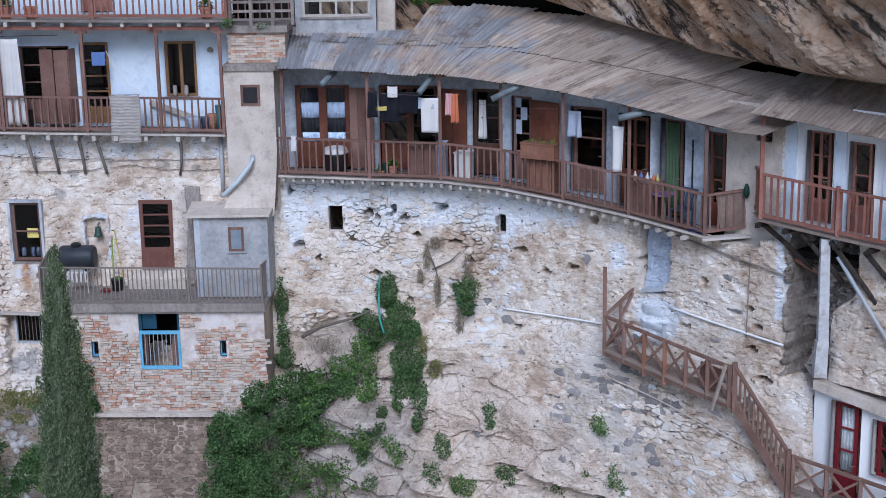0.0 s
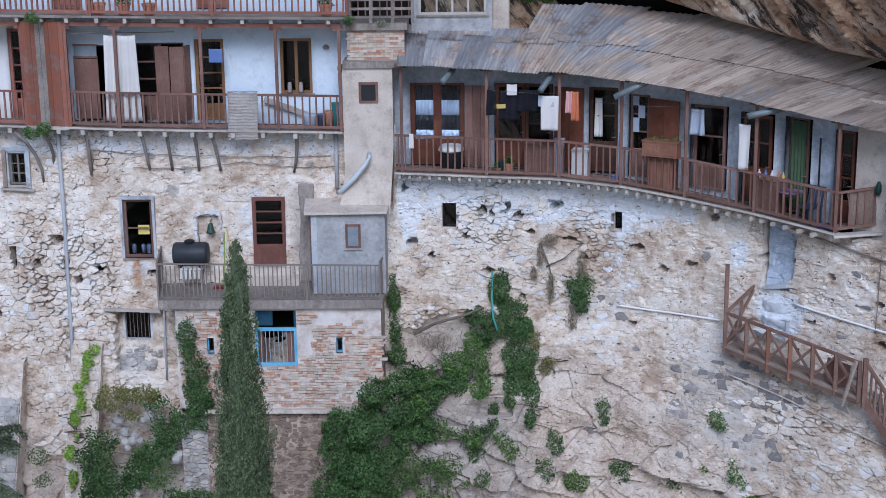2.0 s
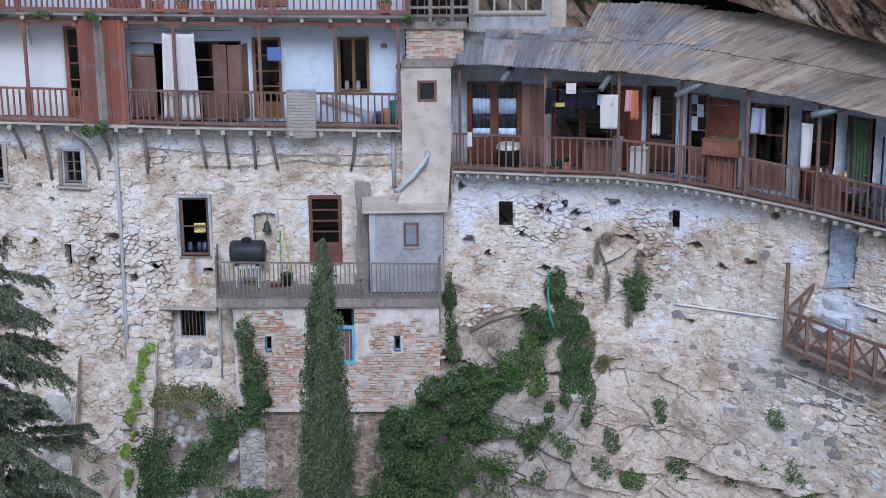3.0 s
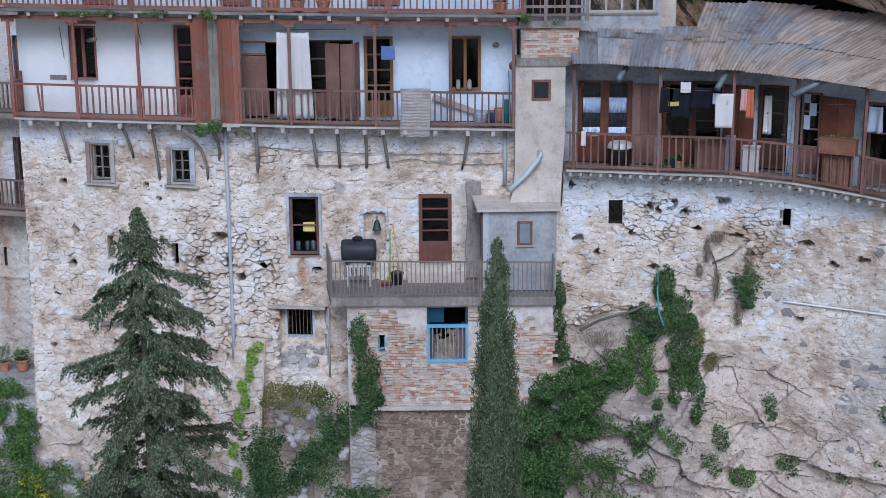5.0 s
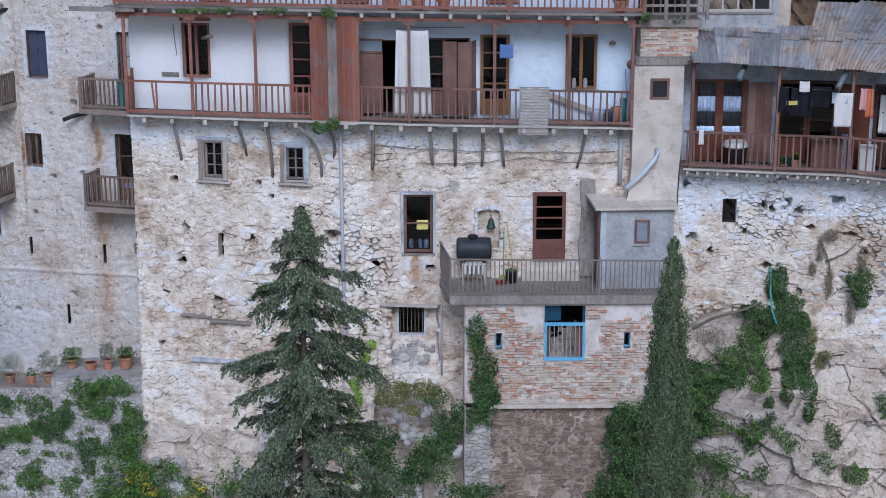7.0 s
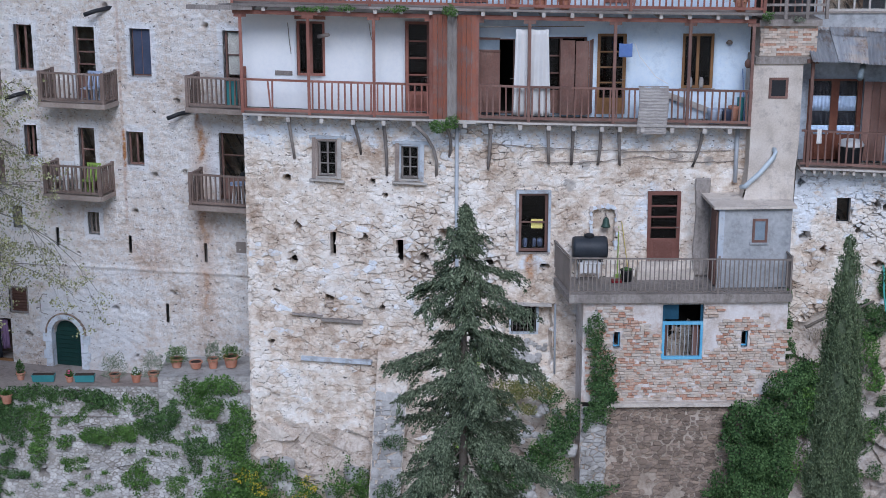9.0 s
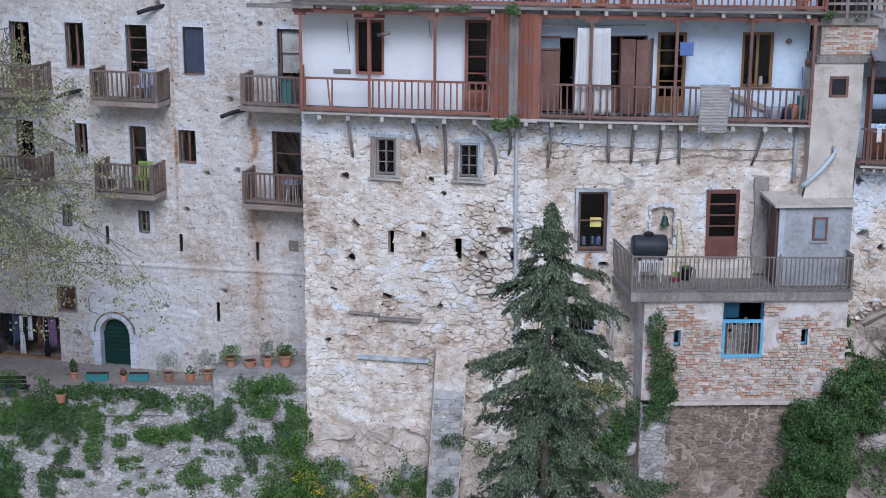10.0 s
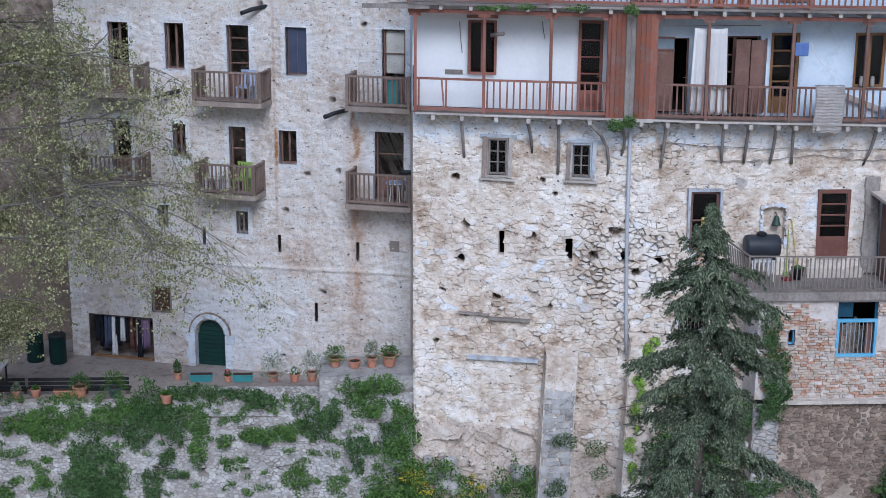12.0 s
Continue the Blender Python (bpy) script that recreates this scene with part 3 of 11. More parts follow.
# ---- plan ----
PLAN_X = [-11.75, -9.1, -6.6, -3.8, -2, 2, 5.4, 7.5, 9, 10.3, 12, 13.2, 14.4, 15.3, 16.5, 18.3, 24]
PLAN_Y = [1.4, 0.82, 0.44, 0.02, 0, 0, -0.12, -0.3, -0.55, -0.9, -1.85, -2.6, -3.4, -4.4, -5.6, -7.3, -12.8]
_px = np.arange(-14, 26, 0.05)
_py = np.convolve(np.interp(np.clip(_px, -99, 99), PLAN_X, PLAN_Y), np.ones(17) / 17, "same")
_py[:9], _py[-9:] = _py[9], _py[-10]


def wy(x):
    """The front of the long wall at z = 2."""
    return np.interp(x, _px, _py)


def batter(x, z):
    """How far the foot of the long wall comes forward."""
    k = smooth(4, 6, x)
    left = 0.09 * np.maximum(0, 2 - z)
    right = 0.02 * np.maximum(0, 2 - z) + 0.25 * np.maximum(0, -1 - z)
    return left * (1 - k) + right * k


def ly(x):
    """The front of the recessed house."""
    return 4.6 + 0.3 * (-13.3 - np.asarray(x, float))


def no_batter(x, z):
    return np.zeros_like(np.asarray(x, float) + np.asarray(z, float))


def out_of(path, x):
    s = float((path(x + 0.1) - path(x - 0.1)) / 0.2)
    return Vector((s, -1, 0)).normalized()


def spot(path, x, off=0.0, z=0.0, bat=no_batter):
    """A local frame on a wall: (along, inward, up) to world."""
    n = out_of(path, x)
    t = Vector((-n.y, n.x, 0))
    o = Vector((x, float(path(x)) + off - float(bat(x, z)), z))
    return lambda a, b, c: o + t * a - n * b + Vector((0, 0, c))


def gz(x):
    """The gallery's deck."""
    return np.interp(x, [4.13, 6.69, 8.71, 10.38, 12.03, 13.71, 15.52, 17], [3.02, 2.93, 2.9, 2.79, 2.64, 2.46, 2.3, 2.2])


def ez(x):
    """The gallery roof's eave."""
    return np.interp(x, [4.43, 6.77, 8.78, 10.6, 12.08, 13.48, 14.81, 16.2], [6.06, 5.94, 5.88, 5.72, 5.6, 5.41, 5.22, 5.12])


def bz(x):
    """The long balcony's deck."""
    return np.interp(x, [-11.7, -5, 2.7], [4.36, 4.33, 4.17])


def tz(x):
    """The top balcony's deck."""
    return np.interp(x, [-11.7, -4.8, 2.9], [7.5, 7.46, 7.36])


def wall_sheet(name, path, x0, x1, z0, z1, step, holes, relief, material, label, bat=no_batter, off=0.0, masks=None, keep=None, depth=0.4):
    """A wall face with real relief; holes are (x0, x1, z0, z1) with reveals going in."""
    xs = np.linspace(x0, x1, max(2, int(round((x1 - x0) / step)) + 1))
    zs = np.linspace(z0, z1, max(2, int(round((z1 - z0) / step)) + 1))
    spans = []
    for h in holes:
        i0, i1 = int(np.argmin(abs(xs - h[0]))), int(np.argmin(abs(xs - h[1])))
        j0, j1 = int(np.argmin(abs(zs - h[2]))), int(np.argmin(abs(zs - h[3])))
        i1, j1 = max(i1, i0 + 1), max(j1, j0 + 1)
        xs[i0], xs[i1], zs[j0], zs[j1] = h[0], h[1], h[2], h[3]
        spans.append((i0, i1, j0, j1, h[4] if len(h) > 4 else depth))
    xs, zs = np.sort(xs), np.sort(zs)
    X, Z = np.meshgrid(xs, zs)
    Y = path(X) + off - bat(X, Z)
    s = (path(X + 0.1) - path(X - 0.1)) / 0.2
    ln = np.sqrt(1 + s * s)
    nx, ny = s / ln, -1 / ln
    D = relief(X, Z)
    gone = np.zeros((len(zs) - 1, len(xs) - 1), bool)
    for i0, i1, j0, j1, dp in spans:
        gone[j0:j1, i0:i1] = True
        deep = D[j0:j1 + 1, i0:i1 + 1]
        D[j0:j1 + 1, i0:i1 + 1] = np.where(deep < -0.22, deep, deep * 0.3)
    if keep is not None:
        gone |= ~keep((X[:-1, :-1] + X[1:, 1:]) / 2, (Z[:-1, :-1] + Z[1:, 1:]) / 2)
    verts = np.stack([X + nx * D, Y + ny * D, Z], -1).reshape(-1, 3)
    w = len(xs)
    jj, ii = np.nonzero(~gone)
    a = jj * w + ii
    faces = np.stack([a, a + 1, a + w + 1, a + w], -1).tolist()
    extra = []
    base = len(verts)
    for i0, i1, j0, j1, dp in spans:
        loop = [(i, j0) for i in range(i0, i1)] + [(i1, j) for j in range(j0, j1)] + [(i, j1) for i in range(i1, i0, -1)] + [(i0, j) for j in range(j1, j0, -1)]
        idx = [j * w + i for i, j in loop]
        n0 = base + len(extra)
        for k in idx:
            x, y, z = verts[k]
            cx = X.reshape(-1)[k]
            cy = Y.reshape(-1)[k]
            extra.append((cx - nx.reshape(-1)[k] * dp, cy - ny.reshape(-1)[k] * dp, z))
        m = len(idx)
        for k in range(m):
            faces.append([idx[(k + 1) % m], idx[k], n0 + k, n0 + (k + 1) % m])
    if extra:
        verts = np.vstack([verts, np.array(extra)])
    me = bpy.data.meshes.new(name)
    me.from_pydata(verts.tolist(), [], faces)
    me.materials.append(material)
    if material is not m_wall:
        me.shade_smooth()
    for key, fn in (masks or {}).items():
        at = me.attributes.new(key, "FLOAT", "POINT")
        vals = np.zeros(len(verts))
        vals[:base] = fn(X, Z).reshape(-1)
        at.data.foreach_set("value", vals)
    return tagged(new(name, me), label, "", "", "structure")


def pits(X, Z, spots, deep):
    """Small holes where stones or scaffold poles are gone."""
    d = np.zeros_like(X)
    rag = 0.9 * (vnoise(X * 9, Z * 9, 6) - 0.5)
    for x, z, w, h in spots:
        k = smooth(1.05, 0.75, np.hypot((X - x) / (w / 2 + 0.04), (Z - z) / (h / 2 + 0.04)) + rag)
        d = np.maximum(d, k * deep)
    return d


PITS = [(-10.22, 0.94, 0.16, 0.2), (-10.33, -0.08, 0.23, 0.13), (-10.53, 2.36, 0.13, 0.13), (-8.01, 2.35, 0.11, 0.12), (-7.62, 1.91, 0.1, 0.08), (-6.49, 0.11, 0.23, 0.15), (-5.85, 0.86, 0.39, 0.2), (-10.89, -1.04, 0.13, 0.12), (-9.3, -1.17, 0.19, 0.1), (-7.72, -1.4, 0.11, 0.1), (-11.04, -2.65, 0.15, 0.12), (-4.65, 0.0, 0.26, 0.2), (-5.6, 0.14, 0.13, 0.2), (-3.0, -0.04, 0.16, 0.1), (-5.26, -0.32, 0.13, 0.17), (-8.26, 0.66, 0.19, 0.17)]
PITS_R = [(4.42, 2.42, 0.19, 0.13), (4.57, 0.86, 0.23, 0.17), (5.13, 0.44, 0.08, 0.23), (6.6, 1.78, 0.16, 0.17), (6.87, 1.68, 0.19, 0.1), (7.59, 1.63, 0.19, 0.17), (7.29, 1.88, 0.1, 0.27), (8.7, 1.99, 0.35, 0.27), (7.96, 1.18, 0.16, 0.08), (6.76, -0.0, 0.23, 0.2), (7.78, -0.79, 0.15, 0.12), (10.78, -1.29, 0.15, 0.1), (9.08, 1.02, 0.23, 0.08), (9.45, 0.53, 0.16, 0.1), (6.11, 1.02, 0.16, 0.1), (10.92, 0.94, 0.32, 0.13), (12.31, 0.65, 0.23, 0.12), (12.85, 2.04, 0.13, 0.13), (14.08, 1.15, 0.13, 0.13), (15.55, 0.98, 0.08, 0.14), (16.55, 0.55, 0.1, 0.08), (16.75, 0.1, 0.14, 0.08), (16.6, -0.5, 0.16, 0.08), (15.15, -0.35, 0.1, 0.08), (16.45, 2.4, 0.16, 0.24), (16.8, 2.45, 0.3, 0.22), (16.9, -1.2, 0.24, 0.16), (11.6, 0.4, 0.2, 0.1)]


def rock_line(x):
    return np.interp(x, [4.2, 8, 9.5, 11, 13, 15, 20], [-1.5, -1.9, -2.1, -2.8, -4.0, -5.2, -6.5])


def relief_front(X, Z):
    d = 0.09 * (fbm(X * 0.55, Z * 0.55, 3) - 0.5) + 0.05 * (fbm(X * 2.6, Z * 3.2, 5) - 0.5) + 0.022 * (vnoise(X * 11, Z * 13, 8) - 0.5)
    rk = smooth(-4.6, -5.4, Z + 0.5 * (fbm(X * 0.8, Z * 0.3, 12) - 0.5))
    d = d + rk * (0.25 * (ridge(X * 0.5 + 0.3 * Z, Z * 0.55, 21, 2) - 0.45))
    d = d + rk * (0.5 * facet(X, Z, 1.0, 0.8, 301, 0.15, 0.35) + 0.14 * facet(X, Z, 0.4, 0.3, 305, 0.2, 0.4))
    bare = smooth(-0.03, 0.03, bare_front(X, Z)) * (1 - rk)
    d = d + (0.007 + 0.02 * bare) * facet(X, Z, 0.24, 0.17, 311, 0.4) - (0.03 + 0.05 * bare) * (1 - 0.7 * rk) * smooth(0.63, 0.665, fbm(X * 4.5, Z * 7.5, 315, 3) + 0.05 * (fbm(X * 0.5, Z * 0.6, 317, 2) - 0.5)) - 0.014 * bare
    rag = 0.1 * (vnoise(X * 5, Z * 5, 431) - 0.5)
    niche = smooth(0.03, -0.03, np.abs(X + 3.5 + rag) - 0.72) * smooth(0.03, -0.03, np.abs(Z + 2.12 + rag) - 0.95)
    return d * (1 - niche) - 0.34 * niche - pits(X, Z, PITS, 0.6)


def rock_gaps(X, Z):
    """Open joints between the slabs of the bare rock."""
    on = smooth(0.5, 0.66, fbm(X * 1.1, Z * 1.1, 361, 2))
    return 0.16 * on * smooth(0.05, 0.0, fissure(X + 0.9 * Z, Z, 2.0, 0.9, 321, 0.2))


def open_joints(x, z):
    """Where the mortar has fallen out and the joints stand open and dark."""
    x, z = np.asarray(x, float), np.asarray(z, float)
    right_ = np.maximum(smooth(1.0, 0.5, np.hypot((x - 7.4) / 3.4, (z - 1.2) / 1.2)), 0.8 * smooth(1.0, 0.5, np.hypot((x - 14.2) / 2.6, (z + 3.2) / 1.6)))
    left_ = np.maximum(smooth(1.0, 0.55, np.hypot((x + 5.6) / 1.9, (z + 0.4) / 2.6)), smooth(1.0, 0.5, np.hypot((x + 5.0) / 2.4, (z - 3.3) / 0.8)))
    return np.where(x > 4.15, right_, left_) * smooth(0.38, 0.56, fbm(x * 1.6, z * 1.9, 441, 3))


def sunk_right(X, Z):
    return relief_right(X, Z) - 0.09 * open_joints(X, Z) * smooth(-0.014, 0.02, bare_right(X, Z))


def sunk_front(X, Z):
    return relief_front(X, Z) - 0.09 * open_joints(X, Z) * smooth(-0.014, 0.02, bare_front(X, Z))


def relief_right(X, Z):
    d = 0.07 * (fbm(X * 0.55, Z * 0.55, 31) - 0.5) + 0.035 * (fbm(X * 2.6, Z * 3.2, 35) - 0.5) + 0.025 * (vnoise(X * 11, Z * 13, 38) - 0.5)
    rl = rock_line(X) + 0.7 * (fbm(X * 0.7, Z * 0.4, 42) - 0.5)
    rk = smooth(0.2, -0.9, Z - rl)
    slab = np.abs(((X * 0.55 - Z * 0.75 + 1.2 * fbm(X * 0.35, Z * 0.35, 47)) % 1.3) / 1.3 - 0.2)
    d = d + rk * (0.3 * (fbm(X * 0.33 + 0.2 * Z, Z * 0.36, 51, 2) - 0.5) + 0.3 * (0.5 - slab) + 0.05 * (ridge(X * 2.2, Z * 2.0, 54, 3) - 0.5))
    d = d - rk * rock_gaps(X, Z)
    d = d + rk * (0.8 * facet(X + 0.9 * Z, Z, 2.0, 0.9, 321, 0.2, 0.3) + 0.25 * facet(X + 0.8 * Z, Z, 0.8, 0.5, 323, 0.15, 0.35) + 0.09 * facet(X + 0.5 * Z, Z, 0.4, 0.28, 325, 0.2, 0.4))
    bare = smooth(-0.03, 0.03, bare_right(X, Z)) * (1 - rk)
    d = d + (0.009 + 0.02 * bare) * facet(X, Z, 0.24, 0.17, 331, 0.4) - (0.03 + 0.05 * bare) * (1 - 0.7 * rk) * smooth(0.615, 0.65, fbm(X * 4.5, Z * 7.5, 335, 3) + 0.05 * (fbm(X * 0.5, Z * 0.6, 337, 2) - 0.5)) - 0.014 * bare
    nick = smooth(0.07, 0.0, np.abs(X - 14.4) - 0.29 + 0.06 * (vnoise(X * 5, Z * 5, 479) - 0.5)) * smooth(0.3, 0.42, Z)
    cave = smooth(1.7, 0.3, np.hypot((X - 5.6) / 1.3, (Z + 2.2) / 0.75)) * 0.55
    hollow = smooth(17.27, 17.37, X + 0.12 * (vnoise(X * 3, Z * 3, 9) - 0.5)) * smooth(-1.3, -0.5, Z + 0.4 * (fbm(X * 2, Z, 475) - 0.5)) * smooth(18.75, 18.55, X + 0.5 * smooth(1.6, 0.8, Z))
    mass = 0.1 * smooth(18.15, 18.5, X - 0.25 * smooth(0.2, 1.2, Z)) * smooth(1.9, 1.1, Z - 0.5 * (X - 18.5) + 0.4 * (fbm(X * 1.3, Z * 1.3, 477) - 0.5))
    return d - pits(X, Z, PITS_R, 0.6) - 0.45 * nick - cave - hollow * (0.95 + 0.5 * (fbm(X * 1.6, Z * 1.8, 471, 3) - 0.5)) + 0.25 * hollow * facet(X, Z, 0.3, 0.22, 473, 0.4) + mass


def bare_front(x, z):
    """How far the stones of the front stand out of its render."""
    x, z = np.asarray(x, float), np.asarray(z, float)
    e = -0.02 + 0.11 * (fbm(x * 0.55 + 3, z * 0.6, 201, 3) - 0.42) + 0.05 * (vnoise(x * 2.1, z * 2.4, 207) - 0.5)
    wl, wm = smooth(-5.9, -6.5, x), smooth(-3.7, -4.3, x)
    el = 0.035 * smooth(1.25, 0.6, z) - 0.05 * smooth(1.0, 1.7, z) - 0.07 * smooth(1.0, 0.4, np.hypot((x + 9.3) / 1.3, (z + 4.0) / 0.9)) + 0.05 * smooth(0.9, 0.4, np.hypot((x + 6.6) / 0.9, (z - 1.4) / 0.9))
    er = -0.04 + 0.03 * smooth(-0.3, -1.2, z) - 0.02 * smooth(1.6, 0.8, np.abs(x - 0.2)) + 0.05 * smooth(0.9, 0.3, np.hypot((x + 3.3) / 1.6, (z - 3.4) / 0.5))
    return e + wl * el + (1 - wl) * (wm * 0.035 + (1 - wm) * er)


def bare_right(x, z):
    x, z = np.asarray(x, float), np.asarray(z, float)
    e = -0.03 + 0.16 * (fbm(x * 0.6 + 9, z * 0.7, 231, 3) - 0.42) + 0.05 * (vnoise(x * 2.1, z * 2.4, 217) - 0.5)
    e = e - 0.035 * smooth(9.9, 10.6, x) * smooth(-3.2, -2.2, z) - 0.02 * smooth(6.0, 5.4, x) + 0.01 * smooth(10.2, 9.6, x) * smooth(-1.8, -1.0, z)
    e = e + 0.045 * smooth(1.0, 0.3, np.hypot((x - 7.6) / 3.2, (z - 1.3) / 1.1)) + 0.05 * smooth(1.2, 0.3, np.hypot((x - 14.3) / 2.0, (z + 3.6) / 1.6))
    return e + 0.02 * smooth(0.9, 0.3, np.abs(z + 1.6 - 0.1 * x)) * smooth(11.5, 10, x) + 0.035 * smooth(0.5, 0.1, np.abs(x - 4.7)) * smooth(1.2, 2.0, z)


MAIN_HOLES = [(-3.84, -2.84, 0.4, 2.22), (-0.03, 0.92, 0.12, 2.17), (-9.62, -8.99, 2.46, 3.56), (-7.2, -6.6, 2.46, 3.46), (-4.02, -3.14, -2.15, -1.2), (-9.25, -9.08, 0.07, 0.81), (-7.31, -7.1, -0.04, 0.64), (-1.62, -0.98, 0.55, 1.62, 0.14)]
FRONT_WHITE = lambda X, Z: 0.2 * smooth(0.7, 0.4, np.hypot((X + 3.35) / 0.8, (Z - 0.05) / 0.55)) + 0.22 * smooth(2.9, 3.7, Z) + 0.2 * smooth(0.9, 0.5, np.hypot(X - 0.2, (Z - 1.6) / 1.4)) + 0.05 * smooth(-6, -9, X) * smooth(-3.2, -1.0, Z) * smooth(1.6, 0.6, Z) - 0.02
RIGHT_WHITE = lambda X, Z: 0.26 * smooth(0.8, 2.2, Z) * smooth(14, 11, X) + 0.13 * smooth(0.8, 0.1, np.abs(X - 10.3 - 0.1 * Z)) * smooth(-4.0, -2.2, Z) + 0.22 * smooth(0.4, 0.1, np.abs(X - 4.5)) * smooth(0, 1, Z) + 0.35 * smooth(0.85, 0.3, np.hypot(X - 14.5, (Z + 0.3))) + 0.3 * smooth(0.4, 0.15, np.hypot((X - 13.5) / 0.9, (Z - 1.2) / 1.4)) + 0.3 * smooth(0.16, 0.06, np.abs(X - 17.2)) * smooth(0.5, 0.58, fbm(X * 1.5, Z * 1.3, 481, 2)) * smooth(-0.2, 0.2, Z)
front = wall_sheet(
    "wall_front", wy, -11.75, 4.15, -9, 4.25, 0.036, MAIN_HOLES, sunk_front, m_wall, "tall rubble wall under flaking cream limewash", batter,
    masks={
        "bed": lambda X, Z: (0.4 + 0.3 * smooth(-7.2, -6.4, X) + 0.3 * open_joints(X, Z)) * smooth(0.01, 0.06, bare_front(X, Z)) * smooth(-5.4, -4.6, Z),
        "white": FRONT_WHITE,
        "rock": lambda X, Z: 0.75 * smooth(-4.4, -5.6, Z) + 0.25 * smooth(-3.0, -4.6, Z) * smooth(-9, -6.5, X),
        "grey": lambda X, Z: 0.55 * smooth(0.55, 0.2, np.abs(X - 1.5)) * smooth(2.6, 2.2, Z) * smooth(-0.2, 0.2, Z) + 0.5 * smooth(0.9, 0.2, np.hypot((X + 5.6) / 0.8, (Z + 3.0) / 1.2)) + sum(0.75 * smooth(1.0, 0.8, np.hypot((X - x) / r, (Z - z) / r) + 0.5 * (vnoise(X * 8, Z * 8, 4) - 0.5)) for x, z, r in ((0.73, 3.16, 0.22), (-2.3, 2.36, 0.2), (-1.87, 2.94, 0.17), (1.67, 3.07, 0.15), (-0.75, 3.3, 0.14), (-2.9, 3.35, 0.16))),
        "rust": lambda X, Z: 0.95 * smooth(0.2, 0.06, np.abs(X + 3.42 + 0.2 * (vnoise(X * 4, Z * 6, 511) - 0.5))) * smooth(-0.5, 0.0, Z + 0.3 * vnoise(X * 9, Z, 513)) * smooth(0.5, 0.4, Z),
    })
RIGHT_HOLES = [(5.44, 5.84, 1.23, 1.98), (10.2, 10.5, 1.31, 1.89)]
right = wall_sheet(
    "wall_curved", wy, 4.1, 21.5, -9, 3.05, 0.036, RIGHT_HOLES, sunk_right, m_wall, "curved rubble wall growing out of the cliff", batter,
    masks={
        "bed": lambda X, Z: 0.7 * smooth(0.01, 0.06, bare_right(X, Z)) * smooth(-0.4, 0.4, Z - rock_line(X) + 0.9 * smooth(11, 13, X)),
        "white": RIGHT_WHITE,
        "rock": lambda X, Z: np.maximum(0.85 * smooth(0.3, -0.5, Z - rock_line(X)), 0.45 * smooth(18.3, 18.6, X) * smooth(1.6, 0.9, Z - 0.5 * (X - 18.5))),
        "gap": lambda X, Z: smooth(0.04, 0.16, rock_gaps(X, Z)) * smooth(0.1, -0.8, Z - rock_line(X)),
        # grey puts shade into the hollow by the pillar; also darkens cave and alcove
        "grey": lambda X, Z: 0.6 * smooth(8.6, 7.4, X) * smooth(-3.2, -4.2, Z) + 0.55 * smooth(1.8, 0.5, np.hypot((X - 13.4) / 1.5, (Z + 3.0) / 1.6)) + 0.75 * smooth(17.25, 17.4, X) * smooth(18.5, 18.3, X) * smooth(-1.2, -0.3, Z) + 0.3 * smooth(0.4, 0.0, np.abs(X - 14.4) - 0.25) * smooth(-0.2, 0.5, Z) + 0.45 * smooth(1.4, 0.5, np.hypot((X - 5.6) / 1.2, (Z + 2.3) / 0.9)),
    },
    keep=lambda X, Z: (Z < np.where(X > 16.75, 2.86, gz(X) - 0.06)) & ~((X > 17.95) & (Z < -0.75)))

# rubble whose colour also paints the shade inside the hollow
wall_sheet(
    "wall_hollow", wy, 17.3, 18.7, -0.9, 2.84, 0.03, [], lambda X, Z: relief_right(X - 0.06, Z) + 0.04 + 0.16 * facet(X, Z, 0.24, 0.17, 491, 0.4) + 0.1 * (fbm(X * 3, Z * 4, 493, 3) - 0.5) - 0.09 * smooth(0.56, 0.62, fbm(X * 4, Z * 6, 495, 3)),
    m_hollowshade, "unwashed rubble in the hollow beside the pillar, darkened for its shade", batter, keep=lambda X, Z: ((X > 17.31 + 0.05 * (vnoise(X * 0, Z * 4, 497) - 0.5)) & (X < 18.25 + 0.4 * smooth(0.9, 1.5, Z) + 0.12 * vnoise(X * 0, Z * 3, 499))) | ((Z > 1.35 + 0.5 * (X - 18.5) - 0.3 * vnoise(X * 4, Z * 0, 501)) & (X > 18.2)))


def flat_relief(X, Z):
    return 0.03 * (fbm(X * 0.7, Z * 0.7, 61) - 0.5) + 0.006 * (vnoise(X * 8, Z * 8, 63) - 0.5)


UPPER_HOLES = [(-10.16, -9.33, 5.32, 6.9), (-7.02, -6.31, 4.36, 6.95), (-4.9, -3.9, 4.36, 6.5), (-3.3, -1.85, 4.36, 6.56), (-1.55, -0.72, 4.34, 6.66), (0.88, 1.78, 5.08, 6.65)]
wall_sheet("wall_upper_west", wy, -11.75, -5.6, 4.2, 7.45, 0.12, UPPER_HOLES[:2], flat_relief, m_chalk, "chalk-white painted wall behind the long balcony", off=0.45, depth=0.22)
wall_sheet("wall_upper", wy, -5.6, 2.8, 4.2, 7.45, 0.12, UPPER_HOLES[2:], flat_relief, m_white, "sky-blue limewashed wall behind the long balcony", off=0.45, depth=0.22)
GAL_HOLES = [(4.55, 6.1, 2.98, 5.42), (6.95, 8.6, 2.95, 5.36), (9.6, 10.39, 2.9, 5.3), (10.68, 11.23, 2.85, 5.16), (12.27, 13.2, 2.7, 5.02), (13.5, 14.3, 2.5, 4.86), (14.54, 15.11, 2.4, 4.93), (15.6, 16.05, 2.35, 4.78)]
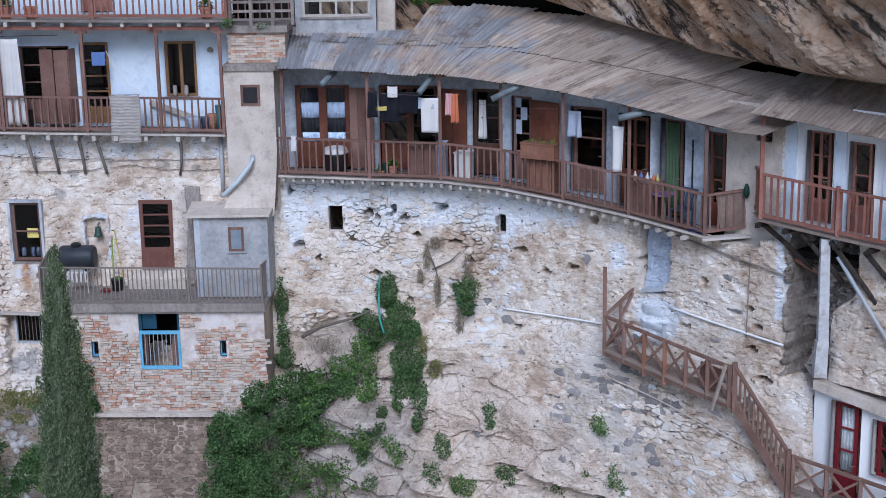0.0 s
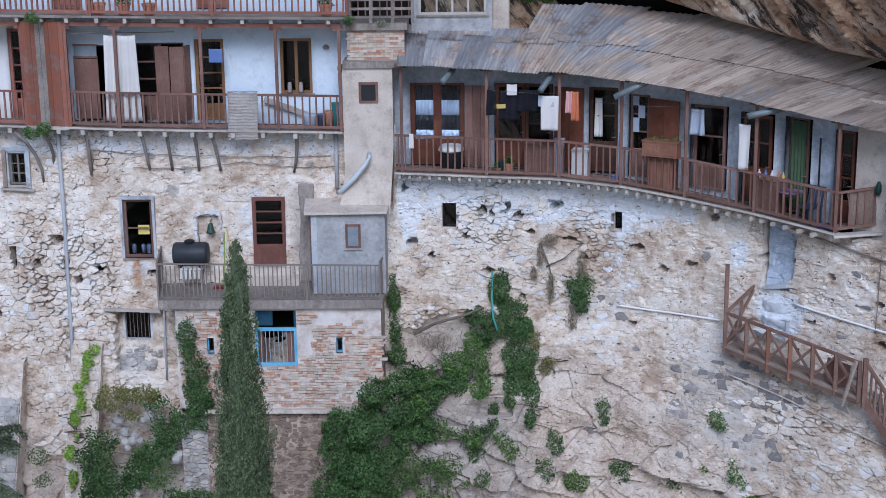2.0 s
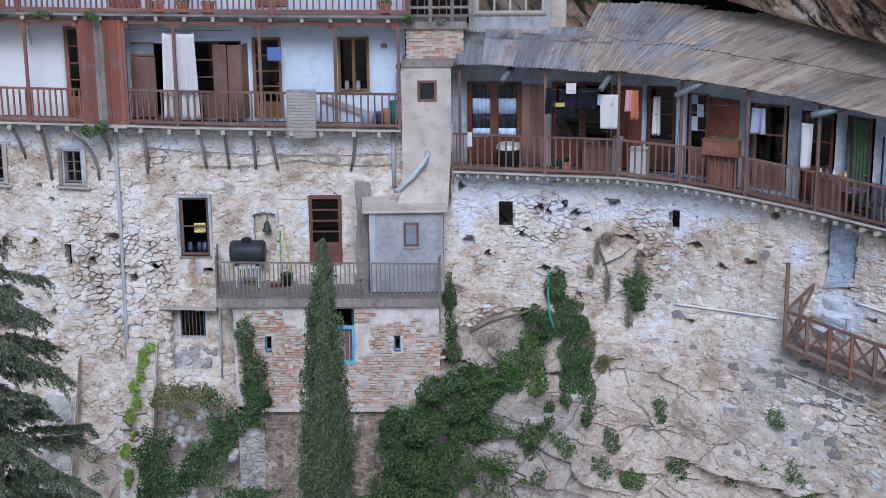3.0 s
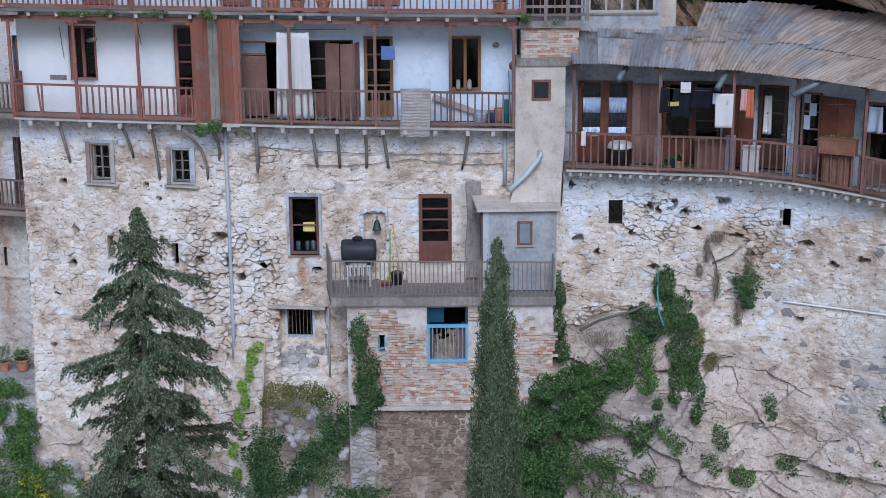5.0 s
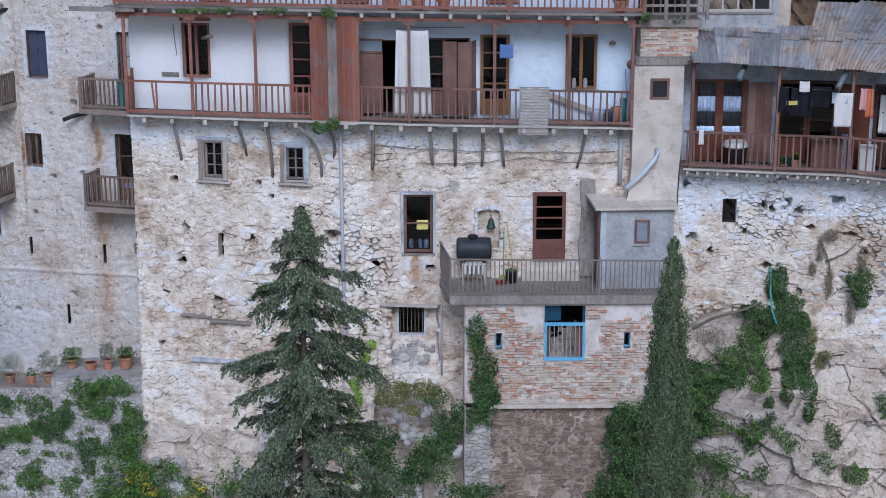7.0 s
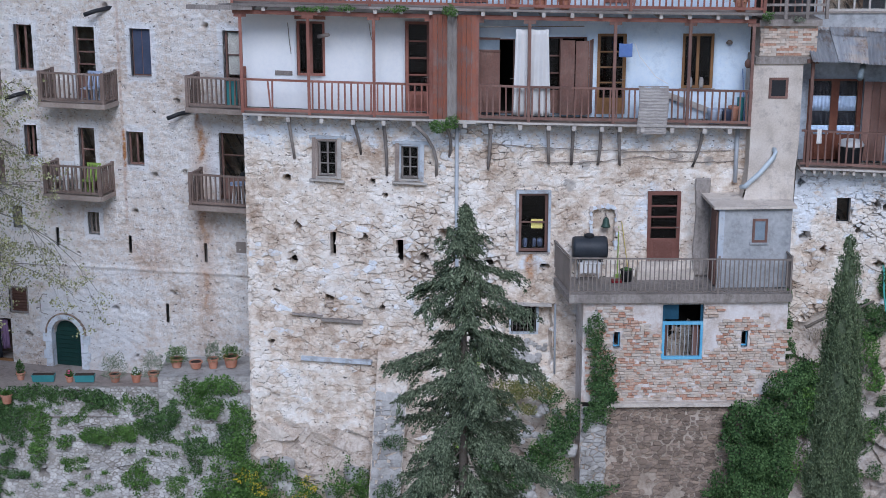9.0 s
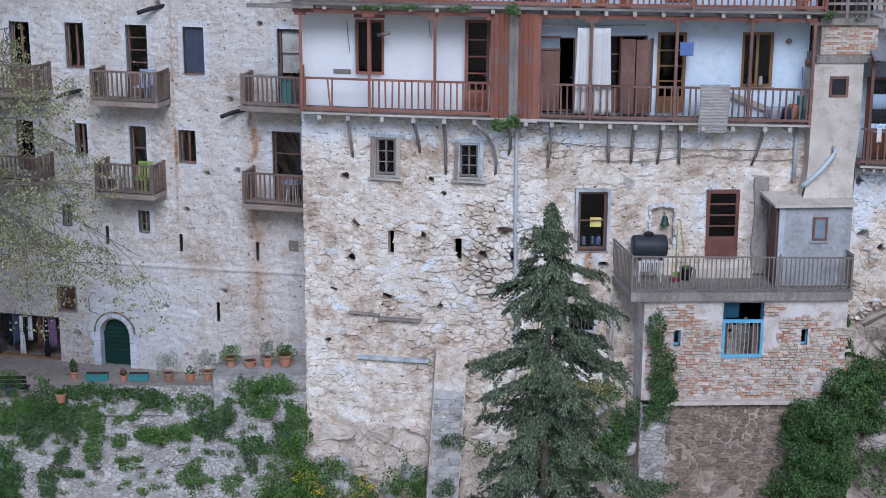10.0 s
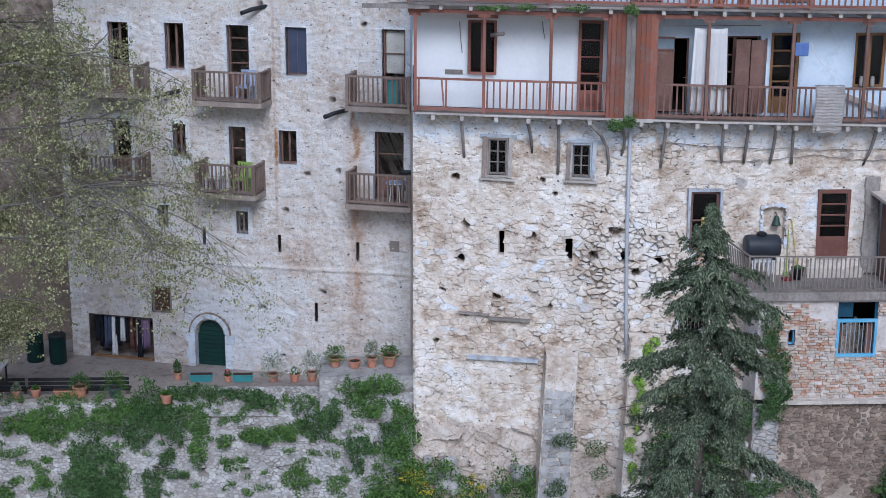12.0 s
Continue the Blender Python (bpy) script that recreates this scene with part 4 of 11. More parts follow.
wall_sheet("wall_gallery", wy, 3.9, 16.3, 2.0, 6.6, 0.1, GAL_HOLES, flat_relief, m_shadedblue, "pale blue painted wall behind the gallery, greyed for the roof's shade", off=0.5, depth=0.25, keep=lambda X, Z: Z < ez(X) + 0.5)
wall_sheet("wall_gallery_end", wy, 16.02, 17.25, 1.9, 6.3, 0.08, [(16.66, 16.98, 4.75, 5.3)], flat_relief, m_tower, "rough beige plaster between the two galleries", off=0.35, depth=0.25, keep=lambda X, Z: Z < 5.7)
G2_HOLES = [(17.68, 18.22, 3.0, 5.18), (18.52, 19.0, 2.9, 5.05)]
wall_sheet("wall_gallery_far", wy, 17.2, 22, 2.78, 6.3, 0.1, G2_HOLES, flat_relief, m_chalk, "white painted wall behind the second gallery", off=0.35, depth=0.25, keep=lambda X, Z: Z < 5.75)
wall_sheet("wall_top", wy, -11.75, 2.9, 7.4, 10.4, 0.15, [(-9.6, -8.7, 7.5, 9.6), (-5.6, -4.7, 7.5, 9.6), (-1.4, -0.5, 7.5, 9.6)], flat_relief, m_white, "white painted wall of the top storey", off=0.45, depth=0.25)


def relief_left(X, Z):
    return 0.04 * (fbm(X * 0.6, Z * 0.6, 71) - 0.5) + 0.02 * (fbm(X * 4.2, Z * 5.5, 74, 3) - 0.5) + 0.034 * (ridge(X * 8, Z * 11, 77, 3) - 0.5) + 0.022 * facet(X, Z, 0.2, 0.14, 411, 0.5) - 0.02 * smooth(0.6, 0.7, fbm(X * 4.5, Z * 6.5, 345, 3)) + 0.05 * smooth(0.09, 0.0, np.abs(Z + 1.5 - 0.02 * (X + 12))) - pits(X, Z, LPITS, 0.7)


LPITS = [(-14.2, 4.0, 0.1, 0.12), (-15.05, 1.6, 0.1, 0.08), (-15.75, 0.35, 0.1, 0.1), (-19.2, 3.9, 0.1, 0.1), (-13.2, 6.4, 0.12, 0.1), (-14.6, -2.3, 0.1, 0.1), (-16.6, -3.0, 0.12, 0.1), (-19.7, -4.2, 0.12, 0.1), (-14.0, 1.7, 0.1, 0.1), (-16.4, 6.9, 0.1, 0.1), (-15.9, -4.6, 0.1, 0.1)]
LEFT_HOLES = [(-15.62, -14.96, 4.75, 6.25), (-17.5, -16.8, 3.94, 6.26), (-19.51, -18.89, 4.77, 6.24), (-21.42, -20.73, 4.0, 6.21), (-12.62, -11.91, 4.0, 6.28), (-17.52, -16.99, 0.98, 3.0), (-15.89, -15.34, 1.88, 2.96), (-12.86, -11.96, 0.92, 3.08), (-19.38, -18.96, 1.94, 3.01), (-21.4, -20.8, 1.3, 3.0), (-17.36, -16.98, -0.51, 0.23), (-19.98, -19.64, -0.43, 0.27), (-13.47, -13.37, -1.15, -0.54), (-16.0, -15.9, -1.04, -0.47), (-14.84, -14.74, -3.31, -2.67), (-18.5, -18.4, -0.98, -0.37), (-20.33, -19.65, -3.45, -2.52), (-18.9, -17.84, -5.3, -3.5), (-22.58, -20.34, -5.25, -3.68, 0.9)]
left = wall_sheet(
    "wall_left", ly, -23.2, -11.0, -5.4, 9.5, 0.045, LEFT_HOLES, relief_left, m_side, "tall grey-white roughcast wall with small balconies",
    masks={
        "white": lambda X, Z: 0.05 + sum(0.3 * smooth(1.25, 0.9, np.maximum(abs(X - (h[0] + h[1]) / 2) / ((h[1] - h[0]) / 2 + 0.12), abs(Z - (h[2] + h[3]) / 2) / ((h[3] - h[2]) / 2 + 0.12))) for h in LEFT_HOLES[:12]) + 0.22 * smooth(1.3, 0.5, np.hypot(X + 18.4, (Z + 3.6))) + 0.25 * smooth(0.7, 0.4, np.hypot(X + 12.7, (Z - 2.2) / 2)) + 0.2 * smooth(3.5, 0.5, np.hypot(X + 17, (Z + 3.3))),
        "rust": lambda X, Z: 0.85 * smooth(0.15, 0.03, np.abs(X + 13.45 + 0.06 * np.sin(Z * 4) + 0.2 * (vnoise(X * 5, Z * 2.5, 433) - 0.5))) * (smooth(1.8, 2.6, Z) * smooth(3.75, 3.6, Z) + 0.55 * smooth(-0.9, -0.2, Z) * smooth(1.0, 0.8, Z) + 0.45 * smooth(-3.1, -2.5, Z) * smooth(-1.3, -1.55, Z)) + 0.3 * smooth(0.55, 0.1, np.abs(X + 13.45)) * smooth(-5, -2, Z) * smooth(3.6, 2.0, Z) + 0.3 * smooth(0.9, 0.2, np.hypot((X + 15.3) / 1.2, Z + 1.1)) + 1.0 * smooth(0.08, 0.03, np.abs(X + 15.98)) * smooth(1.4, 1.9, Z) * smooth(3.1, 2.9, Z) + 0.35 * smooth(0.06, 0.02, np.abs(X + 16.02)) * smooth(-0.8, 0.4, Z) * smooth(7.5, 6.5, Z),
        "grey": lambda X, Z: 0.2 * smooth(-19.2, -21, X) * smooth(-1, -3, Z),
    }, depth=0.35)

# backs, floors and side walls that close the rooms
# these faces carry the rooms' shade in their near-black colour
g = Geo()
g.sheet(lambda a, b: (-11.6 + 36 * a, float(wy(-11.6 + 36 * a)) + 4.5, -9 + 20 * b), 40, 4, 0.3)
tagged(part("wall_back", g, m_roomshade), "back wall of the rooms, painted near black for shade", "", "", "structure")
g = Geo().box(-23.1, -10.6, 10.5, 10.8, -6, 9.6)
tagged(part("wall_left_back", g, m_roomshade), "back wall of the recessed house, painted near black for shade", "", "", "structure")


def floor_strip(name, x0, x1, o0, o1, zf, th, material, label):
    def run(k):
        return lambda a, b: (x0 + (x1 - x0) * a, float(wy(x0 + (x1 - x0) * a)) + o0 + (o1 - o0) * b, float(zf(x0 + (x1 - x0) * a)) - k)
    gg = Geo()
    n = 24
    gg.sheet(run(0), n, 1)
    gg.sheet(run(th), n, 1)
    gg.sheet(lambda a, b: Vector(run(0)(a, 0)) + Vector((0, 0, -th * b)), n, 1)
    return tagged(part(name, gg, material), label, "", "", "structure")


floor_strip("floor_upper", -11.7, 2.8, 0.4, 4.6, bz, 0.18, m_roomshade, "floor of the rooms behind the long balcony, painted near black for shade")
floor_strip("floor_top", -11.7, 2.9, 0.4, 4.6, tz, 0.18, m_roomshade, "floor of the top rooms, painted near black for shade")
floor_strip("floor_gallery", 3.9, 22, 0.45, 4.6, gz, 0.18, m_roomshade, "floor of the rooms behind the gallery, painted near black for shade")
# unseen ceiling, added to stop light entering the gallery rooms from above
floor_strip("ceiling_gallery", 3.9, 22, 0.45, 4.7, lambda x: ez(x) + 0.35, 0.15, m_roomshade, "unseen near-black ceiling keeping light out of the gallery rooms")
floor_strip("floor_lower", -11.7, 4.1, 0.2, 4.6, lambda x: 0.0, 0.2, m_roomshade, "floor of the lower rooms, painted near black for shade")
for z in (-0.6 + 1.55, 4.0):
    tagged(part("floor_left", Geo().box(-23.1, -10.7, 8.0, 10.6, z - 0.2, z), m_roomshade), "floor in the recessed house, painted near black for shade", "", "", "structure")


def side_wall(name, x, y0, y1, z0, z1, material, label):
    gg = Geo()
    gg.sheet(lambda a, b: (x - 0.03 * (fbm(a * 6, b * 8, 5) - 0.5), y0 + (y1 - y0) * a - 0.09 * max(0.0, 2 - (z0 + (z1 - z0) * b)) * (1 - a), z0 + (z1 - z0) * b), 16, 40)
    gg.sheet(lambda a, b: (x + 0.4, y1 + (y0 - y1) * a, z0 + (z1 - z0) * b), 1, 1)
    return tagged(part(name, gg, material, round_=True), label, "", "", "structure")


side_wall("wall_side", -11.75, 1.4, 6.2, -9, 4.25, m_wall, "rubble flank of the long house")
side_wall("wall_side_upper", -11.75, 1.85, 6.2, 4.2, 10.4, m_white, "painted flank of the upper storeys")
tagged(part("wall_left_end", Geo().sheet(lambda a, b: (-23.2 + 0.03 * fbm(a * 5, b * 9, 2), 7.57 + 4 * a, -5.4 + 15 * b), 12, 40, 0.0), m_side, round_=True), "roughcast end of the recessed house", "", "", "structure")
tagged(part("ceiling_left", Geo().box(-23.2, -10.8, 4.2, 11.5, 9.45, 9.65), m_roomshade), "flat top of the recessed house", "", "", "structure")
tagged(part("ceiling_top", Geo().sheet(lambda a, b: (-12 + 15.2 * a, float(wy(-12 + 15.2 * a)) - 0.9 + 5.5 * b, 10.4), 20, 1, 0.0), m_greywood), "timber eaves over the top storey", "", "", "structure")

# ---- cliff and ground ----
# rock behind and above the houses is unseen, added to block the sky
CLIFF_X = [-70, -40, -24, -10, 2, 8, 10.5, 12.1, 13.4, 15.0, 16.4, 17.6, 19, 22, 30, 50]
CLIFF_Y = [16, 12.5, 11.5, 7.0, 5.5, 3.0, 1.4, 0.1, -0.9, -2.4, -4.4, -6.6, -9.0, -13, -22, -40]
m_rockface, _nt, _b = nodes_of("streaked_cliff_rock")
_pos = position(_nt)
_fold = _nt.nodes.new("ShaderNodeCombineXYZ")
_nt.links.new(noise_of(_nt, "across"), _fold.inputs[0])
_nt.links.new(noise_of(_nt, "along"), _fold.inputs[1])
_f1, _f2 = tex_noise(_nt, stretch(_nt, _fold.outputs[0], (1.2, 0.35, 1)), 1.0, 6, 0.65), tex_noise(_nt, _pos, 3.0, 8, 0.75)
_f3 = tex_noise(_nt, stretch(_nt, _fold.outputs[0], (3.6, 0.5, 1)), 1.0, 9, 0.75)
_c = ramp(_nt, mix(_nt, 0.4, _f1, _f2), [(0.36, (0.22, 0.12, 0.065)), (0.45, (0.50, 0.32, 0.20)), (0.54, (0.70, 0.55, 0.42)), (0.64, (0.80, 0.71, 0.62))])
_c = mix(_nt, grey_ramp(_nt, _f3, 0.51, 0.565, 0.95), _c, (0.035, 0.03, 0.028))
# left end mixed to dark grey-brown, painting in the shade it stands in
_c = mix(_nt, arith(_nt, "MULTIPLY", noise_of(_nt, "left_shade"), 0.85), _c, ramp(_nt, _f2, [(0.36, (0.10, 0.082, 0.07)), (0.62, (0.27, 0.225, 0.19))]))
_nt.links.new(_c, _b.inputs["Base Color"])
_b.inputs["Roughness"].default_value = 0.92
add_bump(_nt, _b, [(_f2, 1.0), (tex_noise(_nt, _pos, 14, 6, 0.8), 0.8)], 0.9, 0.06)


def cliff_y(x):
    return np.interp(x, CLIFF_X, CLIFF_Y)


def cliff():
    xs = np.concatenate([np.arange(-70, -26, 2.5), np.arange(-26, 9, 0.8), np.arange(9, 22.5, 0.07), np.arange(22.5, 52, 2.5)])
    zs = np.concatenate([np.arange(-12, 5.5, 0.9), np.arange(5.5, 11, 0.07), np.arange(11, 46, 2.5)])
    X, Z = np.meshgrid(xs, zs)
    lip = np.interp(X, [8, 10.6, 12.1, 13.4, 15.6, 17.4, 19, 24], [8.0, 7.75, 7.3, 6.95, 6.45, 6.35, 6.45, 6.6])
    rise = Z - lip
    s = (cliff_y(X + 0.3) - cliff_y(X - 0.3)) / 0.6
    ln = np.sqrt(1 + s * s)
    nx, ny = s / ln, -1 / ln
    over = smooth(4, 12, X)
    D = -2.6 * over * smooth(0.35, -0.5, rise) + 0.5 * np.clip(rise, 0, 9) * (0.35 + 0.65 * over)
    fold = X * 0.86 + Z * 0.5 + 0.8 * (fbm(X * 0.3, Z * 0.3, 23, 2) - 0.5)
    run = 0.5 * X - 0.86 * Z
    D = D + over * smooth(-0.2, 1.0, rise) * (0.9 * (ridge(fold * 0.75, run * 0.2, 5, 3) - 0.5) + 0.55 * (ridge(fold * 2.0, run * 0.4, 9, 4) - 0.5) + 0.22 * (ridge(fold * 6, run * 1.3, 29, 3) - 0.5))
    D = D + over * smooth(-0.2, 0.6, rise) * (0.3 * facet(fold, run, 0.5, 1.6, 351, 0.4) + 0.12 * facet(fold, run, 0.2, 0.5, 355, 0.4))
    D = D + (1 - over) * 1.2 * (ridge(X * 0.25, Z * 0.22, 15, 5) - 0.5)
    D = D + 0.10 * (fbm(X * 2.5, Z * 2.5, 19) - 0.5)
    v = np.stack([X + nx * D, cliff_y(X) + ny * D, Z], -1).reshape(-1, 3)
    w = len(xs)
    jj, ii = np.nonzero(np.ones((len(zs) - 1, w - 1)))
    a = jj * w + ii
    me = bpy.data.meshes.new("cliff")
    me.from_pydata(v.tolist(), [], np.stack([a, a + 1, a + w + 1, a + w], -1).tolist())
    me.materials.append(m_rockface)
    for key, vals in (("across", fold), ("along", run), ("left_shade", smooth(-14, -22, X))):
        me.attributes.new(key, "FLOAT", "POINT").data.foreach_set("value", vals.reshape(-1))
    return tagged(new("cliff", me), "overhanging brown cliff with black water streaks", "", "", "structure")


cliff()


def ground_z(x, y):
    """Slope below the houses, falling away into the valley."""
    d = np.maximum(0, 2.0 - y)
    h = -9.2 - 0.36 * np.minimum(d, 60) - 0.02 * np.maximum(0, d - 60)
    h = h + 0.5 * (fbm(x * 0.25, y * 0.25, 81) - 0.5) * smooth(0, 3, d + 1)
    return np.where(y > 2, -9.2, h)


def ground():
    xs = np.concatenate([np.linspace(-2500, -60, 14), np.arange(-55, 55, 0.9), np.linspace(60, 2500, 14)])
    ys = np.concatenate([np.linspace(-2500, -70, 14), np.arange(-65, 12, 0.8), np.linspace(14, 2500, 10)])
    X, Y = np.meshgrid(xs, ys)
    Z = ground_z(X, Y)
    w = len(xs)
    jj, ii = np.nonzero(np.ones((len(ys) - 1, w - 1)))
    a = jj * w + ii
    me = bpy.data.meshes.new("ground")
    me.from_pydata(np.stack([X, Y, Z], -1).reshape(-1, 3).tolist(), [], np.stack([a, a + 1, a + w + 1, a + w], -1).tolist())
    me.materials.append(m_earth)
    me.shade_smooth()
    return tagged(new("ground", me), "stony overgrown slope falling into the valley", "", "", "structure")


ground()


# ---- garden terrace in front of the recessed house ----
def gy(x):
    return 1.8 + 0.02 * (-18.5 - np.asarray(x, float)) - 0.55 * smooth(-15.2, -13.0, x)


def gt(x):
    """The top of the garden wall: lower along the benches, higher before the arched door."""
    return np.where(np.asarray(x, float) < -19.35, -4.72, -4.3)


def garden_batter(x, z):
    return 0.24 * np.maximum(0, -4.5 - np.asarray(z, float))


def relief_garden(X, Z):
    return 0.12 * (fbm(X * 0.6, Z * 0.6, 91) - 0.5) + 0.06 * (fbm(X * 3.2, Z * 4.2, 94, 3) - 0.5) - pits(X, Z, GPITS, 0.6)


GPITS = [(-22.6, -5.9, 0.13, 0.16), (-20.9, -7.0, 0.14, 0.16), (-19.6, -6.85, 0.14, 0.16), (-18.2, -6.9, 0.14, 0.16), (-16.9, -6.85, 0.14, 0.16), (-15.3, -6.9, 0.14, 0.16), (-16.3, -6.2, 0.1, 0.12)]
garden = wall_sheet(
    "wall_garden", gy, -42, -11.6, -10, -4.3, 0.08, [], relief_garden, m_joint, "rough stone retaining wall overgrown with ivy", garden_batter, keep=lambda X, Z: Z < gt(X))
g = Geo()
for x0, x1 in ((-42, -19.35), (-19.35, -11)):
    zt = float(gt((x0 + x1) / 2))
    at = lambda a: (x0 + (x1 - x0) * a, float(gy(x0 + (x1 - x0) * a)))
    g.sheet(lambda a, b: (at(a)[0], at(a)[1] - 0.02 + 0.46 * b, zt + 0.03 * (fbm(a * 40, b * 3, 3) - 0.5)), 70, 3)
    g.sheet(lambda a, b: (at(a)[0], at(a)[1] + 0.44, zt - 0.95 * b), 40, 1)
g.sheet(lambda a, b: (-19.35, float(gy(-19.35)) + 0.46 * a, -4.75 + 0.45 * b), 3, 3)
tagged(part("garden_wall_coping", g, m_paving, round_=True), "uneven cement coping on the retaining wall", "", "", "structure")
g = Geo()
g.sheet(lambda a, b: (-42 + 31.2 * a, 1.5 + 8 * b, -5.22 + 0.04 * (fbm(a * 30, b * 8, 7) - 0.5)), 80, 20)
tagged(part("garden_floor", g, m_paving, round_=True), "worn cement yard in front of the recessed house", "", "", "structure")
g = Geo()
g.sheet(lambda a, b: (-14.6 + 2.95 * a, 1.32 + 0.05 * (fbm(a * 9, b * 4, 8) - 0.5), -5.3 + 1.42 * b), 30, 14)
g.sheet(lambda a, b: (-14.6 + 2.95 * a, 1.32 + 1.9 * b, -3.88 + 0.05 * (fbm(a * 9, b * 6, 9) - 0.5)), 30, 14)
g.sheet(lambda a, b: (-14.6 + 0.03 * (fbm(a * 9, b * 4, 18) - 0.5), 3.22 - 1.9 * a, -5.3 + 1.42 * b), 14, 14)
tagged(part("garden_step", g, m_gstone, round_=True), "raised stone platform carrying flowerpots", "", "", "structure")

# ---- joinery ----
def bar(geo, T, a0, a1, b0, b1, c0, c1):
    """A box in a wall's local frame."""
    p = [T(a, b, c) for c in (c0, c1) for b in (b0, b1) for a in (a0, a1)]
    return geo.add(p, [(0, 2, 3, 1), (4, 5, 7, 6), (0, 1, 5, 4), (2, 6, 7, 3), (0, 4, 6, 2), (1, 3, 7, 5)])


count = {"window": 0, "door": 0}


def joinery(kind, T, w, h, cols, rows, material, label, fw=0.06, inset=0.12, panel=0.0, glass=True, outer=None, sill=None, lintel=None, inner=0.028):
    """A window or door in its opening: outer casing, frame, glazing bars, panes, lower panel, sill and lintel."""
    count[kind] += 1
    th = thing(kind + "_" + str(count[kind]), T(0, 0, 0), label, "", "", "structure")
    if outer:
        ow, om = outer
        for a in (-w / 2, w / 2 - ow):
            part("casing", bar(Geo(), T, a, a + ow, -0.02, inset + 0.04, 0, h), om, th)
        part("casing", bar(Geo(), T, -w / 2 + ow, w / 2 - ow, -0.02, inset + 0.04, h - ow, h), om, th)
        w, h = w - 2 * ow, h - ow
    for a in (-w / 2, w / 2 - fw):
        part("jamb", bar(Geo(), T, a, a + fw, inset, inset + 0.07, 0, h), material, th)
    part("head", bar(Geo(), T, -w / 2 + fw, w / 2 - fw, inset, inset + 0.07, h - fw, h), material, th)
    pb = panel * h
    sash = part("sash", bar(Geo(), T, -w / 2 + fw, w / 2 - fw, inset + 0.005, inset + 0.06, 0, max(fw, pb)), material, th)
    if pb > 0.3:
        part("panel_moulding", bar(Geo(), T, -w / 2 + 2 * fw, w / 2 - 2 * fw, inset - 0.008, inset + 0.004, 0.1, pb - 0.09), material, sash)
    if kind == "door":
        part("handle", Geo().tube([T(w / 2 - fw * 0.5, inset, 1.0), T(w / 2 - fw * 0.5, inset - 0.06, 1.0), T(w / 2 - fw * 0.5 - 0.1, inset - 0.06, 1.0)], 0.012, 6), m_metal, th, "grey metal handle")
    x0, x1, z0, z1 = -w / 2 + fw, w / 2 - fw, max(fw, pb), h - fw
    for i in range(1, cols):
        a = x0 + (x1 - x0) * i / cols
        k = inner * (1.5 if cols == 2 else 1)
        part("mullion", bar(Geo(), T, a - k, a + k, inset, inset + 0.055, z0, z1), material, sash)
    for j in range(1, rows):
        c = z0 + (z1 - z0) * j / rows
        for i in range(cols):
            k = inner * (1.5 if cols == 2 else 1)
            a0 = x0 + (x1 - x0) * i / cols + (k if i else 0)
            a1 = x0 + (x1 - x0) * (i + 1) / cols - (k if i < cols - 1 else 0)
            part("glazing_bar", bar(Geo(), T, a0, a1, inset + 0.006, inset + 0.05, c - inner * 0.7, c + inner * 0.7), material, sash)
    if glass:
        for i in range(cols):
            for j in range(rows):
                a0, a1 = x0 + (x1 - x0) * i / cols + 0.004, x0 + (x1 - x0) * (i + 1) / cols - 0.004
                c0, c1 = z0 + (z1 - z0) * j / rows + 0.004, z0 + (z1 - z0) * (j + 1) / rows - 0.004
                pane = part("pane", bar(Geo(), T, a0, a1, inset + 0.026, inset + 0.03, c0, c1), m_glass, sash)
                pane.visible_shadow = False
    if sill:
        part("sill", bar(Geo(), T, -w / 2 - 0.06, w / 2 + 0.06, -0.05, inset + 0.05, -0.05, 0.0), sill, th)
    if lintel:
        part("lintel", bar(Geo(), T, -w / 2 - lintel[0], w / 2 + lintel[1], -0.05, 0.1, h + 0.06, h + 0.15), lintel[2], th)
    return th


def at_front(x, z, off=0.0):
    return spot(wy, x, off, z, batter if off == 0 else no_batter)


def at_left(x, z, off=0.0):
    return spot(ly, x, off, z)


def leaf_panel(name, T, a0, a1, b0, b1, c0, c1, material, label, boards=2):
    """A shutter or an open door leaf of upright boards with two ledges."""
    th = thing(name, T((a0 + a1) / 2, (b0 + b1) / 2, c0), label, "shutter")
    for i in range(boards):
        k0, k1 = i / boards, (i + 1) / boards - 0.012
        p, q = Vector(T(a0, b0, 0)), Vector(T(a1, b1, 0))
        s, e = p.lerp(q, k0), p.lerp(q, k1)
        n = Vector((-(e - s).y, (e - s).x, 0)).normalized() * 0.014
        part("board", Geo().add([s - n + Vector((0, 0, c0)), e - n + Vector((0, 0, c0)), e + n + Vector((0, 0, c0)), s + n + Vector((0, 0, c0)), s - n + Vector((0, 0, c1)), e - n + Vector((0, 0, c1)), e + n + Vector((0, 0, c1)), s + n + Vector((0, 0, c1))], [(3, 2, 1, 0), (4, 5, 6, 7), (0, 1, 5, 4), (1, 2, 6, 5), (2, 3, 7, 6), (3, 0, 4, 7)]), material, th)
    for c in (c0 + 0.25, c1 - 0.3):
        part("ledge", Geo().beam(T(a0 + 0.02, b0 + 0.03, c), T(a1 - 0.02, b1 + 0.03, c), 0.03, 0.09), material, th)
    return th


def z_of(T, z):
    """The same local frame, with heights given in world metres."""
    o = T(0, 0, 0)
    return lambda a, b, c: Vector(T(a, b, 0)) + Vector((0, 0, c - o[2]))


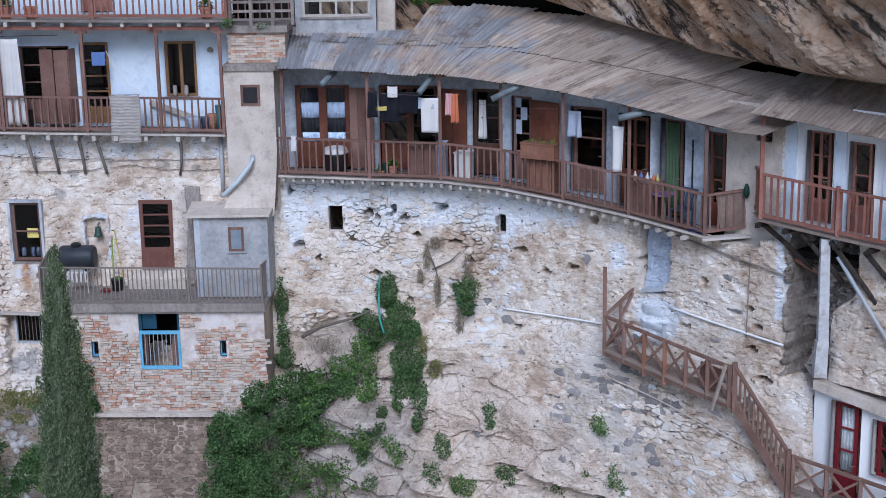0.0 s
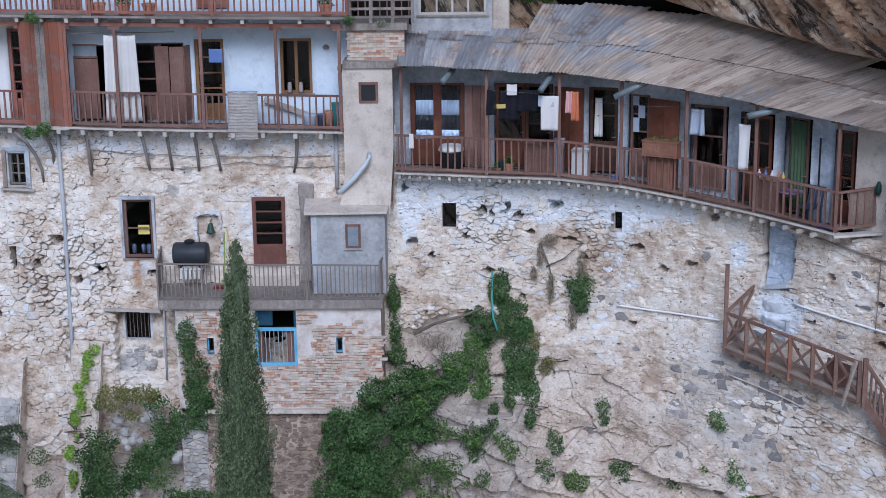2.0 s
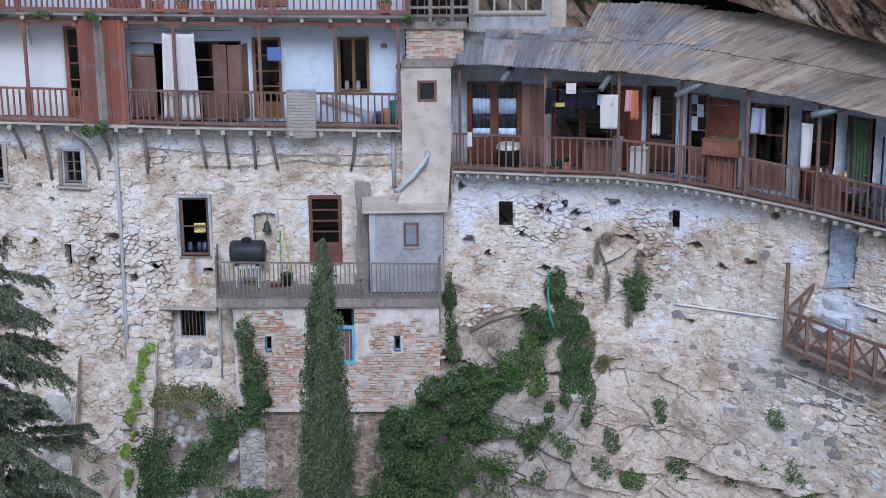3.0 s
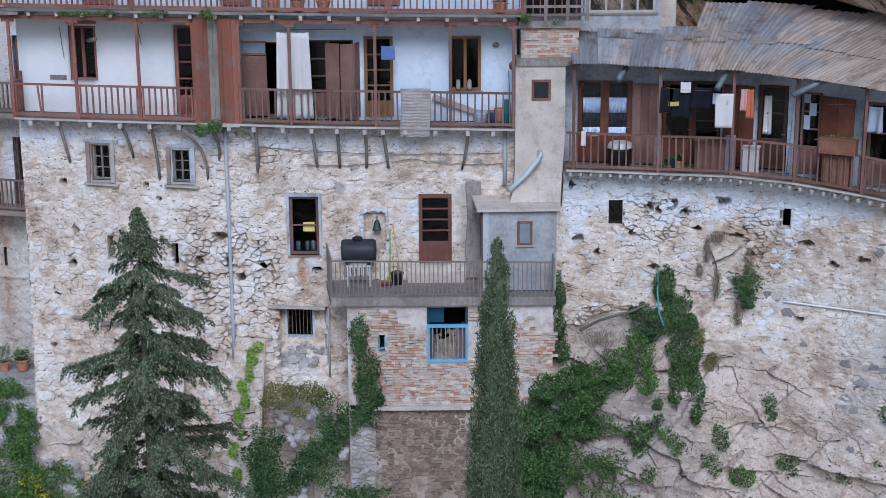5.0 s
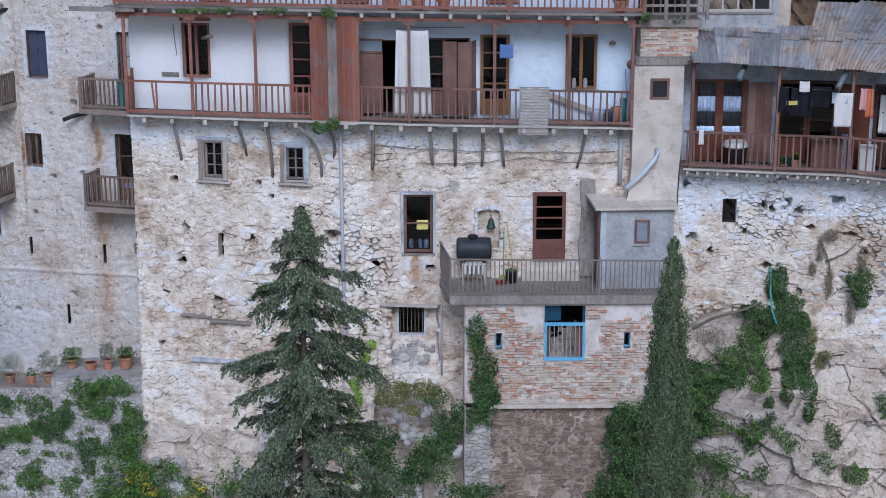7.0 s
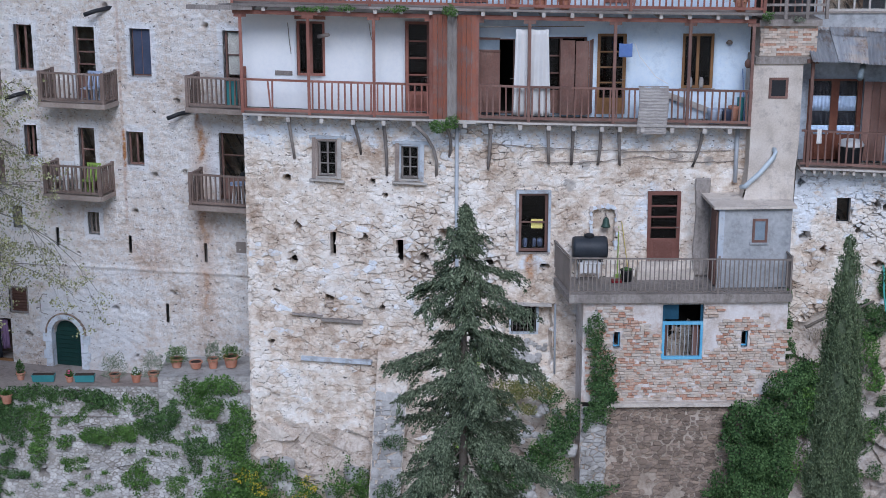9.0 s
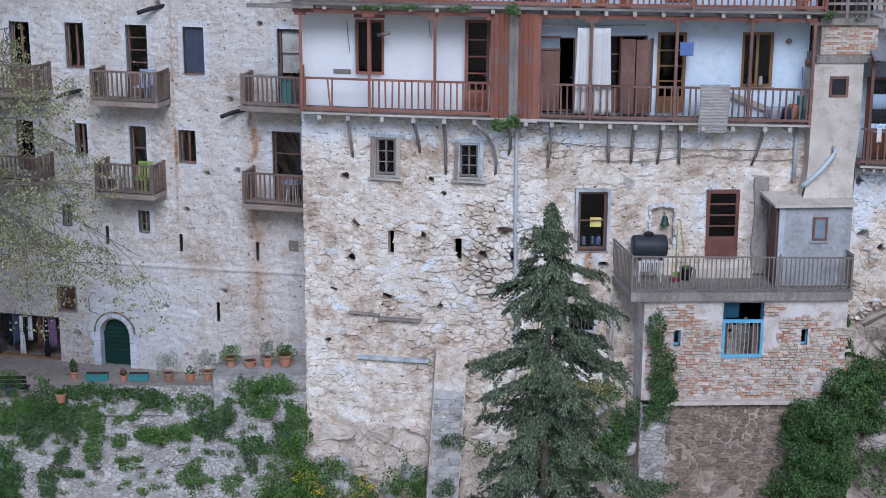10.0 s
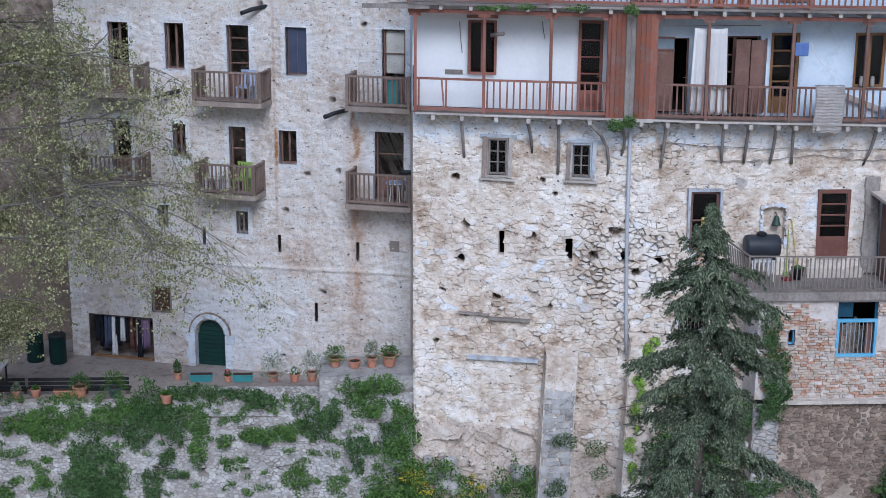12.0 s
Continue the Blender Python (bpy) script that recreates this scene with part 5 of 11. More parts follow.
# lower storey of the long house
joinery("window", at_front(-3.34, 0.4), 1.0, 1.82, 1, 2, m_wood, "tall window in a flaking pale blue casing with yellow card inside", 0.085, 0.1, outer=(0.075, m_blueframe), sill=m_greywood)
part_th = thing("window_sill_goods", (-3.3, 0.2, 0.5), "yellow card and crockery behind the dusty window", "clutter")
part("card", bar(Geo(), at_front(-3.34, 0.44), -0.05, 0.28, 0.2, 0.205, 0.62, 0.9), m_yellow, part_th)
for a, r in ((-0.22, 0.07), (0.05, 0.06), (0.22, 0.08)):
    q = at_front(-3.34, 0.44)(a, 0.3, 0.05)
    part("jar", Geo().lathe(q, [(r * 0.8, 0), (r, 0.05), (r, 0.22), (r * 0.6, 0.26)], 10), m_navy, part_th, round_=True)
joinery("door", at_front(0.445, 0.12), 0.95, 2.05, 1, 4, m_doorbrown, "red-brown half-glazed door opening onto the terrace", 0.1, 0.08, panel=0.32)
for x, z, w, h, lab in ((-9.305, 2.46, 0.63, 1.1, "small six-pane window in a worn timber casing"), (-6.9, 2.46, 0.6, 1.0, "small broken-pane window in a worn timber casing")):
    wi = joinery("window", at_front(x, z), w, h, 2, 3, m_greywood, lab, 0.05, 0.08, outer=(0.045, m_blueframe if x > -8 else m_casing), sill=m_palewood, lintel=(0.24, 0.3, m_blueframe), inner=0.016)
    T = at_front(x, z)
    for a, mt in ((-w / 2 - 0.065, m_casing), (w / 2 + 0.065, m_blueframe if x > -8 else m_palewood)):
        part("casing_board", Geo().beam(T(a - 0.015, -0.05, -0.06), T(a + 0.01, -0.05, h + 0.05), 0.115, 0.06, (0, 1, 0)), mt, wi, "weathered casing board")
    part("sill_board", Geo().beam(T(-w / 2 - 0.2, -0.08, -0.1), T(w / 2 + 0.22, -0.07, -0.13), 0.13, 0.05), m_palewood, wi, "flaking pale sill board")
w_low = joinery("window", at_front(-3.58, -2.15), 0.88, 0.95, 1, 1, m_blueframe, "low barred window deep in a broken recess", 0.07, 0.37)
for i in range(7):
    part("iron_bar", Geo().tube([at_front(-3.58, -2.15)(-0.33 + 0.11 * i, 0.35, 0.05), at_front(-3.58, -2.15)(-0.33 + 0.11 * i, 0.35, 0.9)], 0.009, 6), m_metal, w_low)
solo("wall_beam", Geo().beam((-4.45, float(wy(-4.45)) - 0.36, -1.1), (-2.78, float(wy(-2.78)) - 0.34, -1.13), 0.24, 0.07), m_palewood, "rough bleached plank over the recess", "beam")
joinery("window", at_front(5.64, 1.23), 0.4, 0.75, 1, 1, m_black, "small dark opening with a timber rim", 0.03, 0.25)
joinery("window", at_front(10.35, 1.31), 0.3, 0.58, 1, 1, m_palewood, "small slit window with a pale rim", 0.04, 0.2)

# upper storey behind the long balcony
U = 0.45
joinery("window", at_front(-9.745, 5.32, U), 0.83, 1.58, 2, 1, m_wood2, "red-brown two-light window with one leaf ajar", 0.07, 0.02, lintel=(0.04, 0.04, m_wood2))
joinery("door", at_front(-6.665, 4.36, U), 0.71, 2.59, 1, 4, m_wood2, "red-brown glazed door with four lights", 0.09, 0.03, panel=0.22)
joinery("door", at_front(-4.4, 4.36, U), 1.0, 2.14, 1, 1, m_wood, "open dark doorway with a half leaf", 0.05, 0.1, glass=False)
leaf_panel("door_leaf", z_of(at_front(-4.6, 4.36, U), 0), -0.42, 0.3, -0.14, -0.08, 4.4, 6.12, m_wood, "brown painted half-open door leaf", 1)
lf = thing("door_leaf_light", at_front(-4.6, 6.14, U)(0, -0.11, 0), "glazed top light of the half-open leaf", "window")
part("rim", bar(Geo(), at_front(-4.6, 6.14, U), -0.42, 0.3, -0.13, -0.09, 0, 0.06), m_wood, lf)
part("rim", bar(Geo(), at_front(-4.6, 6.14, U), -0.42, 0.3, -0.13, -0.09, 0.34, 0.4), m_wood, lf)
part("pane", bar(Geo(), at_front(-4.6, 6.14, U), -0.4, 0.28, -0.125, -0.11, 0.06, 0.34), m_skypane, lf)
joinery("door", at_front(-2.575, 4.36, U), 1.45, 2.2, 2, 3, m_wood, "wide dark glazed door behind folded shutters", 0.06, 0.12, panel=0.3)
leaf_panel("shutter", z_of(at_front(-2.42, 4.36, U), 0), -0.2, 0.2, -0.28, -0.34, 4.38, 6.5, m_wood, "folded brown board shutter", 1)
leaf_panel("shutter", z_of(at_front(-2.02, 4.36, U), 0), -0.18, 0.2, -0.34, -0.28, 4.38, 6.48, m_wood, "folded brown board shutter", 1)
leaf_panel("shutter", z_of(at_front(-1.78, 4.36, U), 0), -0.02, 0.1, -0.3, -0.02, 4.38, 6.5, m_wood, "brown board shutter turned edge-on", 1)
joinery("door", at_front(-1.135, 4.34, U), 0.83, 2.32, 1, 4, m_ocher, "varnished glazed door with a dark interior", 0.09, 0.04, panel=0.2)
joinery("window", at_front(1.33, 5.08, U), 0.9, 1.57, 2, 1, m_ocher, "varnished two-light window with slippers on its sill", 0.08, 0.03, sill=m_greywood)
for a in (-0.2, 0.12):
    q = at_front(1.33, 5.08, U)(a, -0.02, 0.02)
    solo("slipper", Geo().lathe(q, [(0.05, 0), (0.065, 0.08), (0.06, 0.24), (0.045, 0.3)], 10), m_rug, "pale slipper stood upright on the sill", "slipper", "pair of slippers", round_=True)

for x in (-9.15, -5.15, -0.95):
    joinery("door", at_front(x, 7.52, U), 0.9, 2.08, 1, 3, m_wood2, "red-brown glazed door of the top storey", 0.09, 0.04, panel=0.3)

# gallery rooms
G = 0.5
joinery("door", at_front(5.325, 3.0, G), 1.55, 2.42, 2, 1, m_varnish, "double glazed door hung with dark and pale lace curtains", 0.13, 0.03, panel=0.3, inner=0.075)
for a in (-0.37, 0.37):
    T = at_front(5.325, 3.0, G)
    for z0, z1, mt, lab in ((0.74, 1.0, m_lace, "pale blue lace curtain behind the glass"), (1.0, 1.42, m_darkcloth, "black lace band behind the glass"), (1.42, 1.86, m_lace, "pale blue lace curtain behind the glass"), (1.86, 2.3, m_darkcloth, "black lace band behind the glass")):
        solo("lace_curtain", Geo().sheet(lambda u, v: T(a - 0.25 + 0.5 * u, 0.078 + 0.01 * math.sin(u * 30), z0 + (z1 - z0 - 0.005) * v), 30, 2, 0.004), mt, lab, "curtain", "lace curtains", round_=True)
leaf_panel("shutter", z_of(at_front(6.45, 3.0, G), 0), -0.33, 0.36, -0.08, -0.12, 3.0, 5.3, m_wood, "brown board shutter folded against the wall", 3)
joinery("door", at_front(7.4, 2.96, G), 0.85, 2.38, 1, 2, m_varnish, "dark glazed door behind hanging washing", 0.1, 0.05, panel=0.3)
joinery("door", at_front(8.2, 2.96, G), 0.75, 2.38, 1, 3, m_darkwood, "dark glazed door behind hanging washing", 0.08, 0.05, panel=0.3)
leaf_panel("door_leaf", z_of(at_front(9.1, 3.0, G), 0), -0.45, 0.42, -0.06, -0.3, 2.95, 5.3, m_varnish, "dark brown door leaf standing open", 2)
joinery("door", at_front(9.995, 2.9, G), 0.79, 2.4, 1, 2, m_darkwood, "glazed door with a pale curtain", 0.09, 0.05, panel=0.36)
joinery("door", at_front(10.955, 2.85, G), 0.55, 2.3, 1, 3, m_wood, "narrow glazed door with papers on the glass", 0.06, 0.05, panel=0.34)
leaf_panel("door_leaf", z_of(at_front(11.6, 2.8, G), 0), -0.42, 0.58, -0.05, -0.32, 2.8, 5.1, m_varnish, "red-brown door leaf standing open", 2)
joinery("door", at_front(12.735, 2.7, G), 0.93, 2.32, 1, 2, m_wood, "dark glazed door with two lights", 0.08, 0.05, panel=0.3)
joinery("door", at_front(13.9, 2.5, G), 0.8, 2.36, 2, 2, m_varnish, "dark brown door standing behind a white towel", 0.08, 0.05, panel=0.4)
joinery("door", at_front(14.825, 2.4, G), 0.57, 2.53, 1, 1, m_wood, "doorway hung with a green curtain", 0.06, 0.05, glass=False)
T = at_front(14.825, 2.4, G)
solo("curtain", Geo().sheet(lambda u, v: T(-0.25 + 0.5 * u, 0.02 + 0.035 * math.sin(u * 30 + v), 0.1 + 2.35 * v), 40, 6, 0.008), m_curtain, "dark green cloth curtain filling a doorway", "curtain", round_=True)
joinery("door", at_front(15.825, 2.35, G), 0.45, 2.43, 1, 3, m_varnish, "varnished glazed door with green drapes inside", 0.07, 0.05, panel=0.25)
joinery("window", at_front(16.82, 4.75, 0.35), 0.32, 0.55, 1, 1, m_black, "small dark opening in beige plaster", 0.03, 0.1)
joinery("door", at_front(17.95, 3.0, 0.35), 0.54, 2.18, 2, 3, m_wood2, "red-brown glazed double door", 0.06, 0.04, panel=0.25)
joinery("door", at_front(18.76, 2.9, 0.35), 0.48, 2.15, 1, 2, m_wood2, "red-brown glazed door", 0.06, 0.04, panel=0.3)
for x in (17.4, 18.37, 19.3):
    T = at_front(x, 2.5, 0.35)
    solo("wall_pier", bar(Geo(), T, -0.14, 0.14, -0.05, 0.0, 0, 3.0), m_white, "white painted pier between the doors", "pier", "white piers")

# recessed house
for (x0, x1, z0, z1), c, r, lab, pn in (
        ((-15.62, -14.96, 4.75, 6.25), 2, 1, "plain two-light window with closed dark shutters", 0), ((-17.5, -16.8, 3.94, 6.26), 1, 4, "red-brown glazed balcony door", 0.3),
        ((-19.51, -18.89, 4.77, 6.24), 2, 1, "red-brown two-light window", 0), ((-21.42, -20.73, 4.0, 6.21), 2, 1, "open red-brown balcony door", 0.3),
        ((-12.62, -11.91, 4.0, 6.28), 1, 2, "balcony door with a drawn pale blind", 0.35), ((-17.52, -16.99, 0.98, 3.0), 1, 2, "dark glazed balcony door", 0.3),
        ((-15.89, -15.34, 1.88, 2.96), 2, 1, "small red-brown window with one leaf open", 0), ((-12.86, -11.96, 0.92, 3.08), 1, 2, "dark brown balcony door standing open", 0.35),
        ((-19.38, -18.96, 1.94, 3.01), 2, 1, "small window behind the branches", 0), ((-21.4, -20.8, 1.3, 3.0), 1, 2, "dark balcony door behind the branches", 0.3),
        ((-17.36, -16.98, -0.51, 0.23), 2, 3, "small barred grid window", 0), ((-19.98, -19.64, -0.43, 0.27), 2, 3, "small barred grid window", 0)):
    j = joinery("door" if pn else "window", at_left((x0 + x1) / 2, z0), x1 - x0, z1 - z0, c, r, m_wood if (z1 > 0.5) else m_metal, lab, 0.05, 0.16, panel=pn, inner=0.02 if c == 2 else 0.025)
    if "blind" in lab:
        part("blind", bar(Geo(), at_left((x0 + x1) / 2, z0), -0.28, 0.28, 0.2, 0.21, 0.9, 2.2), m_palewood, j, "pale drawn blind")
    if "closed dark" in lab:
        for a in (-0.29, 0.015):
            part("shutter", bar(Geo(), at_left((x0 + x1) / 2, z0), a, a + 0.275, 0.13, 0.155, 0.05, 1.45), m_navy, j)
lv = thing("window_3_louvre", at_left(-19.99, -3.45)(0, 0, 0), "dark louvred vent window in a timber frame", "window", "", "structure")
T = at_left(-19.99, -3.45)
for a in (-0.34, 0.28):
    part("jamb", bar(Geo(), T, a, a + 0.06, 0.03, 0.1, 0, 0.93), m_greywood, lv)
for c in (0.0, 0.87):
    part("rail", bar(Geo(), T, -0.28, 0.28, 0.03, 0.1, c, c + 0.06), m_greywood, lv)
for i in range(8):
    part("slat", Geo().add([T(-0.28, 0.04, 0.08 + 0.1 * i), T(0.28, 0.04, 0.08 + 0.1 * i), T(0.28, 0.1, 0.16 + 0.1 * i), T(-0.28, 0.1, 0.16 + 0.1 * i), T(-0.28, 0.05, 0.065 + 0.1 * i), T(0.28, 0.05, 0.065 + 0.1 * i), T(0.28, 0.11, 0.145 + 0.1 * i), T(-0.28, 0.11, 0.145 + 0.1 * i)], [(0, 1, 2, 3), (7, 6, 5, 4), (0, 4, 5, 1), (1, 5, 6, 2), (2, 6, 7, 3), (3, 7, 4, 0)]), m_darkwood, lv)
# arched door
T = at_left(-18.37, -5.25)
ad = thing("door_arched", T(0, 0, 0), "dark green boarded door under a stone arch", "door", "", "structure")
for i in range(11):
    c = 0.03 + i * 0.152
    half = 0.52 if c < 1.25 else 0.52 * math.sqrt(max(0.05, 1 - ((c - 1.2) / 0.52) ** 2))
    part("plank", bar(Geo(), T, -half, half, 0.2, 0.24, c, c + 0.143), m_green, ad)
fill = Geo()
for sgn in (-1, 1):
    for i in range(8):
        t0, t1 = i / 8 * math.pi / 2, (i + 1) / 8 * math.pi / 2
        p = [(sgn * 0.47 * math.cos(t0), 1.2 + 0.47 * math.sin(t0)), (sgn * 0.47 * math.cos(t1), 1.2 + 0.47 * math.sin(t1))]
        fill.add([T(p[0][0], 0.02, p[0][1]), T(sgn * 0.47, 0.02, 1.2 + 0.47 * (i / 8)), T(sgn * 0.47, 0.02, 1.2 + 0.47 * ((i + 1) / 8)), T(p[1][0], 0.02, p[1][1]), T(p[0][0], 0.3, p[0][1]), T(p[1][0], 0.3, p[1][1]), T(sgn * 0.47 * math.cos(t1), 0.02, 1.72), T(sgn * 0.47 * math.cos(t0), 0.02, 1.72)], [(0, 1, 2, 3), (0, 3, 5, 4), (3, 2, 6), (0, 7, 6, 3)])
part("spandrel", fill, m_side, ad)
for i in range(11):
    t0, t1 = math.pi * i / 11 + 0.012, math.pi * (i + 1) / 11 - 0.012
    vs = []
    for b in (-0.05, 0.25):
        for t, r in ((t0, 0.535), (t1, 0.535), (t1, 0.70), (t0, 0.70)):
            vs.append(T(r * math.cos(t), b, 1.2 + r * math.sin(t)))
    part("voussoir", Geo().add(vs, [(0, 1, 2, 3), (7, 6, 5, 4), (0, 4, 5, 1), (1, 5, 6, 2), (2, 6, 7, 3), (3, 7, 4, 0)]), m_jamb, ad)
for i in range(14):
    t0, t1 = math.pi * i / 14 + 0.01, math.pi * (i + 1) / 14 - 0.01
    vs = [T(r * math.cos(t), b, 1.2 + r * math.sin(t)) for b in (-0.07, 0.1) for t, r in ((t0, 0.705), (t1, 0.705), (t1, 0.75), (t0, 0.75))]
    part("arch_tile", Geo().add(vs, [(0, 1, 2, 3), (7, 6, 5, 4), (0, 4, 5, 1), (1, 5, 6, 2), (2, 6, 7, 3), (3, 7, 4, 0)]), m_fstone, ad, "thin brown tile over the arch")
for sgn in (-1, 1):
    for i in range(4):
        w = 0.24 + 0.08 * (i % 2)
        part("quoin", bar(Geo(), T, min(sgn * 0.535, sgn * (0.535 + w)), max(sgn * 0.535, sgn * (0.535 + w)), -0.05, 0.25, 0.0 + 0.3 * i, 0.29 + 0.3 * i), m_jamb, ad)
# clothes niche
T = at_left(-21.46, -5.25)
ni = thing("clothes_rail", T(0, 0.4, 0), "rail of dark clothes hung in a wall niche", "clothes rail")
part("rail", Geo().tube([T(-1.05, 0.2, 1.48), T(1.05, 0.2, 1.48)], 0.015, 8), m_metal, ni)
part("kerb", bar(Geo(), T, -1.1, 1.1, 0.05, 0.15, 0, 0.1), m_ocher, ni)
tagged(part("wall_niche_back", bar(Geo(), T, -1.3, 1.3, 0.9, 1.0, -0.2, 1.8), m_fstone), "dark rubble at the back of the niche", "", "", "structure")
hung = [(-0.95, m_darkcloth, 0.9), (-0.8, m_darkcloth, 1.1), (-0.64, m_navy, 1.15), (-0.5, m_navy, 1.0), (-0.34, m_sheet, 1.45), (-0.2, m_darkcloth, 1.0), (-0.02, m_sheet, 0.85), (0.12, m_darkcloth, 0.9), (0.3, m_maroon, 1.1), (0.52, m_maroon, 1.2), (0.58, m_sheet, 0.95), (0.72, m_purple, 1.05), (0.86, m_purple, 1.0), (0.62, m_darkcloth, 1.35)]
for k, (a, mt, ln) in enumerate(hung):
    solo("garment", Geo().sheet(lambda u, v: T(a + (u - 0.5) * (0.13 + 0.08 * v), 0.16 + 0.03 * math.sin(u * 9 + k) - (0.08 if k == 13 else 0), 1.46 - ln * v), 8, 5, 0.02), mt, "limp garment on a clothes rail", "clothes", "clothes in the niche", round_=True)
T = at_left(-12.25, -0.77)
solo("wall_panel", bar(Geo(), T, -0.16, 0.16, -0.02, 0.02, 0, 0.36), m_metal, "grey metal hatch on the wall", "hatch")
T = at_left(-19.3, -3.4)
solo("wall_cable", Geo().tube([T(0.35, -0.03, 0.0), T(0.1, -0.04, 0.05), T(0.08, -0.04, 0.5), T(0.2, -0.03, 0.7), T(0.35, -0.03, 0.7)], 0.015, 6), m_metal, "bent black cable on the wall", "cable")
for x, z in ((-16.5, 6.75), (-13.95, 3.62), (-19.35, 3.98)):
    T = at_left(x, z)
    solo("drain_spout", Geo().tube([T(0.35, 0.1, 0.12), T(-0.1, -0.25, 0.02), T(-0.35, -0.5, -0.08)], 0.07, 10), m_black, "dark drain spout sticking out of the wall", "drain spout", "drain spouts", round_=True)


# ---- balconies ----
def baluster_mesh(h, w, material):
    me = bpy.data.meshes.new("baluster")
    gg = Geo().box(-w / 2, w / 2, -w / 2, w / 2, 0, h)
    me.from_pydata(gg.v, [], gg.f)
    me.materials.append(material)
    return me


def put_baluster(me, th, p, lean=0.0, yaw=0.0):
    ob = new("baluster", me)
    ob.parent = th
    ob.location = Vector(p) - th.location
    ob.rotation_euler = (lean * 0.6, lean, yaw)
    return ob


def railing(th, pts, h, gap, material, bw=0.045, lift=0.1, rail=0.07, sag=0.0, skip=()):
    """Top rail, bottom rail and balusters along a line of points at deck height."""
    rng = random.Random(len(pts) * 7 + int(abs(pts[0][0]) * 10))
    me = baluster_mesh(h - lift - rail * 0.6, bw, material)
    for p, q in zip(pts, pts[1:]):
        p, q = Vector(p), Vector(q)
        d = q - p
        yaw = math.atan2(d.y, d.x)
        part("top_rail", Geo().beam(p + Vector((0, 0, h - rail / 2)), q + Vector((0, 0, h - rail / 2)), rail * 1.1, rail * 0.8), material, th)
        part("bottom_rail", Geo().beam(p + Vector((0, 0, lift)), q + Vector((0, 0, lift)), rail * 0.8, rail), material, th)
        n = max(1, int(round(d.length / gap)))
        for i in range(n):
            k = (i + 0.5) / n
            c = p + d * k
            if any(a < c.x < b for a, b in skip):
                continue
            put_baluster(me, th, c + Vector((0, 0, lift + 0.02)), rng.uniform(-0.02, 0.02), yaw)


def small_balcony(x, w, z, d, rail_h, label, right_open=False):
    T = at_left(x, z)
    th = thing("balcony", T(0, 0, 0), label, "balcony", "small balconies of the recessed house")
    n = 6
    for i in range(n):
        part("deck_board", bar(Geo(), T, -w / 2 - 0.04, w / 2 + 0.04, -d - 0.06 + (d + 0.1) * i / n, -d - 0.06 + (d + 0.1) * (i + 1) / n - 0.008, -0.05, 0.0), m_deckpale, th)
    part("fascia", bar(Geo(), T, -w / 2 - 0.05, w / 2 + 0.05, -d - 0.09, -d - 0.06, -0.14, 0.01), m_deckpale, th)
    for s in (-1, 1):
        part("fascia", bar(Geo(), T, s * (w / 2 + 0.05) - 0.015, s * (w / 2 + 0.05) + 0.015, -d - 0.06, 0.0, -0.14, 0.0), m_deckpale, th)
    for a in np.linspace(-w / 2 + 0.15, w / 2 - 0.15, 4):
        part("joist", bar(Geo(), T, a - 0.05, a + 0.05, -d + 0.02, 0.1, -0.17, -0.055), m_greywood, th)
    for a, b in ((-w / 2, -d), (w / 2, -d), (-w / 2, -0.04), (w / 2, -0.04)):
        part("post", bar(Geo(), T, a - 0.045, a + 0.045, b - 0.045, b + 0.045, 0, rail_h + 0.02), m_oldwood, th)
    railing(th, [T(-w / 2, -0.06, 0), T(-w / 2, -d, 0)], rail_h, 0.15, m_oldwood)
    railing(th, [T(-w / 2, -d, 0), T(w / 2, -d, 0)], rail_h, 0.155, m_oldwood)
    if not right_open:
        railing(th, [T(w / 2, -d, 0), T(w / 2, -0.06, 0)], rail_h, 0.15, m_oldwood)
    return th


small_balcony(-17.2, 2.2, 3.94, 0.9, 0.97, "small brown wooden balcony on the grey wall, top row")
small_balcony(-17.34, 1.95, 0.98, 0.9, 0.97, "small brown wooden balcony with a green chair on it")
small_balcony(-12.5, 1.95, 4.0, 0.9, 0.97, "brown wooden balcony with a teal sheet, beside the long house", True)
small_balcony(-12.5, 2.0, 0.92, 0.9, 1.02, "brown wooden balcony with a plastic table, beside the long house", True)
small_balcony(-21.15, 2.2, 4.06, 0.9, 0.9, "small brown wooden balcony behind plane branches")
small_balcony(-21.3, 2.3, 1.2, 0.9, 0.8, "small brown wooden balcony behind plane branches, lower row")
T = at_left(-12.5, 4.0)
solo("folded_sheet", bar(Geo(), T, 0.28, 0.62, -0.8, -0.74, 0.05, 0.85), m_teal, "teal plastic sheet leaning on a balcony", "sheet")
T = at_left(-12.5, 0.92)
tb = thing("garden_table", T(0.4, -0.5, 0), "small pale plastic table on a balcony", "table")
part("tabletop", Geo().lathe(T(0.45, -0.5, 0.66), [(0.3, 0), (0.33, 0.01), (0.33, 0.03), (0.3, 0.035)], 16), m_lace, tb)
for a, b in ((0.28, -0.65), (0.62, -0.65), (0.28, -0.35), (0.62, -0.35)):
    part("leg", Geo().tube([T(a, b, 0), T(0.45 + (a - 0.45) * 0.7, -0.5 + (b + 0.5) * 0.7, 0.66)], 0.02, 6), m_plastic, tb)
solo("crate", bar(Geo(), T, 0.62, 0.95, -0.75, -0.4, 0.95, 1.08), m_black, "black crate on a balcony rail", "crate")


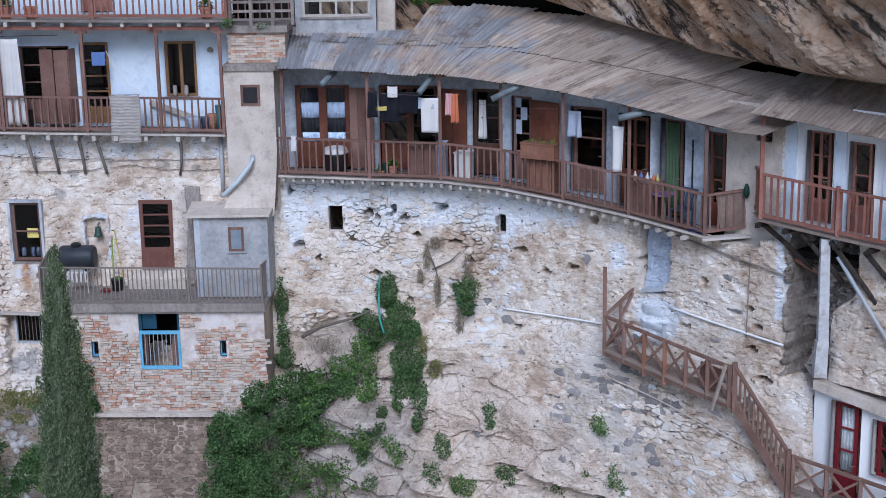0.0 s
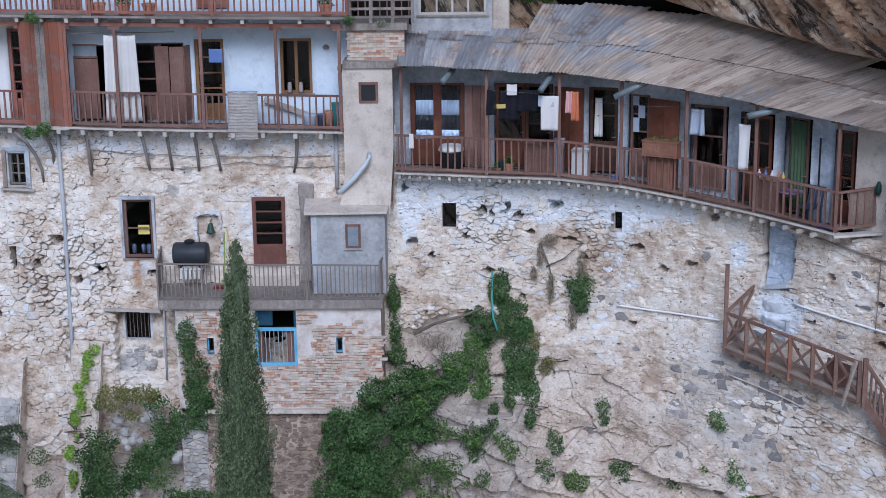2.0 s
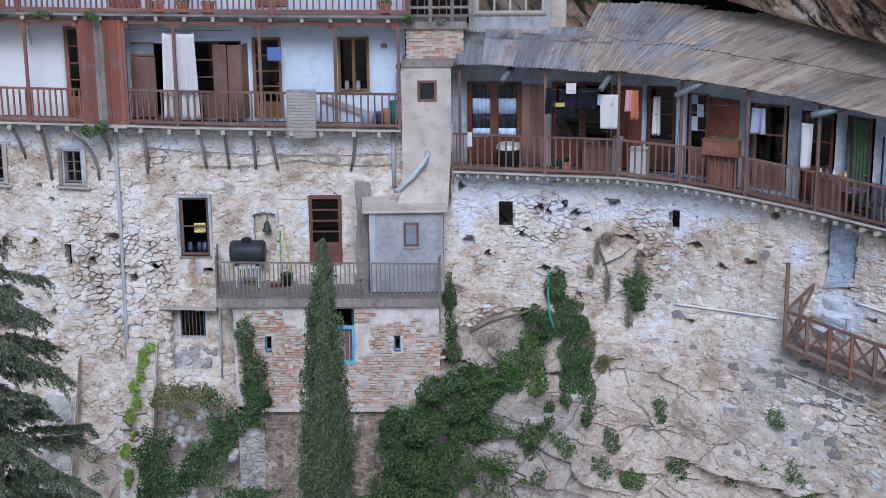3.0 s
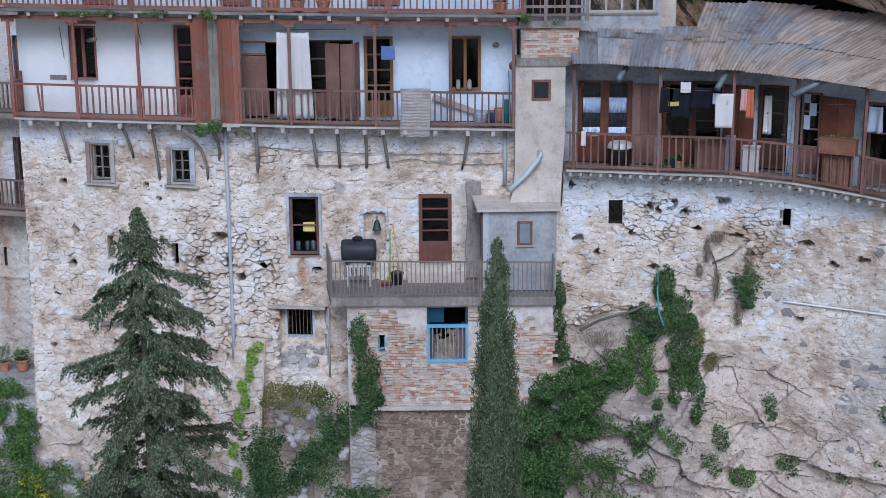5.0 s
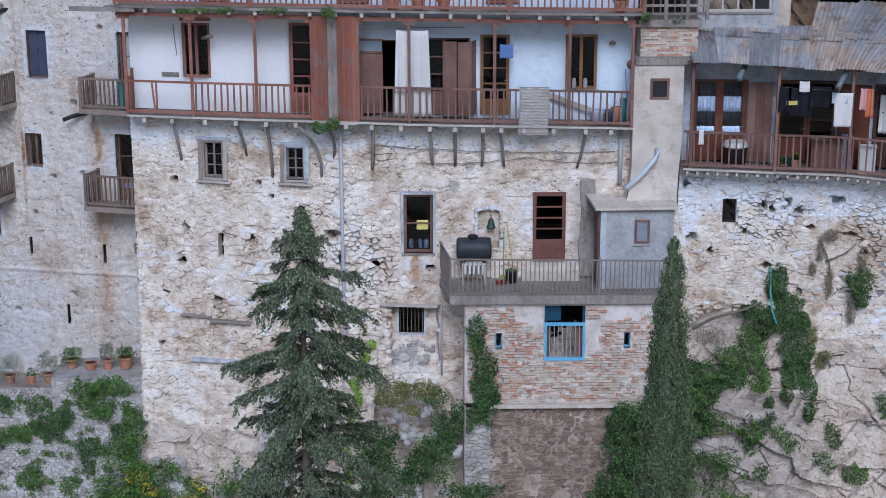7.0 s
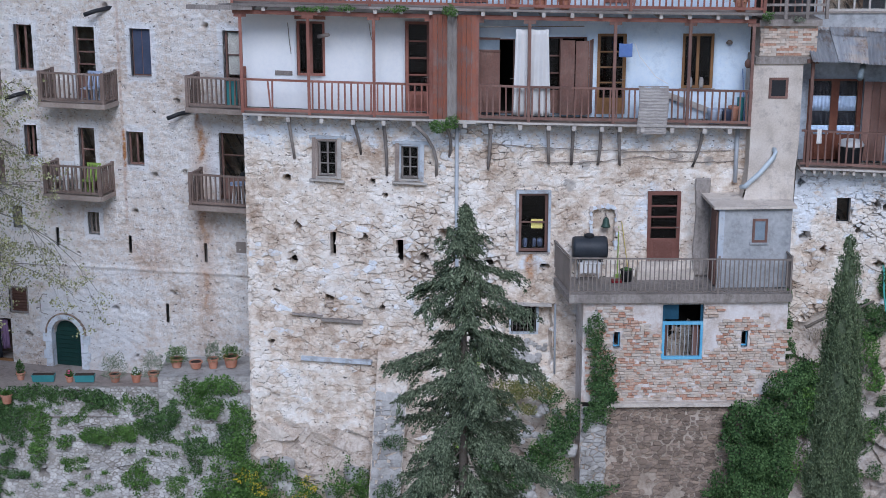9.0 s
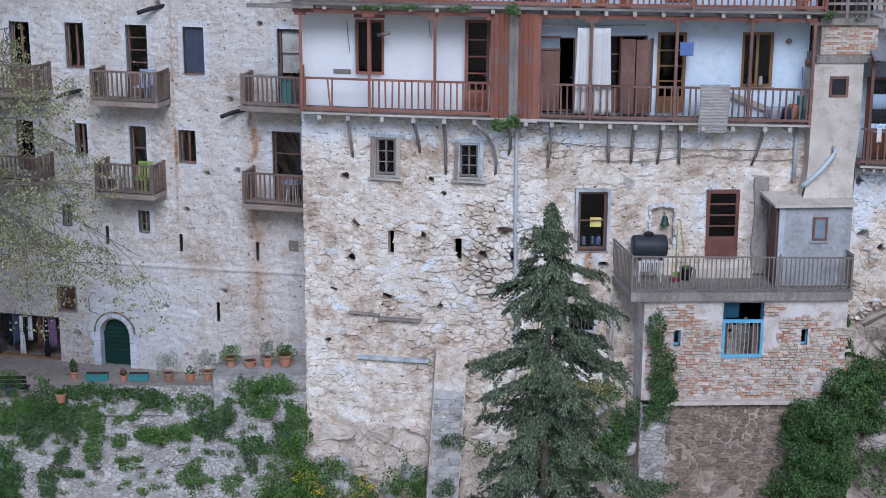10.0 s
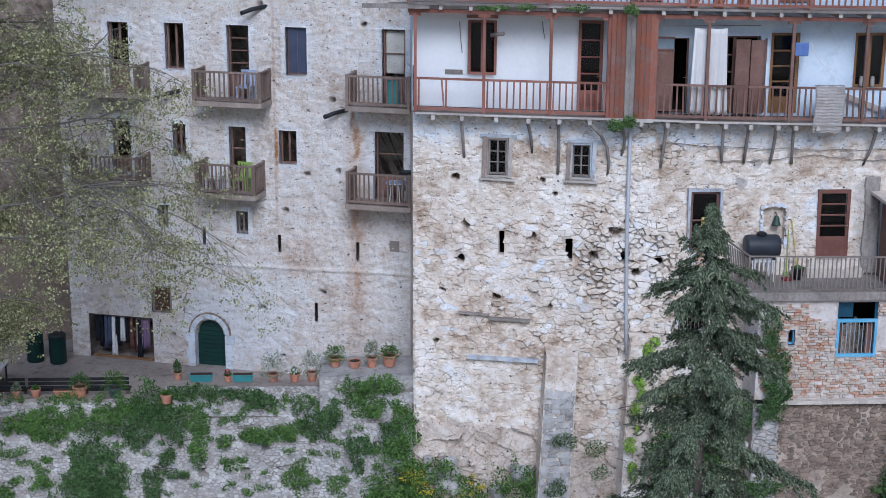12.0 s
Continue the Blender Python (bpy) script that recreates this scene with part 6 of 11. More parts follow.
def plastic_chair(T, material, label):
    th = thing("garden_chair", T(0, 0, 0), label, "chair")
    for a in (-0.2, 0.2):
        for b in (-0.2, 0.2):
            part("leg", bar(Geo(), T, a - 0.025, a + 0.025, b - 0.025, b + 0.025, 0, 0.42), material, th)
    part("seat", bar(Geo(), T, -0.24, 0.24, -0.24, 0.24, 0.42, 0.46), material, th)
    for i in range(5):
        a = -0.2 + 0.1 * i
        part("back_slat", Geo().beam(T(a, 0.22, 0.46), T(a, 0.32, 0.9), 0.06, 0.02), material, th)
    part("back_rail", Geo().beam(T(-0.25, 0.32, 0.9), T(0.25, 0.32, 0.9), 0.03, 0.06), material, th)
    return th


plastic_chair(at_left(-17.1, 0.98, -0.5), m_lime, "lime green plastic chair on a small balcony")
plastic_chair(at_left(-16.9, 3.94, -0.45), m_lace, "pale blue plastic chair on a small balcony")
plastic_chair(at_left(-18.0, 0.98, -0.5), m_plastic, "white plastic chair on a small balcony")
plastic_chair(at_front(-3.45, 4.35, 0.0), m_plastic, "white plastic chair on the long balcony")


def long_balcony(name, off, back, zf, x0, x1, posts, top, rail_h, gap, material, label, deck_mat, skip=(), end_left=False, end_right=False, bw=0.045, fascia=None):
    """A balcony that follows the wall: boards, posts, rails and balusters."""
    th = thing(name, (x0, float(wy(x0)) + off, float(zf(x0))), label, "balcony")
    at = lambda x, o=off, h=0.0: Vector((x, float(wy(x)) + o, float(zf(x)) + h))
    xs = sorted(set([x0, x1] + list(posts)))
    fine = []
    for a, b in zip(xs, xs[1:]):
        n = max(1, int((b - a) / 1.3 + 0.5))
        fine += [a + (b - a) * i / n for i in range(n)]
    fine.append(x1)
    depth = back - off + 0.1
    for a, b in zip(fine, fine[1:]):
        for i in range(5):
            o = off - 0.08 + depth * (i + 0.5) / 5
            part("deck_board", Geo().beam(at(a, o, -0.03), at(b, o, -0.03), depth / 5 - 0.008, 0.045), deck_mat, th)
        part("fascia", Geo().beam(at(a, off - 0.11, -0.03), at(b, off - 0.11, -0.03), 0.035, 0.055), fascia or deck_mat, th)
    for p in posts:
        hp = float(top(p)) - float(zf(p)) if top else rail_h + 0.05
        part("post", Geo().beam(at(p), at(p, off, hp), 0.085, 0.085, (0, 1, 0)), material, th)
        if top:
            part("capital", Geo().beam(at(p - 0.17, off, hp - 0.05), at(p + 0.17, off, hp - 0.05), 0.07, 0.09), material, th)
    seg = [at(x) for x in fine]
    railing(th, seg, rail_h, gap, material, bw, skip=skip)
    if end_left:
        part("post", Geo().beam(at(x0, back - 0.1), at(x0, back - 0.1, rail_h + 0.2), 0.08, 0.08, (0, 1, 0)), material, th)
        railing(th, [at(x0, back - 0.1), at(x0)], rail_h, gap, material, bw)
    if end_right:
        railing(th, [at(x1), at(x1, back - 0.1)], rail_h, gap, material, bw)
    return th


R = -0.55
POSTS = [-11.7, -9.76, -7.9]
POSTS2 = [-5.0, -3.57, -1.19, 0.9, 2.66]
b1 = long_balcony("balcony", R, 0.45, bz, -11.7, -6.28, POSTS + [-6.3], lambda x: tz(x) - 0.3, 1.0, 0.19, m_wood2, "long red-brown wooden balcony on timber brackets, with a broken rail", m_deck, skip=((-11.5, -10.95), (-10.8, -9.85)), end_left=True, fascia=m_palewood)
part("baluster", Geo().beam((-10.88, float(wy(-10.88)) + R, 4.46), (-10.95, float(wy(-10.95)) + R, 5.28), 0.05, 0.05, (0, 1, 0)), m_wood2, b1, "loose leaning baluster")
b2 = long_balcony("balcony", R, 0.45, bz, -5.03, 2.7, POSTS2, lambda x: tz(x) - 0.3, 1.02, 0.187, m_wood, "long brown wooden balcony with a rug over its rail", m_deck, skip=((-0.5, 0.35),), fascia=m_palewood)
# boarded screen between the two balconies
sc = thing("board_screen", (-5.65, float(wy(-5.65)) + R, 4.33), "rusty red board screen with a grey strip between the balconies", "screen")
for i in range(9):
    x = -6.25 + 1.21 * (i + 0.5) / 9
    k = 0.02 if i % 2 else 0.0
    part("board", Geo().beam((x, float(wy(x)) + R - 0.08 - k, 4.3), (x, float(wy(x)) + R - 0.08 - k, 7.28), 1.21 / 9 - 0.006, 0.025, (0, 1, 0)), m_greywood if i in (3, 4) else m_board, sc)
for x in (-6.26, -5.03):
    part("post", Geo().beam((x, float(wy(x)) + R, 4.3), (x, float(wy(x)) + R, 7.25), 0.1, 0.1, (0, 1, 0)), m_wood2, sc)
bd = thing("balcony_deck_link", (-5.65, float(wy(-5.65)), 4.3), "plank deck and fascia under the board screen", "deck")
for i in range(5):
    o = R - 0.08 + 1.1 * (i + 0.5) / 5
    part("deck_board", Geo().beam((-6.28, float(wy(-6.28)) + o, 4.31), (-5.03, float(wy(-5.03)) + o, 4.3), 0.21, 0.045), m_deck, bd)
part("fascia", Geo().beam((-6.28, float(wy(-6.28)) + R - 0.11, 4.29), (-5.03, float(wy(-5.03)) + R - 0.11, 4.28), 0.035, 0.1), m_palewood, bd)
# top balcony, seen from below its rail
b3 = long_balcony("balcony", R - 0.08, 0.45, tz, -11.9, 2.95, [-11.9, -8, -4.2, -0.8, 2.9], None, 0.95, 0.17, m_wood2, "red-brown balcony of the top storey with grey joists", m_deck, fascia=m_greywood)
for x in [-4.87, -4.0, -3.21, -2.42, -1.63, -0.84, 0.03, 0.82, 1.61, 2.4, -11.66, -11.0, -10.16, -9.41, -8.59, -7.85, -7.12, -6.31, -5.6]:
    y, z = float(wy(x)), float(tz(x))
    part("joist", Geo().beam((x, y + R - 0.22, z - 0.13), (x, y + 0.5, z - 0.13), 0.1, 0.13), m_palewood, b3)
for a, b in ((-11.9, -8.0), (-8.0, -5.0), (-5.0, -1.2), (-1.2, 2.7)):
    part("beam", Geo().beam((a, float(wy(a)) + R, float(tz(a)) - 0.25), (b, float(wy(b)) + R, float(tz(b)) - 0.25), 0.1, 0.11), m_wood2, b3)
    part("fascia", Geo().beam((a, float(wy(a)) + R - 0.24, float(tz(a)) - 0.03), (b, float(wy(b)) + R - 0.24, float(tz(b)) - 0.03), 0.05, 0.07), m_greywood, b3)
for k, (x0, x1, dy, dz) in enumerate(((-13.2, -11.3, -0.75, -0.12), (-12.7, -11.3, -0.3, -0.16), (-12.4, -11.3, 0.15, -0.13))):
    part("end_beam", Geo().beam((x0, float(wy(-11.7)) + dy + 0.25, 7.5 + dz - 0.03 * k), (x1, float(wy(-11.3)) + dy, 7.5 + dz), 0.12, 0.12), m_greywood, b3, "weathered beam jutting past the corner")
# joists and struts below the long balcony
rng = random.Random(4)
for x in [-11.2, -10.38, -9.41, -8.51, -7.64, -6.79, -5.91, -5.35, -4.63, -3.81, -3.0, -2.29, -1.51, -1.0, -0.37, 0.47, 1.38, 2.09]:
    y, z = float(wy(x)), float(bz(x))
    j = solo("joist", Geo().beam((x, y + R - 0.14 - rng.random() * 0.06, z - 0.14), (x + rng.uniform(-0.03, 0.03), y + 0.35, z - 0.13), 0.11, 0.13, taper=1.05), m_palewood, "weathered timber joist end under the balcony", "joist", "joists under the long balcony")
for x, dx, dz, bow in ((-10.38, 0.12, 1.2, 0.0), (-8.51, 0.2, 1.0, 0.03), (-7.64, 0.08, 1.6, 0.02), (-6.75, 0.62, 1.62, 0.22), (-5.91, 0.15, 1.0, 0.1), (-4.63, 0.0, 1.15, 0.02), (-3.0, 0.08, 1.1, 0.0), (-2.29, 0.02, 1.1, 0.0), (-1.51, 0.0, 1.1, 0.02), (-1.0, 0.12, 1.1, 0.0), (1.38, -0.16, 1.1, 0.04), (-4.6, -0.05, 1.3, 0.0)):
    y, z = float(wy(x)), float(bz(x)) - 0.2
    p, q = Vector((x, y + R + 0.08, z)), Vector((x + dx, y - 0.02, z - dz))
    mid = p.lerp(q, 0.5) + Vector((bow, -bow * 0.5, bow * 0.4))
    solo("strut", Geo().tube([p, p.lerp(mid, 0.5) + Vector((bow * 0.3, 0, 0)), mid, mid.lerp(q, 0.5) + Vector((bow * 0.25, 0, 0)), q], 0.055, 7, 0.042), m_greywood, "crooked weathered strut under the balcony", "strut", "struts under the long balcony", round_=True)

# gallery on the curved wall
GP = [4.35, 6.72, 8.72, 10.39, 12.03, 13.7, 15.47]
ga = long_balcony("gallery", -0.58, 0.5, gz, 4.15, 15.5, GP, ez, 1.07, 0.195, m_wood, "long brown wooden gallery curving round the wall", m_deck, fascia=m_palewood)
x1 = 15.5
P0, P1 = Vector((15.5, float(wy(15.5)) - 0.58, 2.3)), Vector((16.5, -5.2, 2.44))
railing(ga, [P0, P1], 1.07, 0.195, m_wood)
for i in range(5):
    part("deck_board", Geo().beam(P0 + Vector((-0.5 + 0.22 * i, 0.45 + 0.1 * i, -0.02)), P1 + Vector((-0.5 + 0.22 * i - 0.1, 0.45 + 0.12 * i, -0.02)), 0.22, 0.04), m_deck, ga)
part("end_panel", Geo().beam(P0.lerp(P1, 0.3) + Vector((0, 0.06, 0.55)), P0.lerp(P1, 0.97) + Vector((0, 0, 0.55)), 0.03, 0.95), m_oldwood, ga, "brown board closing the gallery's end")
for k, (o, z) in enumerate(((-0.02, -0.06), (0.1, -0.2))):
    part("edge_board", Geo().beam(P0 + Vector((-0.1 + 0.5 * k, -0.06 + o, z)), P1 + Vector((0.1, -0.06 + o, z - 0.05)), 0.3 - 0.1 * k, 0.06), m_palewood, ga, "pale plank along the gallery's end")
solo("tarpaulin", Geo().sheet(lambda u, v: (15.12 + 0.34 * u, float(wy(15.2 + 0.3 * u)) - 0.6 + 0.25 * v, 2.35 + 0.1 * math.sin(math.pi * u) * (0.6 + 0.4 * math.sin(7 * u + 4 * v)) * (1 - 0.5 * v)), 12, 5, 0.02), m_tarp, "crumpled cobalt blue plastic sheet on the gallery floor", "tarpaulin", round_=True)
for i in range(40):
    x = 4.3 + 11.1 * i / 39
    y, z = float(wy(x)), float(gz(x))
    n = out_of(wy, x)
    c = Vector((x, y, z - 0.13))
    solo("joist", Geo().beam(c + n * 0.66, c - n * 0.3, 0.075, 0.1), m_palewood, "small pale joist end under the gallery", "joist", "joists under the gallery")
# second gallery
g2z = lambda x: np.interp(x, [16.65, 19.1], [2.98, 2.84])
gb = long_balcony("gallery", -0.45, 0.6, g2z, 16.67, 21.5, [16.67, 18.2, 19.8, 21.4], None, 1.14, 0.2, m_wood2, "red-brown wooden gallery on dark struts", m_deck, end_left=True)
part("post", Geo().beam((16.67, float(wy(16.67)) - 0.45, 2.98), (16.67, float(wy(16.67)) - 0.45, 5.55), 0.1, 0.1, (0, 1, 0)), m_wood2, gb)
for x in np.arange(16.9, 21.3, 0.55):
    n = out_of(wy, x)
    c = Vector((x, float(wy(x)), float(g2z(x)) - 0.13))
    part("joist", Geo().beam(c + n * 0.5, c - n * 0.5, 0.08, 0.12), m_tarred, gb)
for pts in (((16.75, -6.2, 2.84), (17.1, -6.33, 2.55), (17.4, -6.44, 2.29), (18.05, -6.6, 1.68)), ((17.54, -6.99, 2.8), (17.95, -7.33, 2.32), (18.2, -7.5, 2.02), (18.45, -7.42, 1.7)),
            ((18.11, -7.51, 2.73), (18.4, -7.78, 2.35), (18.8, -8.0, 1.8), (19.15, -8.15, 1.3)), ((18.76, -8.14, 2.65), (19.05, -8.3, 2.3), (19.35, -8.35, 1.95))):
    part("strut", Geo().tube([Vector(p) for p in pts], 0.07, 6, 0.06), m_tarred, gb, "dark crooked timber strut")
part("brace", Geo().beam((17.55, -6.3, 1.98), (18.1, -6.75, 1.72), 0.05, 0.1), m_crate, gb, "rusty brown board under the gallery")
solo("lean_pole", Geo().tube([(18.26, -7.66, 2.4), (19.45, -8.75, 0.35)], 0.05, 8), m_pipe, "pale grey pole leaning under the gallery", "pole", round_=True)
pl = thing("pillar", (18.03, -7.42, -0.5), "grey-white rendered pillar under the gallery", "pillar", "", "structure")
part("shaft", Geo().beam((18.04, -7.42, 0.25), (18.0, -7.4, 2.78), 0.25, 0.25, (0, 1, 0), taper=0.85), m_render_pale, pl)
part("foot", Geo().beam((18.0, -7.42, -0.62), (18.03, -7.42, 0.26), 0.31, 0.3, (0, 1, 0), taper=0.9), m_render_pale, pl, "chipped foot of the pillar")

# ---- corrugated roofs ----
def corrugated(fn, u0, u1, s0, s1, lift, parent, material, seed):
    """One corrugated sheet on the roof plane fn(u, s), with its waves across."""
    r = random.Random(seed)
    du = u1 - u0
    n = max(8, int(du / 0.0127))
    tilt, bend = r.uniform(-0.015, 0.015), r.uniform(0, 0.025)
    wave = 0.013 - 0.006 * float(smooth(8.0, 11.5, u0))
    gg = Geo()

    def f(a, b):
        u = u0 + du * a
        s = s0 + (s1 - s0) * b
        p = Vector(fn(u, s))
        return p + Vector((0, 0, lift + wave * math.sin(a * du / 0.095 * 2 * math.pi) + tilt * (a - 0.5) * 2 + bend * math.sin(b * 3.1)))
    gg.sheet(f, n, 3)
    k = len(gg.v)
    gg.v += [(x, y, z - 0.004) for x, y, z in gg.v]
    gg.f += [tuple(i + k for i in reversed(q)) for q in list(gg.f)]
    ob = part("corrugated_sheet", gg, material, parent, round_=True)
    m = n + 1
    across = [u0 + du * (i % m) / n for i in range(k)] * 2
    down = [s0 + (s1 - s0) * (i // m) / 3 for i in range(k)] * 2
    ob.data.attributes.new("across", "FLOAT", "POINT").data.foreach_set("value", across)
    ob.data.attributes.new("down", "FLOAT", "POINT").data.foreach_set("value", down)
    return ob


def roof_plane(off, zf, slope, skew=0.0):
    """Points on a roof; u runs along the eave, s up the sheets, which lie askew to it by skew."""
    def fn(u, s):
        u = u + skew * s * float(0.3 * smooth(4.3, 6.5, u) + 0.7 * smooth(7, 11, u))
        n = out_of(wy, u)
        return (u - n.x * s * 0.9, float(wy(u)) + off - n.y * s, float(zf(u)) + slope * s)
    return fn


roof = thing("roof", (9, -1.5, 5.9), "patched corrugated iron roof over the curved gallery", "roof", "", "structure")
fn1 = roof_plane(-0.88, ez, 0.45, 0.6)
u, k = 4.25, 0
while u < 16.2:
    w = 0.72 + 0.12 * ((k * 7) % 3) / 2
    rr = random.Random(k)
    s_mid = 1.35 + rr.uniform(-0.15, 0.25)
    corrugated(fn1, u, u + w + 0.05, -0.05 + rr.uniform(-0.05, 0.04), s_mid + 0.1, 0.0 + 0.022 * (k % 2), roof, m_roof, k)
    if u > 6.6:
        corrugated(fn1, u, u + w + 0.06, s_mid - 0.05, (3.3 if u < 13.6 else 2.2) + rr.uniform(-0.2, 0.15), 0.04 + 0.022 * (k % 2), roof, m_roof, k + 100)
    else:
        corrugated(fn1, u, u + w + 0.05, s_mid - 0.05, 1.9, 0.04 + 0.022 * (k % 2), roof, m_roof, k + 100)
    u += w
    k += 1
for u0, s0, rot in ((7.2, 1.35, 0.1), (7.9, 1.5, -0.2), (8.6, 1.2, 0.15), (9.3, 2.7, 0.0), (10.4, 2.3, 0.1), (6.6, 1.2, 0.0)):
    p = Vector(fn1(u0, s0)) + Vector((0, 0, 0.05))
    q = Vector(fn1(u0 + 0.5, s0 + rot)) + Vector((0, 0, 0.05))
    q2 = Vector(fn1(u0 + 0.45, s0 + 0.3 + rot)) + Vector((0, 0, 0.06))
    p2 = Vector(fn1(u0 + 0.05, s0 + 0.3)) + Vector((0, 0, 0.06))
    up = Vector((0, 0, 0.02))
    part("slate_patch", Geo().add([p, q, q2, p2, p + up, q + up, q2 + up, p2 + up], [(3, 2, 1, 0), (4, 5, 6, 7), (0, 1, 5, 4), (1, 2, 6, 5), (2, 3, 7, 6), (3, 0, 4, 7)]), m_concrete, roof, "grey flat patch")
roof2 = thing("roof", (18, -7.5, 5.5), "sandy corrugated iron roof over the second gallery", "roof", "", "structure")
fn2 = roof_plane(-0.9, lambda x: np.interp(x, [16.4, 18.94, 22], [5.62, 5.4, 5.2]), 0.3)
for k in range(7):
    u = 16.35 + 0.78 * k
    corrugated(fn2, u, u + 0.84, -0.05, 2.6, 0.012 * (k % 2), roof2, m_roof, k + 300)
# spouts under the eave
for p, q in (((5.51, -1.23, 5.62), (5.76, -0.9, 5.9)), ((8.18, -1.51, 5.4), (8.61, -1.23, 5.95)), ((10.15, -1.96, 5.28), (11.33, -2.23, 5.87)), ((13.4, -3.83, 5.06), (14.44, -4.19, 5.33))):
    p, q = Vector(p), Vector(q)
    q = q + Vector((0.05, 0.4, -0.04))
    solo("drain_spout", Geo().tube([q, p.lerp(q, 0.5), p], 0.085, 12), m_spout, "zinc spout poking from under the roof", "drain spout", "zinc spouts under the eave", round_=True)

# ---- tower, dormer, outhouse, terrace ----
tw = thing("tower", (3.4, -0.5, 1.9), "beige roughcast stair tower with a brick head", "tower", "", "structure")
gg = Geo()
gg.sheet(lambda a, b: (2.72 - 0.22 * max(0, 1 - b * 3.2) ** 2 + (1.39 - 0.28 * max(0, 0.45 - b)) * a + 0.22 * max(0, 1 - b * 3.2) ** 2 * a, -0.55 - 0.25 * max(0, 1 - b * 4) + 0.02 * (fbm(a * 5, b * 14, 3) - 0.5), 1.85 + 4.08 * b), 14, 40)
gg.sheet(lambda a, b: (4.11 - 0.1 * max(0, 0.45 - b), -0.55 + 1.2 * a, 1.85 + 4.08 * b), 6, 20)
gg.sheet(lambda a, b: (2.72 - 0.22 * max(0, 1 - b * 3.2) ** 2, 0.65 - 1.2 * a, 1.85 + 4.08 * b), 6, 20)
part("shaft", gg, m_tower, tw, round_=True)
part("ledge", Geo().box(2.74, 4.52, -0.62, 0.4, 5.93, 6.12), m_concrete, tw, "grey cement ledge")
part("head_core", Geo().box(2.88, 4.44, -0.48, 0.6, 6.12, 6.98), m_brick, tw)
part("cap", Geo().box(2.8, 4.55, -0.62, 0.6, 6.98, 7.16), m_concrete, tw, "mossy cement cap")
T = lambda a, b, c: Vector((3.44 + a, -0.55 + b, 4.95 + c))
joinery("window", T, 0.54, 0.59, 1, 1, m_wood, "tiny square window in the tower", 0.07, -0.03)
# flat black panel on the shaft, painting the shade inside the tower window
part("recess", Geo().box(3.22, 3.66, -0.568, -0.562, 5.0, 5.5), m_black, tw)
pf = thing("tower_railing", (3.6, -0.45, 7.16), "grey-brown timber railing on the tower head", "railing")
for x in (2.95, 3.55, 4.15, 4.7):
    part("post", Geo().beam((x, -0.45, 7.16), (x, -0.45, 8.4), 0.09, 0.09, (0, 1, 0)), m_greywood, pf)
for z in (7.32, 7.55, 7.8, 8.1):
    part("rail", Geo().beam((2.9, -0.45, z), (4.75, -0.45, z), 0.04, 0.07), m_greywood, pf)
for i in range(9):
    put_baluster(baluster_mesh(0.7, 0.035, m_wood), pf, (3.0 + 0.2 * i, -0.43, 7.3))
dm = thing("dormer", (5.8, 0.7, 6.3), "smoke-stained grey dormer with a wide pale window", "dormer", "", "structure")
gg = Geo()
gg.sheet(lambda a, b: (4.62 + 2.28 * a, 0.62 + 0.015 * (fbm(a * 8, b * 4, 9) - 0.5) - 0.12 * max(0, 1 - b * 3), 6.2 + 1.05 * b), 20, 12)
gg.sheet(lambda a, b: (6.9, 0.62 + 3 * a, 6.2 + 3.4 * b), 8, 8)
gg.sheet(lambda a, b: (4.62, 3.62 - 3 * a, 6.2 + 3.4 * b), 8, 8)
gg.box(4.62, 4.82, 0.62, 0.85, 7.25, 9.6)
gg.box(6.74, 6.9, 0.62, 0.85, 7.25, 9.6)
gg.box(4.82, 6.74, 0.62, 0.85, 8.5, 9.6)
part("wall", gg, m_render, dm, round_=False)
joinery("window", lambda a, b, c: Vector((5.78 + a, 0.62 + b, 7.25 + c)), 1.92, 1.25, 4, 3, m_palewood, "wide pale many-paned dormer window", 0.07, 0.04, sill=m_concrete)
solo("wall_pier", Geo().sheet(lambda a, b: (6.9 + 0.5 * a, 0.9 + 0.2 * a + 0.1 * fbm(a * 4, b * 9, 2), 6.5 + 3.0 * b), 6, 20, 0.4), m_tower, "grubby plaster beside the dormer", "wall", round_=True)

te = thing("terrace", (0.6, -1.0, -0.66), "grey cement terrace on the brick lean-to with an iron railing", "terrace", "", "structure")
gg = Geo()
gg.add([(-2.47, -2.1, -0.56), (3.8, -2.1, -0.56), (3.8, 0.1, -0.56), (-2.78, 0.1, -0.56), (-2.47, -2.1, -0.42), (3.8, -2.1, -0.44), (3.8, 0.1, -0.32), (-2.78, 0.1, -0.32)], [(3, 2, 1, 0), (4, 5, 6, 7), (0, 1, 5, 4), (1, 2, 6, 5), (2, 3, 7, 6), (3, 0, 4, 7)])
part("slab", gg, m_concrete, te)
part("kerb", Geo().beam((-2.47, -2.04, -0.38), (3.8, -2.04, -0.4), 0.1, 0.14), m_concrete, te)
me_bar = baluster_mesh(0.92, 0.03, m_metal)
